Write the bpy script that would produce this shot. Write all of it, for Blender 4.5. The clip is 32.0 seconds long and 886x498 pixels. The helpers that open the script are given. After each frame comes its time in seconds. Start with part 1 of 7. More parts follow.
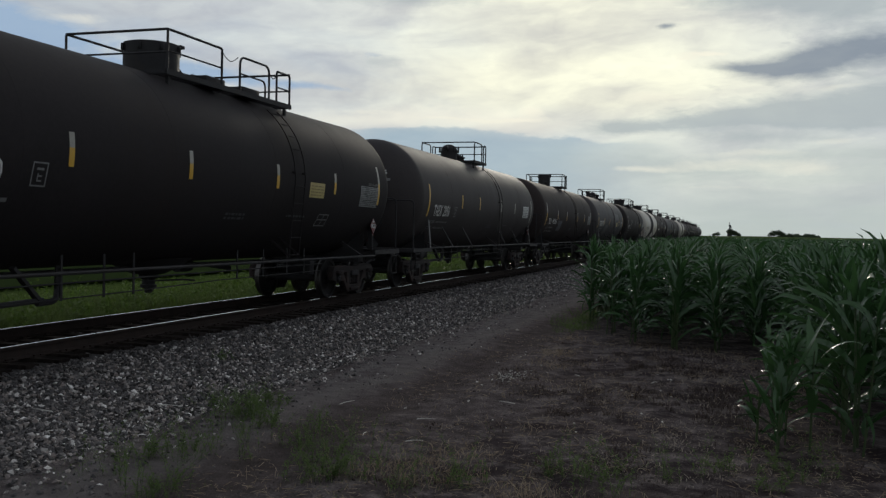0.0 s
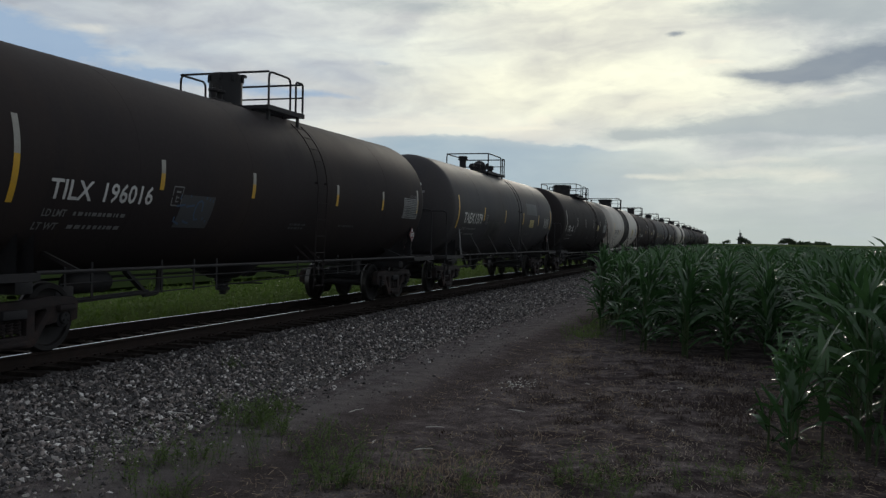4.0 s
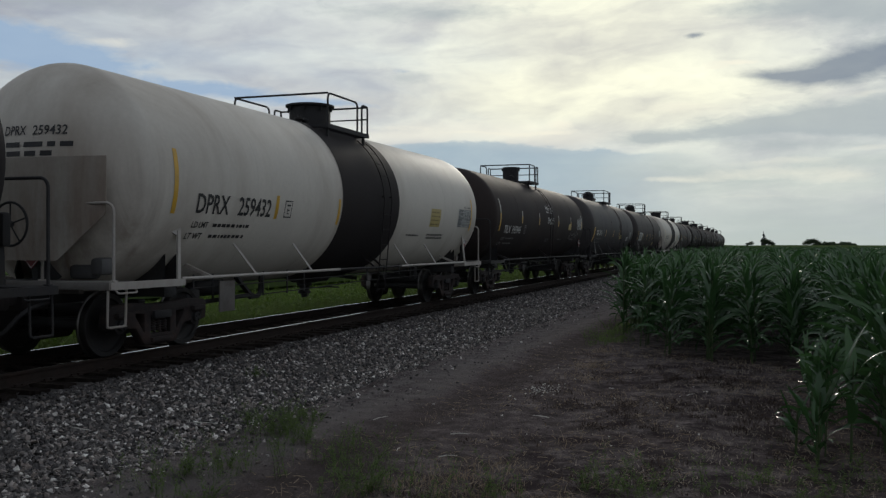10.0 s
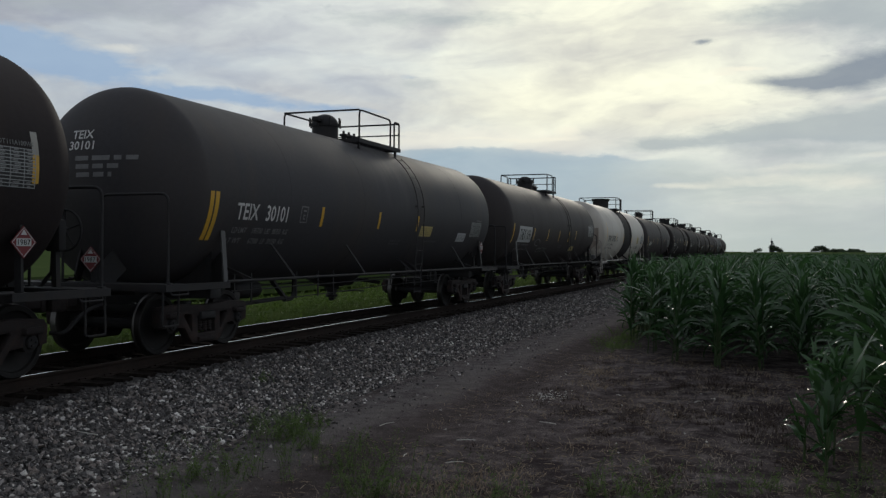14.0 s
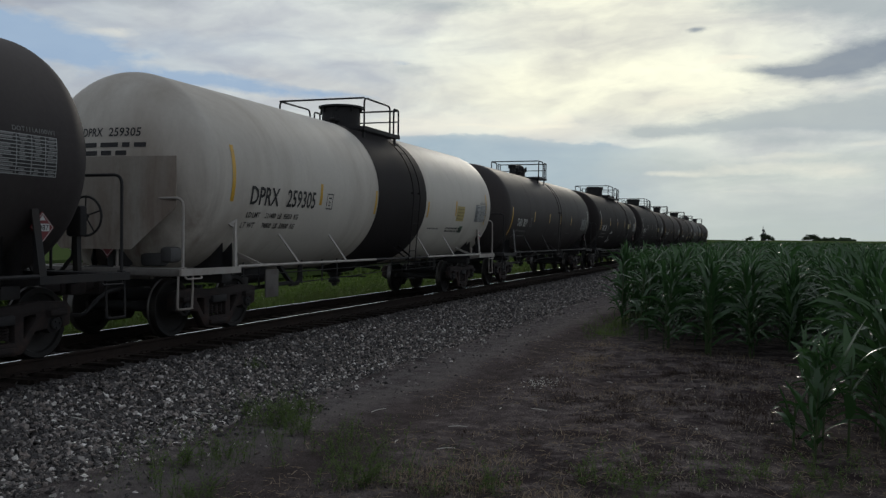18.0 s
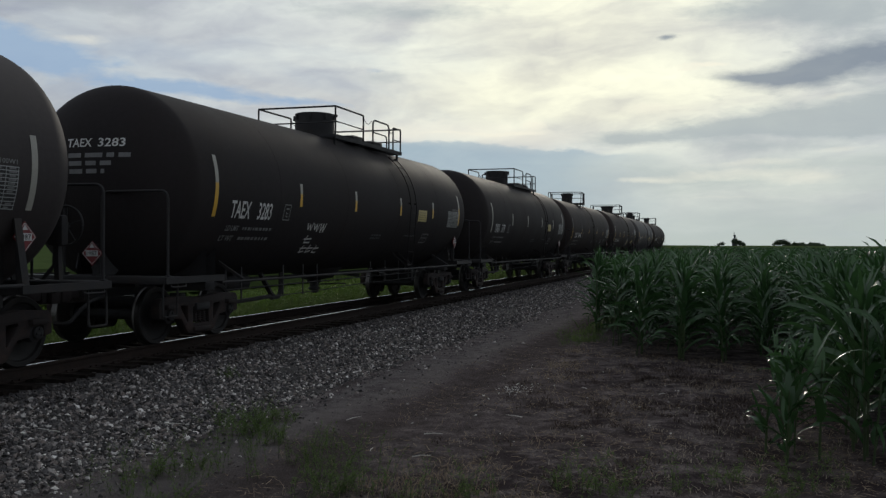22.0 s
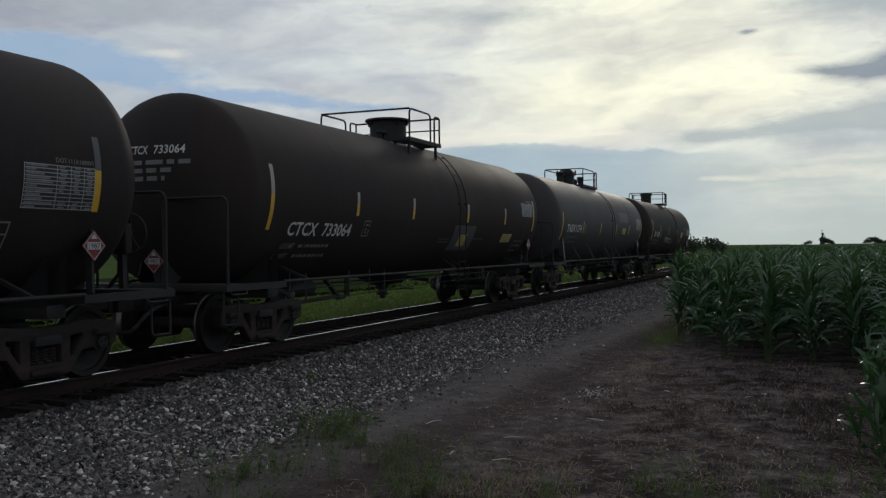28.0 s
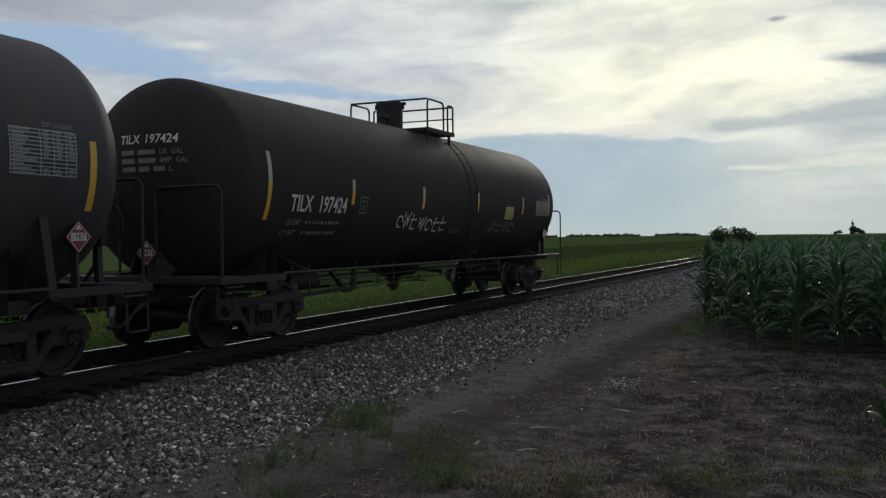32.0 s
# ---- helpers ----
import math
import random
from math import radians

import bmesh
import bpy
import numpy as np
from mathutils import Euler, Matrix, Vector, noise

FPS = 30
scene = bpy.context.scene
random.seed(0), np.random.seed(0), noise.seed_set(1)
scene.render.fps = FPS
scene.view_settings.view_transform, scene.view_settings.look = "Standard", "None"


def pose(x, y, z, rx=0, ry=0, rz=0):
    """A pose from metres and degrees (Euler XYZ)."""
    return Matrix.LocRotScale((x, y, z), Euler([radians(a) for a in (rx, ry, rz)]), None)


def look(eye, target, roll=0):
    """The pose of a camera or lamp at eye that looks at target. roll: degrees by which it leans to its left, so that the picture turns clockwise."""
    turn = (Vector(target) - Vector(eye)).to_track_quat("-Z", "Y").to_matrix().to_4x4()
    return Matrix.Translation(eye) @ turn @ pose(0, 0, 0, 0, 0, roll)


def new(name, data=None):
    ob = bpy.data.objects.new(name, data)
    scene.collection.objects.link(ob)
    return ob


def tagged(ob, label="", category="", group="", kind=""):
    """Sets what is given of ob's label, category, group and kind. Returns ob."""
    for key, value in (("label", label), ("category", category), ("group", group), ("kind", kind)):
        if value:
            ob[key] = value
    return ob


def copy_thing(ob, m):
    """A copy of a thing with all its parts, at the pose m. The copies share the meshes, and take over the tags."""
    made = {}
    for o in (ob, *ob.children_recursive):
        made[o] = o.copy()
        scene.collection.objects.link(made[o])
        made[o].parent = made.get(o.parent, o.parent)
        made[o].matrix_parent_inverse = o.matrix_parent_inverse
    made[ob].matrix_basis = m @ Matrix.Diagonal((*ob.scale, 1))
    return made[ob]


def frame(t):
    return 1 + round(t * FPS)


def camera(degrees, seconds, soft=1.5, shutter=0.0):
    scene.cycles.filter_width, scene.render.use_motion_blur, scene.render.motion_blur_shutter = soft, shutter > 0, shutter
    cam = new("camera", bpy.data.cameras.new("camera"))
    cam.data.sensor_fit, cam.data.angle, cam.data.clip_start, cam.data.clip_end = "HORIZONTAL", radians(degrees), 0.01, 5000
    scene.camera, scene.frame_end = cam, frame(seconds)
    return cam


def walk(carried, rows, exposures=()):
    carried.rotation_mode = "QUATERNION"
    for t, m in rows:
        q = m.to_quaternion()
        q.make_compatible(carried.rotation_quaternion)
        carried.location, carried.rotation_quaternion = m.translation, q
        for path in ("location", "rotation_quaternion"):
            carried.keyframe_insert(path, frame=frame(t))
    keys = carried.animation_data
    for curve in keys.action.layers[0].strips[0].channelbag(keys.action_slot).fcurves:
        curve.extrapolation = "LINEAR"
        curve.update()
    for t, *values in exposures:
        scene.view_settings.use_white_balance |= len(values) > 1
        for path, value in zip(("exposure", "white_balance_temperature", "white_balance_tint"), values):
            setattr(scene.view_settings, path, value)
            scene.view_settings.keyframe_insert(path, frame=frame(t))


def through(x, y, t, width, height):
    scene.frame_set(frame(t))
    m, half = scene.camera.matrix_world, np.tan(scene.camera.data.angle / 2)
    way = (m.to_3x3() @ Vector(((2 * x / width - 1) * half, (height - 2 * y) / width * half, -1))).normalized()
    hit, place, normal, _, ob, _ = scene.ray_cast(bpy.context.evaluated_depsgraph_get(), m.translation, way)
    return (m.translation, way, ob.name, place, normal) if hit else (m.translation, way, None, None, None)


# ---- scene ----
cam = camera(52.26, 32.0, soft=1.35)

# the place where the camera is held, beside the track; the track runs along y, rail tops are z = 0
EYE = (9.578, 0.0, 1.619)


def held(yaw, pitch, roll):
    return pose(*EYE, 90 + pitch, 0, yaw) @ pose(0, 0, 0, 0, 0, roll)


# seconds, yaw to the left of the track, pitch, roll
PATH = [
    (0, 17.47, -1.21, 1.14), (0.5, 16.73, -1.58, 1.67), (1, 17.83, -1.59, 1.60), (1.5, 18.73, -1.72, 1.35), (2, 18.65, -1.61, 1.14),
    (2.5, 18.83, -1.54, 1.35), (3, 18.75, -0.99, 1.36), (3.5, 18.36, -0.90, 1.34), (5.5, 17.49, -0.03, 0.62), (6, 17.82, -0.04, 0.65),
    (6.5, 17.99, 0.03, 0.58), (7, 17.97, 0.19, 0.39), (7.5, 18.22, 0.32, 0.23), (8, 18.39, 0.17, 0.10), (8.5, 18.32, 0.04, -0.11),
    (9, 18.31, -0.09, -0.07), (9.5, 18.75, -0.27, 0.15), (10, 19.43, -0.32, 0.16), (10.5, 19.88, -0.39, -0.01), (11, 20.27, -0.05, -0.33),
    (11.5, 20.09, 0.19, -0.43), (12, 19.82, -0.21, -0.40), (12.5, 19.59, -0.74, -0.30), (13, 19.64, -0.92, 0.12), (13.5, 19.83, -0.57, 0.33),
    (14, 19.89, 0.05, 0.32), (14.5, 20.01, 0.15, 0.57), (16.5, 20.20, 0.21, 1.13), (17, 20.43, 0.03, 0.89), (17.5, 19.90, -0.45, 0.63),
    (18, 19.40, -0.78, 0.60), (18.5, 19.29, -0.50, 0.65), (19, 19.37, 0.08, 0.49), (19.5, 19.37, 0.12, 0.28), (20, 19.28, 0.12, -0.01),
    (20.5, 18.84, 0.22, -0.03), (21, 17.34, 0.01, 0.31), (21.5, 16.33, -0.40, 0.26), (22, 17.77, -0.32, 0.27), (22.5, 19.50, -0.09, 0.29),
    (23, 19.87, -0.47, 0.31), (23.5, 20.09, -0.73, 0.12), (24, 20.15, -0.78, 0.03), (24.5, 20.26, -0.73, 0.17), (25, 20.44, -0.59, 0.10),
    (25.5, 20.77, -0.51, 0.11), (27.5, 22.79, -0.00, -0.67), (28, 22.68, -0.10, -0.56), (28.5, 22.83, -0.41, -0.41), (29, 22.90, -1.07, -0.45),
    (29.5, 22.82, -1.00, -0.63), (30, 22.97, -0.60, -0.54), (30.5, 23.09, -0.54, -0.48), (31, 23.19, -0.55, -0.55), (31.5, 23.21, -0.66, -0.59),
    (32, 24.29, -0.70, -0.65),
]
walk(cam, [(t, held(yaw, pitch, roll)) for t, yaw, pitch, roll in PATH], exposures=[(0, 0.03), (28.5, 0.03), (30, 0.10), (32, 0.10)])

# ------------------------------------------------------------------ world and sun


class Graph:
    """Short hand for node trees."""

    def __init__(self, tree):
        self.tree = tree
        tree.nodes.clear()

    def node(self, kind, **inputs):
        n = self.tree.nodes.new(kind)
        for key, value in inputs.items():
            self.put(n, key, value)
        return n

    def put(self, n, key, value):
        socket = n.inputs[int(key[1:])] if key[0] == "i" and key[1:].isdigit() else n.inputs[key.replace("_", " ")]
        if isinstance(value, bpy.types.NodeSocket):
            self.tree.links.new(value, socket)
        else:
            socket.default_value = value

    def math(self, op, a, b=0.0, c=0.0):
        n = self.tree.nodes.new("ShaderNodeMath")
        n.operation = op
        for i, value in enumerate((a, b, c)):
            self.put(n, "i%d" % i, value)
        return n.outputs[0]

    def mix(self, fac, a, b, blend="MIX"):
        n = self.tree.nodes.new("ShaderNodeMix")
        n.data_type, n.blend_type = "RGBA", blend
        for i, value in ((0, fac), (6, a), (7, b)):
            self.put(n, "i%d" % i, value)
        return n.outputs[2]

    def ramp(self, fac, *stops):
        n = self.tree.nodes.new("ShaderNodeValToRGB")
        self.put(n, "i0", fac)
        e = n.color_ramp.elements
        while len(e) < len(stops):
            e.new(0.5)
        for el, (p, c) in zip(e, stops):
            el.position, el.color = p, (c if len(c) == 4 else (*c, 1))
        return n.outputs[0]

    def rng(self, v, a, b, c=0.0, d=1.0):
        n = self.tree.nodes.new("ShaderNodeMapRange")
        for i, value in enumerate((v, a, b, c, d)):
            self.put(n, "i%d" % i, value)
        return n.outputs[0]

    def noise(self, vec, scale, detail=4.0, rough=0.55, warp=0.0):
        n = self.node("ShaderNodeTexNoise", Vector=vec, Scale=scale, Detail=detail, Roughness=rough, Distortion=warp)
        return n.outputs[0]

    def xyz(self, x, y, z):
        return self.node("ShaderNodeCombineXYZ", i0=x, i1=y, i2=z).outputs[0]


SUN_AZ, SUN_EL = 8.0, 15.0      # degrees to the left of the track, and above the horizon

world = bpy.data.worlds.new("sky")
scene.world = world
world.use_nodes = True
g = Graph(world.node_tree)
way = g.node("ShaderNodeTexCoord").outputs["Generated"]
sep = g.node("ShaderNodeSeparateXYZ", i0=way)
dx, dy, dz = sep.outputs
az = g.math("MULTIPLY", g.math("ARCTAN2", g.math("MULTIPLY", dx, -1.0), dy), 57.2958)
el = g.math("MULTIPLY", g.math("ARCSINE", dz), 57.2958)
# cloud sheets are seen flatter the nearer they are to the horizon
flat = g.math("DIVIDE", 1.0, g.math("ADD", g.math("ABSOLUTE", dz), 0.12))
sheet = g.xyz(g.math("MULTIPLY", dx, flat), g.math("MULTIPLY", dy, flat), 0.0)
warp_a = g.math("SUBTRACT", g.noise(g.xyz(g.math("MULTIPLY", az, 0.16), g.math("MULTIPLY", el, 0.34), 3.0), 1.0, 8.0, 0.62), 0.5)
warp_e = g.math("SUBTRACT", g.noise(g.xyz(g.math("MULTIPLY", az, 0.16), g.math("MULTIPLY", el, 0.36), 9.0), 1.0, 8.0, 0.62), 0.5)
waz = g.math("ADD", az, g.math("MULTIPLY", warp_a, 3.6))
wel = g.math("ADD", el, g.math("MULTIPLY", warp_e, 1.1))


def bank(a, e, sa, se, strength):
    """A soft bank of cloud round azimuth a and elevation e."""
    u = g.math("DIVIDE", g.math("SUBTRACT", waz, a), sa)
    v = g.math("DIVIDE", g.math("SUBTRACT", wel, e), se)
    d = g.math("ADD", g.math("MULTIPLY", u, u), g.math("MULTIPLY", v, v))
    return g.math("MULTIPLY", g.math("POWER", 2.718, g.math("MULTIPLY", d, -1.0)), strength)


def banks(rows):
    total = bank(*rows[0])
    for row in rows[1:]:
        total = g.math("ADD", total, bank(*row))
    return total


sky = g.node("ShaderNodeTexSky")
sky.sky_type = "NISHITA"
sky.sun_disc = False
sky.sun_elevation, sky.sun_rotation = radians(SUN_EL), radians(-SUN_AZ)
sky.altitude, sky.air_density, sky.dust_density, sky.ozone_density = 250, 1.0, 1.2, 1.0
clear = g.mix(1.0, sky.outputs[0], (0.075, 0.083, 0.098, 1), "MULTIPLY")
clear = g.mix(1.0, clear, (0.29, 0.42, 0.60, 1), "DARKEN")
streaks = g.noise(g.xyz(g.math("MULTIPLY", waz, 0.045), g.math("MULTIPLY", wel, 0.17), 0.0), 1.0, 6.0, 0.55, 0.3)
wisps = g.noise(g.xyz(g.math("MULTIPLY", waz, 0.10), g.math("MULTIPLY", wel, 0.55), 5.0), 1.0, 7.0, 0.62, 0.5)
broad = g.noise(sheet, 0.55, 5.0, 0.55, 0.4)
puffs = g.noise(g.xyz(g.math("MULTIPLY", az, 0.55), g.math("MULTIPLY", el, 1.5), 13.0), 1.0, 7.0, 0.6, 0.4)


def edged(rows, rough=0.7, lo=0.32, hi=0.62):
    """Banks with torn edges."""
    torn = g.math("ADD", g.math("MULTIPLY", g.math("SUBTRACT", wisps, 0.5), rough), g.math("MULTIPLY", g.math("SUBTRACT", streaks, 0.5), rough))
    torn = g.math("ADD", torn, g.math("MULTIPLY", g.math("SUBTRACT", puffs, 0.5), 1.3 * rough))
    return g.rng(g.math("ADD", banks(rows), torn), lo, hi)


# cloud is brightest towards the sun and dull away from it
toward = g.math("MULTIPLY", g.math("COSINE", g.math("MULTIPLY", g.math("SUBTRACT", az, SUN_AZ), 0.01745)), g.math("COSINE", g.math("MULTIPLY", g.math("SUBTRACT", el, SUN_EL), 0.01745)))
dull = g.rng(toward, 0.62, 0.97)
cloud = g.mix(dull, (0.352, 0.378, 0.418, 1), (0.64, 0.675, 0.69, 1))
glow = g.math("ADD", bank(SUN_AZ + 1, 13.5, 13.0, 5.5, 0.90), g.math("ADD", bank(SUN_AZ + 1, 8.6, 15.0, 2.2, 0.75), bank(-1, 3.6, 13.0, 2.2, 0.42)))
white = g.mix(g.math("MINIMUM", glow, 1.0), cloud, (0.985, 0.965, 0.775, 1))
# folds and tufts in the sheet
fold = g.noise(g.xyz(g.math("MULTIPLY", waz, 0.13), g.math("ADD", g.math("MULTIPLY", wel, 0.42), g.math("MULTIPLY", waz, 0.035)), 21.0), 1.0, 5.0, 0.5, 0.5)
tuft = g.noise(g.xyz(g.math("MULTIPLY", az, 0.42), g.math("MULTIPLY", el, 1.1), 31.0), 1.0, 5.0, 0.55, 0.6)
lift = g.math("MULTIPLY", g.rng(fold, 0.34, 0.62, 0.79, 1.09), g.rng(tuft, 0.3, 0.7, 0.93, 1.05))
lift = g.math("MULTIPLY", lift, g.rng(streaks, 0.34, 0.66, 0.90, 1.05))
white = g.mix(1.0, white, g.node("ShaderNodeCombineColor", i0=g.math("MULTIPLY", lift, 0.985), i1=lift, i2=g.math("POWER", lift, 0.7)).outputs[0], "MULTIPLY")
# gaps through which the blue shows
gap = g.math("MULTIPLY", edged([(47, 11.6, 7, 1.1, 1.05), (41, 10.4, 5, 0.9, 0.75), (34, 9.3, 5, 0.55, 0.95), (27, 8.8, 5, 0.42, 0.75), (22.5, 10.7, 2.2, 0.7, 0.42), (60, 9, 12, 3, 0.8)], 0.6, 0.34, 0.80), 0.84)
gap = g.math("MAXIMUM", gap, g.math("MULTIPLY", g.rng(broad, 0.46, 0.34), 0.25))
col = g.mix(gap, white, clear)
# grey undersides
grey = edged([(7.0, 6.6, 2.6, 0.45, 0.85), (1.5, 6.9, 4.6, 0.75, 0.95), (-5, 7.2, 4.5, 0.9, 1.0), (-1.5, 5.8, 4.0, 0.35, 0.6), (-12, 7.5, 6, 1.2, 0.8), (-0.4, 13.8, 4.5, 0.9, 0.9), (-7, 13.6, 5, 1.6, 0.9), (20, 14.3, 7, 0.7, 0.75), (21.5, 10.3, 2.2, 0.5, 0.6), (14.5, 10.2, 2.2, 0.35, 0.4), (43, 14.2, 9, 1.2, 0.75), (28, 17.5, 12, 1.4, 0.55), (42, 18, 12, 1.8, 0.6), (2, 17.5, 7, 1.2, 0.5), (-9, 9.0, 7, 3.2, 0.6)], 0.65, 0.30, 0.95)
col = g.mix(g.math("MULTIPLY", grey, 0.78), col, (0.39, 0.445, 0.465, 1))
# one heavier cloud with a dark base, and a scrap beside it
dark = edged([(0.2, 10.05, 1.5, 0.34, 0.85), (-2.1, 9.75, 1.9, 0.55, 1.2), (-4.7, 10.25, 2.3, 0.80, 1.25), (-8.4, 10.9, 3.2, 1.1, 1.15), (3.75, 12.5, 0.66, 0.15, 1.0)], 0.55, 0.15, 1.15)
col = g.mix(g.math("MULTIPLY", dark, 0.86), col, (0.205, 0.25, 0.315, 1))
# the clear wedge low down: a sharp upper edge that falls to the right, fading into haze below
brim = g.math("SUBTRACT", 6.62, g.math("MULTIPLY", g.math("ABSOLUTE", g.math("SUBTRACT", az, 18.0)), 0.078))
ragged = g.math("ADD", g.math("MULTIPLY", g.math("SUBTRACT", tuft, 0.5), 0.6), g.math("MULTIPLY", g.math("SUBTRACT", puffs, 0.5), 0.5))
under = g.rng(g.math("SUBTRACT", g.math("ADD", brim, ragged), el), 0.0, 0.17)
span = g.math("MULTIPLY", g.rng(waz, 3.0, 10.0), g.rng(waz, 36.0, 21.0))
low = g.math("MULTIPLY", g.math("MULTIPLY", under, span), g.rng(g.math("ADD", streaks, g.math("MULTIPLY", wisps, 0.4)), 0.38, 0.66, 1.0, 0.7))
col = g.mix(low, col, (0.27, 0.40, 0.51, 1))
# lit crest of cloud just above its edge
crest = g.math("SUBTRACT", el, g.math("ADD", g.math("ADD", brim, ragged), 0.55))
crest = g.math("POWER", 2.718, g.math("MULTIPLY", g.math("MULTIPLY", crest, crest), -2.6))
col = g.mix(g.math("MULTIPLY", g.math("MULTIPLY", crest, g.math("MULTIPLY", g.rng(waz, 8.0, 13.0), g.rng(waz, 34.0, 22.0))), 0.55), col, (0.93, 0.885, 0.75, 1))
# thin grey-green veil low down beside it
veil = g.math("MULTIPLY", g.rng(wel, 6.4, 4.6), g.rng(waz, 14.0, 5.0))
col = g.mix(g.math("MULTIPLY", veil, g.rng(wisps, 0.36, 0.62, 0.75, 0.25)), col, (0.475, 0.535, 0.52, 1))
# bright rims and ribbons
bright = g.math("MULTIPLY", edged([(1.3, 10.85, 1.7, 0.17, 1.05), (2.6, 10.6, 0.7, 0.12, 0.7), (12.4, 7.45, 1.0, 0.42, 0.95), (13.5, 6.95, 2.6, 0.14, 0.8), (17.5, 7.05, 3.0, 0.12, 0.6), (5.5, 3.95, 2.0, 0.22, 0.55), (2.0, 4.2, 3.4, 0.55, 0.62), (-4.0, 4.1, 3.2, 0.65, 0.66), (-1.5, 5.0, 4.5, 0.30, 0.5), (0.5, 2.9, 4.0, 0.22, 0.45), (-6, 5.6, 3.5, 0.3, 0.5), (5, 8.4, 4.5, 0.5, 0.55), (23, 7.3, 4, 0.25, 0.55), (-6, 8.7, 4, 0.3, 0.55), (40, 11.9, 2.5, 0.40, 0.62)], 0.42, 0.35, 0.95), 0.75)
col = g.mix(bright, col, (0.95, 0.91, 0.755, 1))
# pale, slightly green haze along the horizon
haze = g.math("POWER", 2.718, g.math("MULTIPLY", g.math("ABSOLUTE", el), -0.34))
col = g.mix(g.math("MULTIPLY", haze, 0.78), col, (0.485, 0.545, 0.515, 1))
back = g.node("ShaderNodeBackground", Color=col, Strength=1.0)
g.tree.links.new(back.outputs[0], g.node("ShaderNodeOutputWorld").inputs[0])

lamp = bpy.data.lights.new("sun", "SUN")
lamp.energy, lamp.angle, lamp.color = 0.75, radians(11), (1.0, 0.93, 0.80)
sun = new("sun", lamp)
a, e = radians(SUN_AZ), radians(SUN_EL)
sun.matrix_world = look((0, 0, 30), (30 * math.sin(a) * math.cos(e), -30 * math.cos(a) * math.cos(e), 30 - 30 * math.sin(e)))

# ------------------------------------------------------------------ materials


def material(name, base, rough=0.7, metal=0.0, spec=0.5, vary=0.25, scale=3.0, fine=40.0, bump=0.2, tint=None, tint_amount=0.5, per_object=0.0, streak=False, depth=0.01, spill=0.0, rusty=0.0):
    """A painted or natural surface: two scales of colour change, a stain colour, relief and uneven gloss."""
    m = bpy.data.materials.new(name)
    m.use_nodes = True
    t = Graph(m.node_tree)
    co = t.node("ShaderNodeTexCoord").outputs["Object"]
    if streak:
        mp = t.node("ShaderNodeMapping", Vector=co)
        mp.inputs["Scale"].default_value = (1.0, 1.0, 0.22)
        co2 = mp.outputs[0]
    else:
        co2 = co
    big = t.noise(co2, scale, 5.0, 0.6, 0.3)
    small = t.noise(co, fine, 4.0, 0.65)
    v = t.math("ADD", t.math("MULTIPLY", t.math("SUBTRACT", big, 0.5), vary * 3), t.math("MULTIPLY", t.math("SUBTRACT", small, 0.5), vary * 2))
    if per_object:
        info = t.node("ShaderNodeObjectInfo").outputs["Random"]
        v = t.math("ADD", v, t.math("MULTIPLY", t.math("SUBTRACT", info, 0.5), per_object * 2))
    v = t.math("MAXIMUM", t.math("ADD", v, 1.0), 0.15)
    c = t.mix(1.0, (*base, 1), t.node("ShaderNodeCombineColor", i0=v, i1=v, i2=v).outputs[0], "MULTIPLY")
    if tint:
        st = t.noise(co2, scale * 0.6, 6.0, 0.65, 0.5)
        c = t.mix(t.math("MULTIPLY", t.rng(st, 0.48, 0.72), tint_amount), c, (*tint, 1))
    if spill:
        sx = t.node("ShaderNodeSeparateXYZ", i0=co)
        runs = t.noise(t.xyz(sx.outputs[0], t.math("MULTIPLY", sx.outputs[1], 5.0), t.math("MULTIPLY", sx.outputs[2], 0.45)), 1.0, 6.0, 0.65, 0.4)
        reach = t.math("MULTIPLY", t.rng(t.math("ABSOLUTE", t.math("SUBTRACT", sx.outputs[1], 0.5)), 1.7, 0.2), t.rng(sx.outputs[2], 2.2, 4.0))
        c = t.mix(t.math("MULTIPLY", t.math("MULTIPLY", reach, t.rng(runs, 0.40, 0.66)), spill), c, (0.125, 0.118, 0.112, 1))
    if rusty:
        sr = t.node("ShaderNodeSeparateXYZ", i0=co)
        weep = t.noise(t.xyz(t.math("MULTIPLY", sr.outputs[0], 2.2), t.math("MULTIPLY", sr.outputs[1], 2.2), t.math("MULTIPLY", sr.outputs[2], 0.35)), 1.0, 6.0, 0.65, 0.5)
        where = t.math("MULTIPLY", t.rng(t.math("ABSOLUTE", sr.outputs[1]), 6.2, 7.9), t.rng(sr.outputs[2], 3.4, 1.9))
        c = t.mix(t.math("MULTIPLY", t.math("MULTIPLY", where, t.rng(weep, 0.34, 0.72)), rusty), c, (0.115, 0.062, 0.042, 1))
    r = t.math("ADD", rough, t.math("MULTIPLY", t.math("SUBTRACT", big, 0.5), 0.35))
    b = t.node("ShaderNodeBump", Strength=bump, Distance=depth, Height=t.math("ADD", small, t.math("MULTIPLY", big, 0.6)))
    p = t.node("ShaderNodeBsdfPrincipled", Base_Color=c, Roughness=r, Metallic=metal, Normal=b.outputs[0])
    p.inputs["Specular IOR Level"].default_value = spec
    t.tree.links.new(p.outputs[0], t.node("ShaderNodeOutputMaterial").inputs[0])
    return m


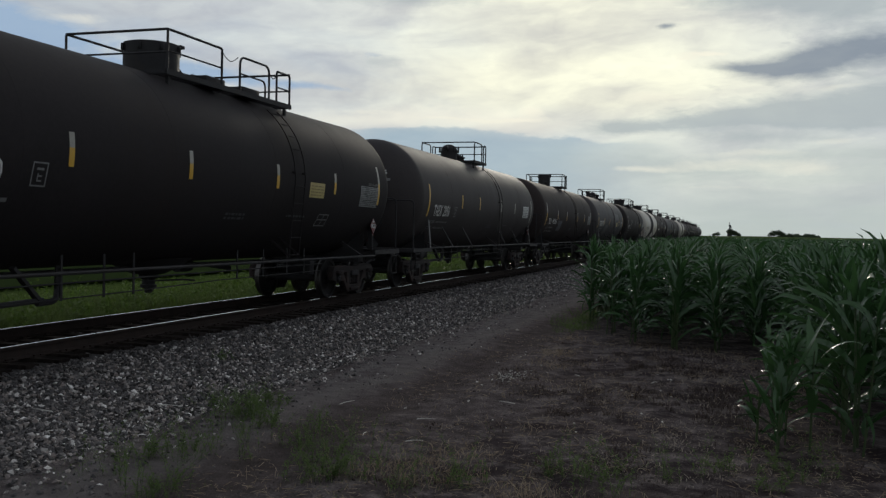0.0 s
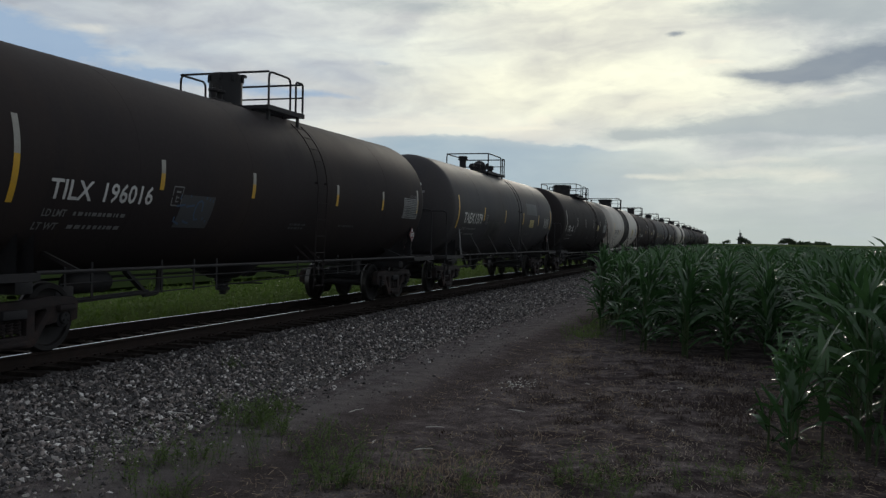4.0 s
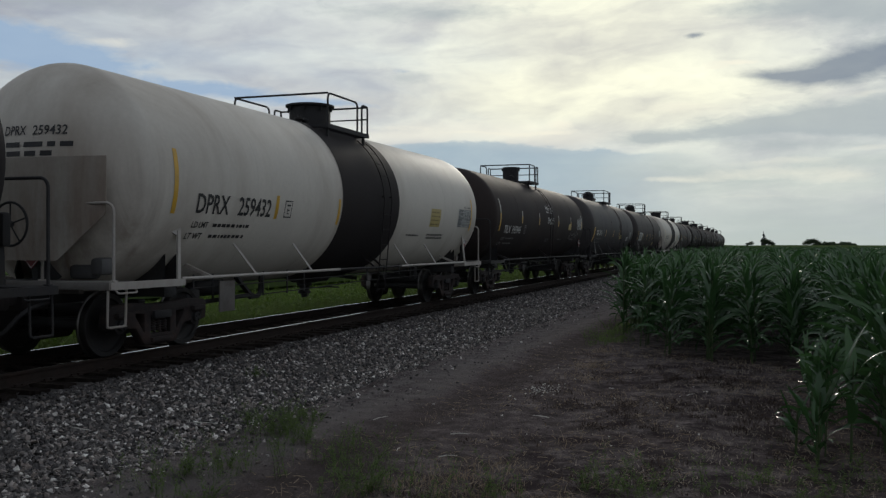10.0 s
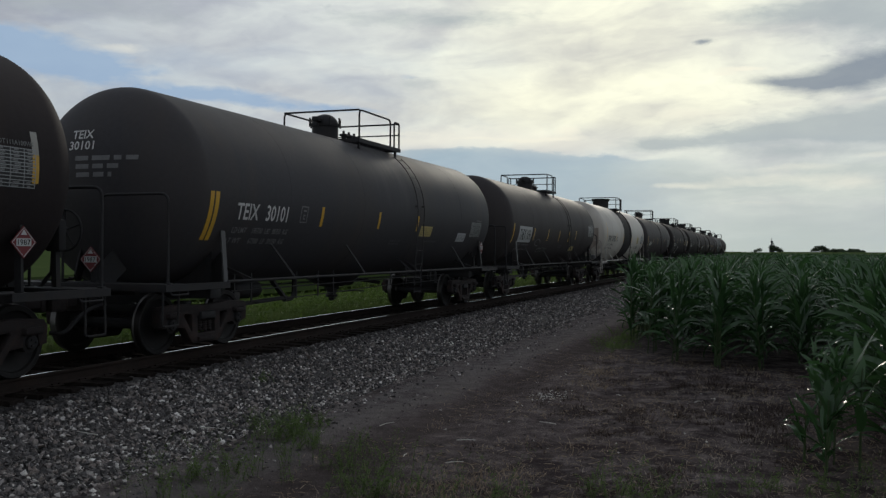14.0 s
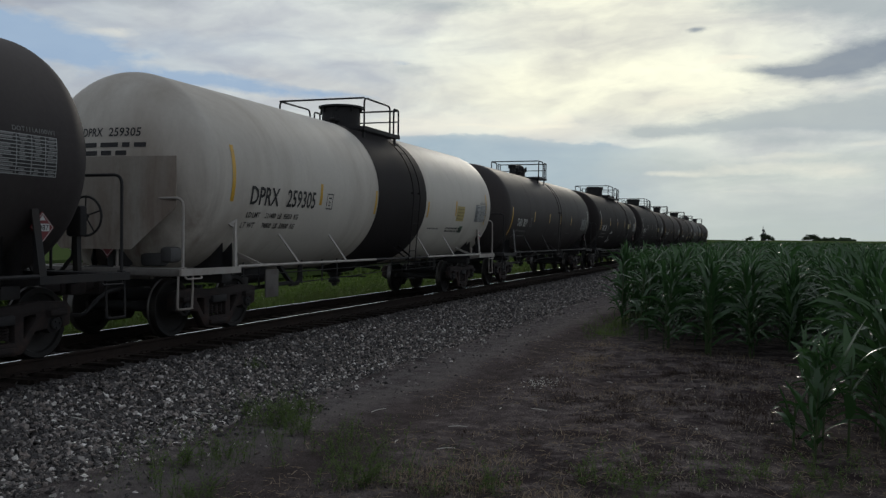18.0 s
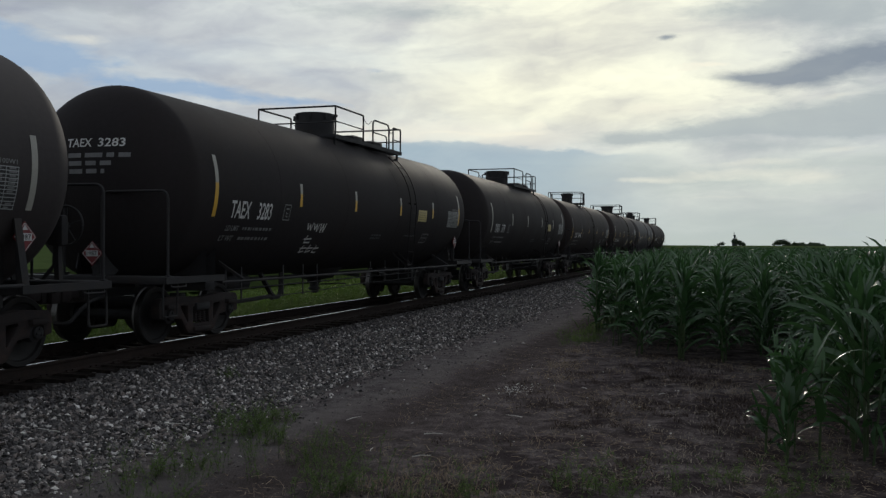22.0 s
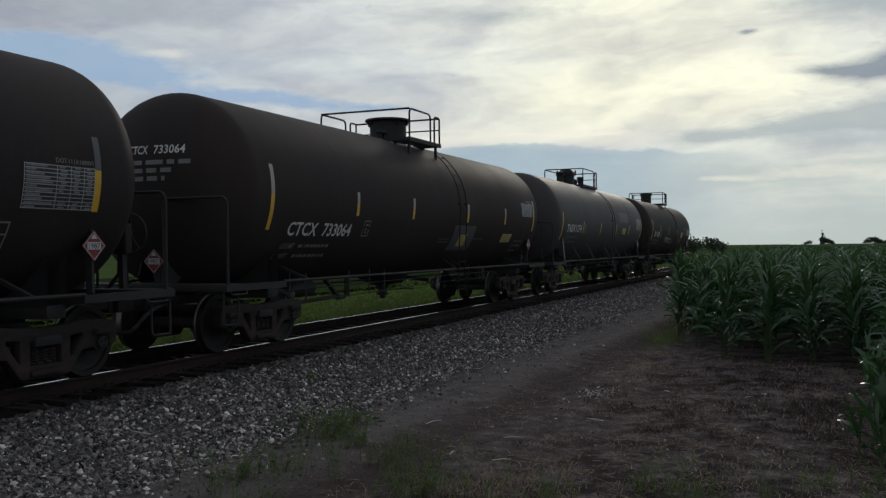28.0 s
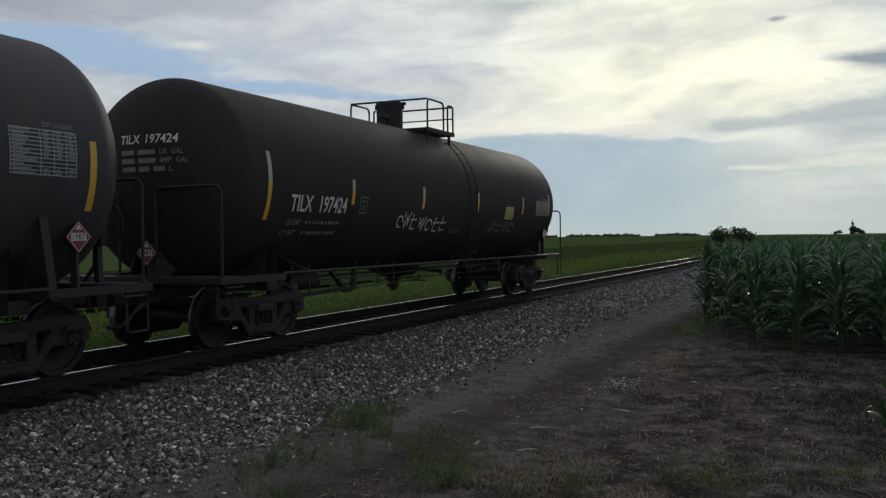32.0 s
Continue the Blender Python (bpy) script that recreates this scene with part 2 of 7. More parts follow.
def leaf_material(name, base, other, through=0.35, rough=0.5, scale=1.2, spec=0.4):
    """Leaves that let some light through, with colour changing from leaf to leaf."""
    m = bpy.data.materials.new(name)
    m.use_nodes = True
    t = Graph(m.node_tree)
    geo = t.node("ShaderNodeNewGeometry")
    island = geo.outputs["Random Per Island"]
    co = t.node("ShaderNodeTexCoord").outputs["Object"]
    n = t.noise(co, scale, 4.0)
    c = t.mix(t.math("MULTIPLY", t.math("ADD", island, n), 0.5), (*base, 1), (*other, 1))
    p = t.node("ShaderNodeBsdfPrincipled", Base_Color=c, Roughness=rough)
    p.inputs["Specular IOR Level"].default_value = spec
    tr = t.node("ShaderNodeBsdfTranslucent", Color=c)
    mx = t.node("ShaderNodeMixShader", i0=through)
    t.tree.links.new(p.outputs[0], mx.inputs[1])
    t.tree.links.new(tr.outputs[0], mx.inputs[2])
    t.tree.links.new(mx.outputs[0], t.node("ShaderNodeOutputMaterial").inputs[0])
    return m


def ground_material():
    """Field soil: dark trodden dirt, dry litter and reddish dead weeds, green further off."""
    m = bpy.data.materials.new("soil")
    m.use_nodes = True
    t = Graph(m.node_tree)
    co = t.node("ShaderNodeTexCoord").outputs["Object"]
    s = t.node("ShaderNodeSeparateXYZ", i0=co)
    x, y, _ = s.outputs
    big = t.noise(co, 0.55, 6.0, 0.6, 0.4)
    mid = t.noise(co, 3.5, 6.0, 0.65, 0.2)
    fine = t.noise(co, 38.0, 5.0, 0.7)
    c = t.ramp(t.math("ADD", t.math("MULTIPLY", mid, 0.6), t.math("MULTIPLY", fine, 0.4)), (0.37, (0.056, 0.047, 0.047)), (0.5, (0.122, 0.104, 0.102)), (0.64, (0.275, 0.236, 0.226)))
    # reddish dead growth between the path and the crop
    red = t.math("MULTIPLY", t.rng(big, 0.5, 0.62), t.rng(x, 6.0, 7.6))
    c = t.mix(t.math("MULTIPLY", red, 0.5), c, (0.092, 0.070, 0.064, 1))
    # darker crumbled patches off the path
    clot = t.math("MULTIPLY", t.rng(t.noise(co, 1.9, 7.0, 0.72, 0.3), 0.47, 0.57), t.rng(x, 6.2, 7.4))
    c = t.mix(t.math("MULTIPLY", clot, 0.8), c, (0.041, 0.032, 0.034, 1))
    # pale straw chaff
    chaff = t.math("MULTIPLY", t.rng(t.noise(co, 21.0, 6.0, 0.75, 0.5), 0.60, 0.70), t.rng(x, 6.3, 8.4))
    c = t.mix(t.math("MULTIPLY", chaff, 0.5), c, (0.26, 0.228, 0.20, 1))
    # the grey worn strip along the foot of the stones
    strip = t.math("MULTIPLY", t.rng(x, 3.6, 4.1), t.rng(x, 5.3, 4.5))
    c = t.mix(t.math("MULTIPLY", strip, t.rng(mid, 0.35, 0.6, 0.1, 0.75)), c, (0.162, 0.152, 0.152, 1))
    # smooth dark wheel track, and a dusty ridge beside it
    drift = t.math("ADD", t.math("SUBTRACT", x, t.math("MULTIPLY", y, 0.02)), t.math("MULTIPLY", t.math("SUBTRACT", t.noise(co, 0.8, 4.0), 0.5), 0.7))
    off = t.math("DIVIDE", t.math("SUBTRACT", drift, 5.25), 0.55)
    wheel = t.math("POWER", 2.718, t.math("MULTIPLY", t.math("MULTIPLY", off, off), -1.0))
    c = t.mix(t.math("MULTIPLY", wheel, 0.72), c, (0.074, 0.061, 0.059, 1))
    off2 = t.math("DIVIDE", t.math("SUBTRACT", drift, 4.45), 0.28)
    ridge = t.math("POWER", 2.718, t.math("MULTIPLY", t.math("MULTIPLY", off2, off2), -1.0))
    c = t.mix(t.math("MULTIPLY", ridge, 0.55), c, (0.190, 0.172, 0.166, 1))
    # grass beyond the track
    gr = t.rng(t.math("ADD", x, t.math("MULTIPLY", big, 1.2)), -2.0, -2.8)
    c = t.mix(gr, c, t.ramp(t.math("ADD", t.math("MULTIPLY", fine, 0.5), t.math("MULTIPLY", mid, 0.5)), (0.35, (0.036, 0.058, 0.017)), (0.65, (0.098, 0.140, 0.040))))
    far = t.rng(y, 90.0, 140.0)
    c = t.mix(far, c, t.ramp(mid, (0.3, (0.030, 0.055, 0.012)), (0.7, (0.055, 0.095, 0.02))))
    b = t.node("ShaderNodeBump", Strength=1.0, Distance=0.05, Height=t.math("ADD", t.math("MULTIPLY", mid, 0.35), t.math("MULTIPLY", fine, 0.8)))
    p = t.node("ShaderNodeBsdfPrincipled", Base_Color=c, Roughness=0.95, Normal=b.outputs[0])
    p.inputs["Specular IOR Level"].default_value = 0.0
    t.tree.links.new(p.outputs[0], t.node("ShaderNodeOutputMaterial").inputs[0])
    return m


def stone_material():
    """Mixed crushed stone: grey, pinkish and near white pieces."""
    m = bpy.data.materials.new("crushed_stone")
    m.use_nodes = True
    t = Graph(m.node_tree)
    island = t.node("ShaderNodeNewGeometry").outputs["Random Per Island"]
    co = t.node("ShaderNodeTexCoord").outputs["Object"]
    c = t.ramp(island, (0.0, (0.024, 0.023, 0.024)), (0.36, (0.076, 0.071, 0.072)), (0.62, (0.150, 0.137, 0.133)), (0.80, (0.255, 0.212, 0.188)), (0.92, (0.44, 0.405, 0.38)), (1.0, (0.90, 0.87, 0.82)))
    f = t.noise(co, 60.0, 4.0, 0.7)
    c = t.mix(t.math("MULTIPLY", t.rng(f, 0.4, 0.7), 0.45), c, (0.11, 0.10, 0.09, 1))
    # stones turn darker towards the rails, with an uneven edge
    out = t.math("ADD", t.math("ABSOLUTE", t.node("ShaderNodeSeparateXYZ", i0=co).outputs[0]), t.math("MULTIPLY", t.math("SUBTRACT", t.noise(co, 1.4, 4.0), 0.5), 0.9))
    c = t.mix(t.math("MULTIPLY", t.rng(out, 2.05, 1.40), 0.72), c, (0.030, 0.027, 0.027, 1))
    p = t.node("ShaderNodeBsdfPrincipled", Base_Color=c, Roughness=0.8, Normal=t.node("ShaderNodeBump", Strength=0.4, Distance=0.01, Height=f).outputs[0])
    t.tree.links.new(p.outputs[0], t.node("ShaderNodeOutputMaterial").inputs[0])
    return m


DEEP_BLACK = material("matt_black_tank_paint", (0.0270, 0.0240, 0.0250), 0.66, spec=0.08, vary=0.22, scale=0.7, fine=14, bump=0.06, tint=(0.030, 0.024, 0.021), tint_amount=0.5, streak=True)
BLACK = material("black_tank_paint", (0.0340, 0.0285, 0.0290), 0.66, spec=0.08, vary=0.22, scale=0.7, fine=14, bump=0.05, tint=(0.050, 0.038, 0.032), tint_amount=0.6, streak=True, spill=0.2)
GREY_BLACK = material("faded_black_tank_paint", (0.047, 0.0410, 0.0415), 0.62, spec=0.15, vary=0.22, scale=0.7, fine=14, bump=0.05, tint=(0.060, 0.056, 0.052), tint_amount=0.5, streak=True, spill=0.45)
SLATE = material("slate_tank_paint", (0.051, 0.0495, 0.0540), 0.62, spec=0.18, vary=0.2, scale=0.7, fine=14, bump=0.05, tint=(0.070, 0.060, 0.053), tint_amount=0.7, streak=True, spill=0.75)
WHITE = material("white_tank_paint", (0.575, 0.545, 0.49), 0.55, spec=0.2, vary=0.09, scale=0.8, fine=16, bump=0.05, tint=(0.30, 0.25, 0.20), tint_amount=0.55, streak=True, rusty=0.8)
GREY_STEEL = material("grey_painted_steel", (0.075, 0.075, 0.077), 0.6, vary=0.25, scale=4, fine=50, bump=0.15, tint=(0.06, 0.05, 0.045), tint_amount=0.5)
IRON = material("grimy_black_steel", (0.027, 0.0265, 0.028), 0.65, spec=0.25, vary=0.35, scale=4, fine=60, bump=0.25, tint=(0.045, 0.034, 0.027), tint_amount=0.5)
RUST = material("rusty_cast_steel", (0.028, 0.023, 0.0225), 0.8, spec=0.25, vary=0.35, scale=6, fine=60, bump=0.3, tint=(0.075, 0.044, 0.036), tint_amount=0.6)
DULL_WHITE = material("grimy_white_steel", (0.17, 0.16, 0.15), 0.7, spec=0.2, vary=0.25, scale=3, fine=40, bump=0.15, tint=(0.07, 0.055, 0.045), tint_amount=0.6)
WHEEL_BLACK = material("oily_wheel_steel", (0.017, 0.016, 0.016), 0.6, spec=0.25, vary=0.3, scale=5, fine=60, bump=0.2, tint=(0.035, 0.028, 0.024), tint_amount=0.5)
WHITE_STEEL = material("white_painted_steel", (0.38, 0.36, 0.335), 0.5, vary=0.12, scale=4, fine=50, bump=0.1, tint=(0.22, 0.16, 0.11), tint_amount=0.45, rusty=0.5)
RAIL_SIDE = material("rail_steel", (0.032, 0.025, 0.022), 0.9, spec=0.1, vary=0.3, scale=5, fine=60, bump=0.25, tint=(0.052, 0.034, 0.027), tint_amount=0.5)
RAIL_TOP = material("polished_rail_head", (0.66, 0.65, 0.63), 0.16, metal=1.0, vary=0.08, scale=8, fine=80, bump=0.03)
TREAD = material("polished_wheel_tread", (0.11, 0.105, 0.10), 0.42, metal=1.0, vary=0.12, scale=8, fine=60, bump=0.05)
TIE_WOOD = material("creosoted_timber", (0.026, 0.021, 0.019), 0.95, spec=0.03, vary=0.35, scale=6, fine=70, bump=0.5, tint=(0.10, 0.085, 0.07), tint_amount=0.5, per_object=0.35)
YELLOW = material("yellow_reflective_tape", (0.62, 0.36, 0.03), 0.4, vary=0.12, scale=6, fine=40, bump=0.05, tint=(0.30, 0.22, 0.10), tint_amount=0.4)
PALE = material("faded_white_reflective_tape", (0.34, 0.33, 0.29), 0.45, vary=0.15, scale=6, fine=40, bump=0.05, tint=(0.22, 0.2, 0.16), tint_amount=0.5)
LETTER = material("white_stencil_paint", (0.62, 0.62, 0.60), 0.6, vary=0.15, scale=5, fine=50, bump=0.05, tint=(0.25, 0.25, 0.25), tint_amount=0.4)
RULE = material("pale_printed_rule", (0.30, 0.31, 0.31), 0.55, vary=0.2, scale=5, fine=50, bump=0.03)
LETTER_DIM = material("worn_stencil_paint", (0.17, 0.17, 0.17), 0.6, vary=0.3, scale=5, fine=50, bump=0.05)
LETTER_DARK = material("black_stencil_paint", (0.02, 0.02, 0.022), 0.6, vary=0.15, scale=5, fine=50, bump=0.05)
LABEL_YELLOW = material("yellow_label", (0.46, 0.37, 0.14), 0.5, vary=0.12, scale=5, fine=40, bump=0.03, tint=(0.25, 0.18, 0.06), tint_amount=0.4)
LABEL_INK = material("faded_label_ink", (0.19, 0.15, 0.06), 0.6, vary=0.2, scale=5, fine=50, bump=0.03)
LABEL_WHITE = material("white_label", (0.48, 0.49, 0.49), 0.5, vary=0.1, scale=5, fine=40, bump=0.03)
LABEL_GREEN = material("green_label", (0.05, 0.11, 0.06), 0.5, vary=0.12, scale=5, fine=40, bump=0.03)
LABEL_GREY = material("grey_patch", (0.085, 0.088, 0.095), 0.55, vary=0.15, scale=3, fine=30, bump=0.03)
PATCH_GREY = material("faded_grey_paint", (0.054, 0.057, 0.062), 0.6, vary=0.2, scale=2, fine=20, bump=0.03)
SHIELD = material("stained_white_steel", (0.38, 0.35, 0.31), 0.6, spec=0.2, vary=0.15, scale=1.0, fine=14, bump=0.08, tint=(0.17, 0.105, 0.07), tint_amount=0.75, streak=True, rusty=0.85)
PATCH_BLACK = material("fresh_black_patch", (0.010, 0.010, 0.011), 0.5, vary=0.15, scale=3, fine=30, bump=0.03)
PLACARD = material("red_placard", (0.15, 0.014, 0.018), 0.5, vary=0.12, scale=5, fine=40, bump=0.03)
SOIL = ground_material()
STONE = stone_material()
BED = material("stone_bed", (0.046, 0.042, 0.040), 0.95, vary=0.45, scale=9, fine=28, bump=0.9, depth=0.03)
CORN = leaf_material("maize_leaf", (0.017, 0.050, 0.017), (0.062, 0.140, 0.047), 0.34, 0.25, 1.2, 0.6)
STALK = material("maize_stalk", (0.042, 0.072, 0.020), 0.6, vary=0.2, scale=4, fine=30, bump=0.1, per_object=0.2)
GRASS = leaf_material("grass", (0.048, 0.078, 0.022), (0.145, 0.195, 0.058), 0.4, 0.7, 2.0, 0.15)
WEED = leaf_material("weed", (0.085, 0.135, 0.045), (0.17, 0.24, 0.085), 0.5, 0.8, 4.0, 0.1)
VERGE = leaf_material("verge_weed", (0.040, 0.085, 0.014), (0.150, 0.225, 0.045), 0.45, 0.55, 1.1, 0.2)
DRY = leaf_material("dry_litter", (0.15, 0.10, 0.065), (0.46, 0.38, 0.28), 0.25, 0.8, 6.0, 0.1)
DEAD = leaf_material("dead_weed", (0.036, 0.027, 0.026), (0.105, 0.078, 0.068), 0.25, 0.8, 3.0, 0.1)
PALE_STRAW = leaf_material("pale_straw", (0.20, 0.165, 0.13), (0.52, 0.45, 0.37), 0.2, 0.8, 6.0, 0.1)
CANOPY = leaf_material("crop_canopy", (0.052, 0.082, 0.030), (0.105, 0.142, 0.054), 0.2, 0.9, 0.6, 0.0)
TREE_LEAF = leaf_material("tree_leaf", (0.032, 0.052, 0.028), (0.060, 0.085, 0.040), 0.2, 0.7)
BARK = material("bark", (0.07, 0.055, 0.04), 0.9, vary=0.3, scale=4, fine=30, bump=0.5)
WEATHERED = material("weathered_dark_cladding", (0.075, 0.078, 0.080), 0.85, vary=0.12, scale=1, fine=10, bump=0.1)
PAPER = material("pale_litter", (0.62, 0.60, 0.55), 0.8, vary=0.2, scale=20, fine=80, bump=0.2)

# ------------------------------------------------------------------ mesh helpers


def mesh_of(bm, name, smooth=None):
    me = bpy.data.meshes.new(name)
    bm.normal_update()
    bm.to_mesh(me)
    bm.free()
    if smooth is not None:
        me.shade_smooth()
        me.set_sharp_from_angle(angle=radians(smooth))
    return me


def part(name, bm, mat, parent=None, label="", smooth=35):
    me = mesh_of(bm, name, smooth)
    me.materials.append(mat)
    ob = new(name, me)
    if parent:
        ob.parent = parent
    if label:
        ob["label"] = label
    return ob


def shared(name, me, parent, m=None):
    """One more piece on a mesh that other pieces use too."""
    ob = new(name, me)
    ob.parent = parent
    if m is not None:
        ob.matrix_basis = m
    return ob


def box(bm, c, s, bevel=0.0, turn=None):
    m = Matrix.Translation(c) @ (turn.to_4x4() if turn else Matrix()) @ Matrix.Diagonal((*s, 1))
    r = bmesh.ops.create_cube(bm, size=1, matrix=m)
    if bevel:
        es = {e for v in r["verts"] for e in v.link_edges}
        bmesh.ops.bevel(bm, geom=list(es), offset=bevel, segments=2, affect="EDGES", profile=0.5)
    return bm


def bar(bm, p, q, w, h, up=(0, 0, 1)):
    """A straight bar of rectangular section from p to q."""
    p, q = Vector(p), Vector(q)
    d = q - p
    y = d.normalized()
    z = Vector(up)
    if abs(z.dot(y)) > 0.98:
        z = Vector((1, 0, 0))
    x = y.cross(z).normalized()
    z = x.cross(y)
    rotm = Matrix((x, y, z)).transposed()
    return box(bm, (p + q) / 2, (w, d.length, h), 0.0, rotm)


def tube(bm, pts, r, n=8, caps=True):
    """A round tube along a line of points; r is one radius or one for each point."""
    pts = [Vector(p) for p in pts]
    rings, side = [], None
    for i, p in enumerate(pts):
        d = (pts[min(i + 1, len(pts) - 1)] - pts[max(i - 1, 0)]).normalized()
        if side is None:
            side = d.orthogonal().normalized()
        else:
            side = (side - d * side.dot(d)).normalized()
        up = d.cross(side)
        rr = r[i] if isinstance(r, (list, tuple)) else r
        rings.append([bm.verts.new(p + (side * math.cos(k * 2 * math.pi / n) + up * math.sin(k * 2 * math.pi / n)) * rr) for k in range(n)])
    for a, b in zip(rings, rings[1:]):
        for k in range(n):
            bm.faces.new((a[k], a[(k + 1) % n], b[(k + 1) % n], b[k]))
    if caps:
        bm.faces.new(rings[0][::-1])
        bm.faces.new(rings[-1])
    return bm


def rounded(pts, r=0.1, n=4):
    """A line of points with its corners rounded."""
    pts = [Vector(p) for p in pts]
    out = [pts[0]]
    for a, b, c in zip(pts, pts[1:], pts[2:]):
        u, v = (a - b), (c - b)
        k = min(r, u.length * 0.45, v.length * 0.45)
        p, q = b + u.normalized() * k, b + v.normalized() * k
        for i in range(n + 1):
            s = i / n
            out.append(p * (1 - s) ** 2 + b * 2 * s * (1 - s) + q * s * s)
    out.append(pts[-1])
    return out


def lathe(bm, profile, n=32, axis="z", at=(0, 0, 0)):
    """Turns a profile of (radius, height) about an axis."""
    at = Vector(at)
    rings = []
    for r, h in profile:
        if r < 1e-5:
            p = {"z": (0, 0, h), "y": (0, h, 0), "x": (h, 0, 0)}[axis]
            rings.append([bm.verts.new(at + Vector(p))])
            continue
        ring = []
        for k in range(n):
            c, s = math.cos(k * 2 * math.pi / n) * r, math.sin(k * 2 * math.pi / n) * r
            ring.append(bm.verts.new(at + Vector({"z": (c, s, h), "y": (s, h, c), "x": (h, c, s)}[axis])))
        rings.append(ring)
    for a, b in zip(rings, rings[1:]):
        if len(a) == 1 and len(b) == 1:
            continue
        for k in range(n):
            if len(a) == 1:
                bm.faces.new((a[0], b[(k + 1) % n], b[k]))
            elif len(b) == 1:
                bm.faces.new((a[k], a[(k + 1) % n], b[0]))
            else:
                bm.faces.new((a[k], a[(k + 1) % n], b[(k + 1) % n], b[k]))
    bmesh.ops.recalc_face_normals(bm, faces=bm.faces)
    return bm


def raw(name, verts, faces, mat, smooth=False):
    """One object out of arrays of points and faces."""
    me = bpy.data.meshes.new(name)
    me.from_pydata(np.asarray(verts, dtype=float).tolist(), [], np.asarray(faces).tolist())
    me.materials.append(mat)
    if smooth:
        me.shade_smooth()
    return new(name, me)

# ------------------------------------------------------------------ ground, stone bed, track

GROUND_Z = -0.60
GAUGE = 1.534           # between the middles of the rail heads


def bumps(x, y, f=0.5, seed=0.0):
    return noise.noise((x * f, y * f, seed))


def ground_height(x, y):
    z = GROUND_Z
    near = max(0.0, 1.0 - abs(y - 14) / 60)
    z += near * (0.05 * bumps(x, y, 0.45, 3.0) + 0.012 * bumps(x, y, 1.9, 7.0))
    if -3.9 < x < 3.7:
        z -= 0.25 * min(1, min(x + 3.9, 3.7 - x) / 0.4)
    if x < -4:
        z -= min(0.35, (-4 - x) * 0.05)
    # two worn wheel tracks
    z -= near * (0.05 * math.exp(-((x - 5.2 - 0.02 * y) / 0.35) ** 2) + 0.04 * math.exp(-((x - 7.0 - 0.02 * y) / 0.35) ** 2))
    return z


def spread(lo, hi, *bands):
    """Coordinates with a step for each band (to, step)."""
    out, v = [lo], lo
    for to, step in bands:
        while v < to - 1e-6:
            v += step
            out.append(v)
    return out


def build_ground():
    xs = spread(-3000, 3000, (-600, 800), (-100, 100), (-20, 10), (-5, 1.5), (2, 0.5), (12, 0.16), (20, 0.5), (60, 4), (300, 40), (3000, 500))
    ys = spread(-400, 4000, (-40, 60), (0, 4), (3, 0.5), (22, 0.16), (45, 0.6), (120, 5), (400, 40), (4000, 400))
    nx = len(xs)
    verts = [(x, y, ground_height(x, y)) for y in ys for x in xs]
    faces = [(j * nx + i, j * nx + i + 1, (j + 1) * nx + i + 1, (j + 1) * nx + i) for j in range(len(ys) - 1) for i in range(nx - 1)]
    ob = raw("ground", verts, faces, SOIL, True)
    return tagged(ob, "dark trodden dirt and dead growth running out to flat fields", "ground", kind="structure")


def bed_height(x):
    a = abs(x)
    if a < 1.55:
        return -0.235
    return -0.235 - (a - 1.55) * (0.46 / 2.35)


def build_bed():
    xs = [-4.1 + i * 0.205 for i in range(41)]
    ys = spread(-60, 900, (2, 4), (40, 0.25), (120, 4), (900, 40))
    nx = len(xs)
    verts = []
    for y in ys:
        for x in xs:
            wob = 0.04 * bumps(x, y, 1.3, 4.0) if y < 60 else 0
            verts.append((x + 0.25 * bumps(0, y, 0.35, 8.0) * (abs(x) > 2.5), y, bed_height(x) + wob))
    faces = [(j * nx + i, j * nx + i + 1, (j + 1) * nx + i + 1, (j + 1) * nx + i) for j in range(len(ys) - 1) for i in range(nx - 1)]
    ob = raw("track_bed", verts, faces, BED, True)
    return tagged(ob, "grey crushed stone bed with sloping shoulders under the track", "ballast", kind="structure")


def blob(seed, rough=0.34):
    """The points and faces of one broken stone: a lopsided wedge with flat faces."""
    rnd = random.Random(seed)
    ring = rnd.randrange(4, 6)
    turn = rnd.uniform(0, 6.28)
    vs = [(math.cos(turn + k * 6.283 / ring) * rnd.uniform(1 - rough, 1 + rough), math.sin(turn + k * 6.283 / ring) * rnd.uniform(1 - rough, 1 + rough), rnd.uniform(-0.35, 0.35)) for k in range(ring)]
    vs += [(rnd.uniform(-0.4, 0.4), rnd.uniform(-0.4, 0.4), rnd.uniform(0.6, 1.0)), (rnd.uniform(-0.4, 0.4), rnd.uniform(-0.4, 0.4), rnd.uniform(-1.0, -0.6))]
    fs = [(k, (k + 1) % ring, ring) for k in range(ring)] + [((k + 1) % ring, k, ring + 1) for k in range(ring)]
    return np.array(vs), np.array(fs)


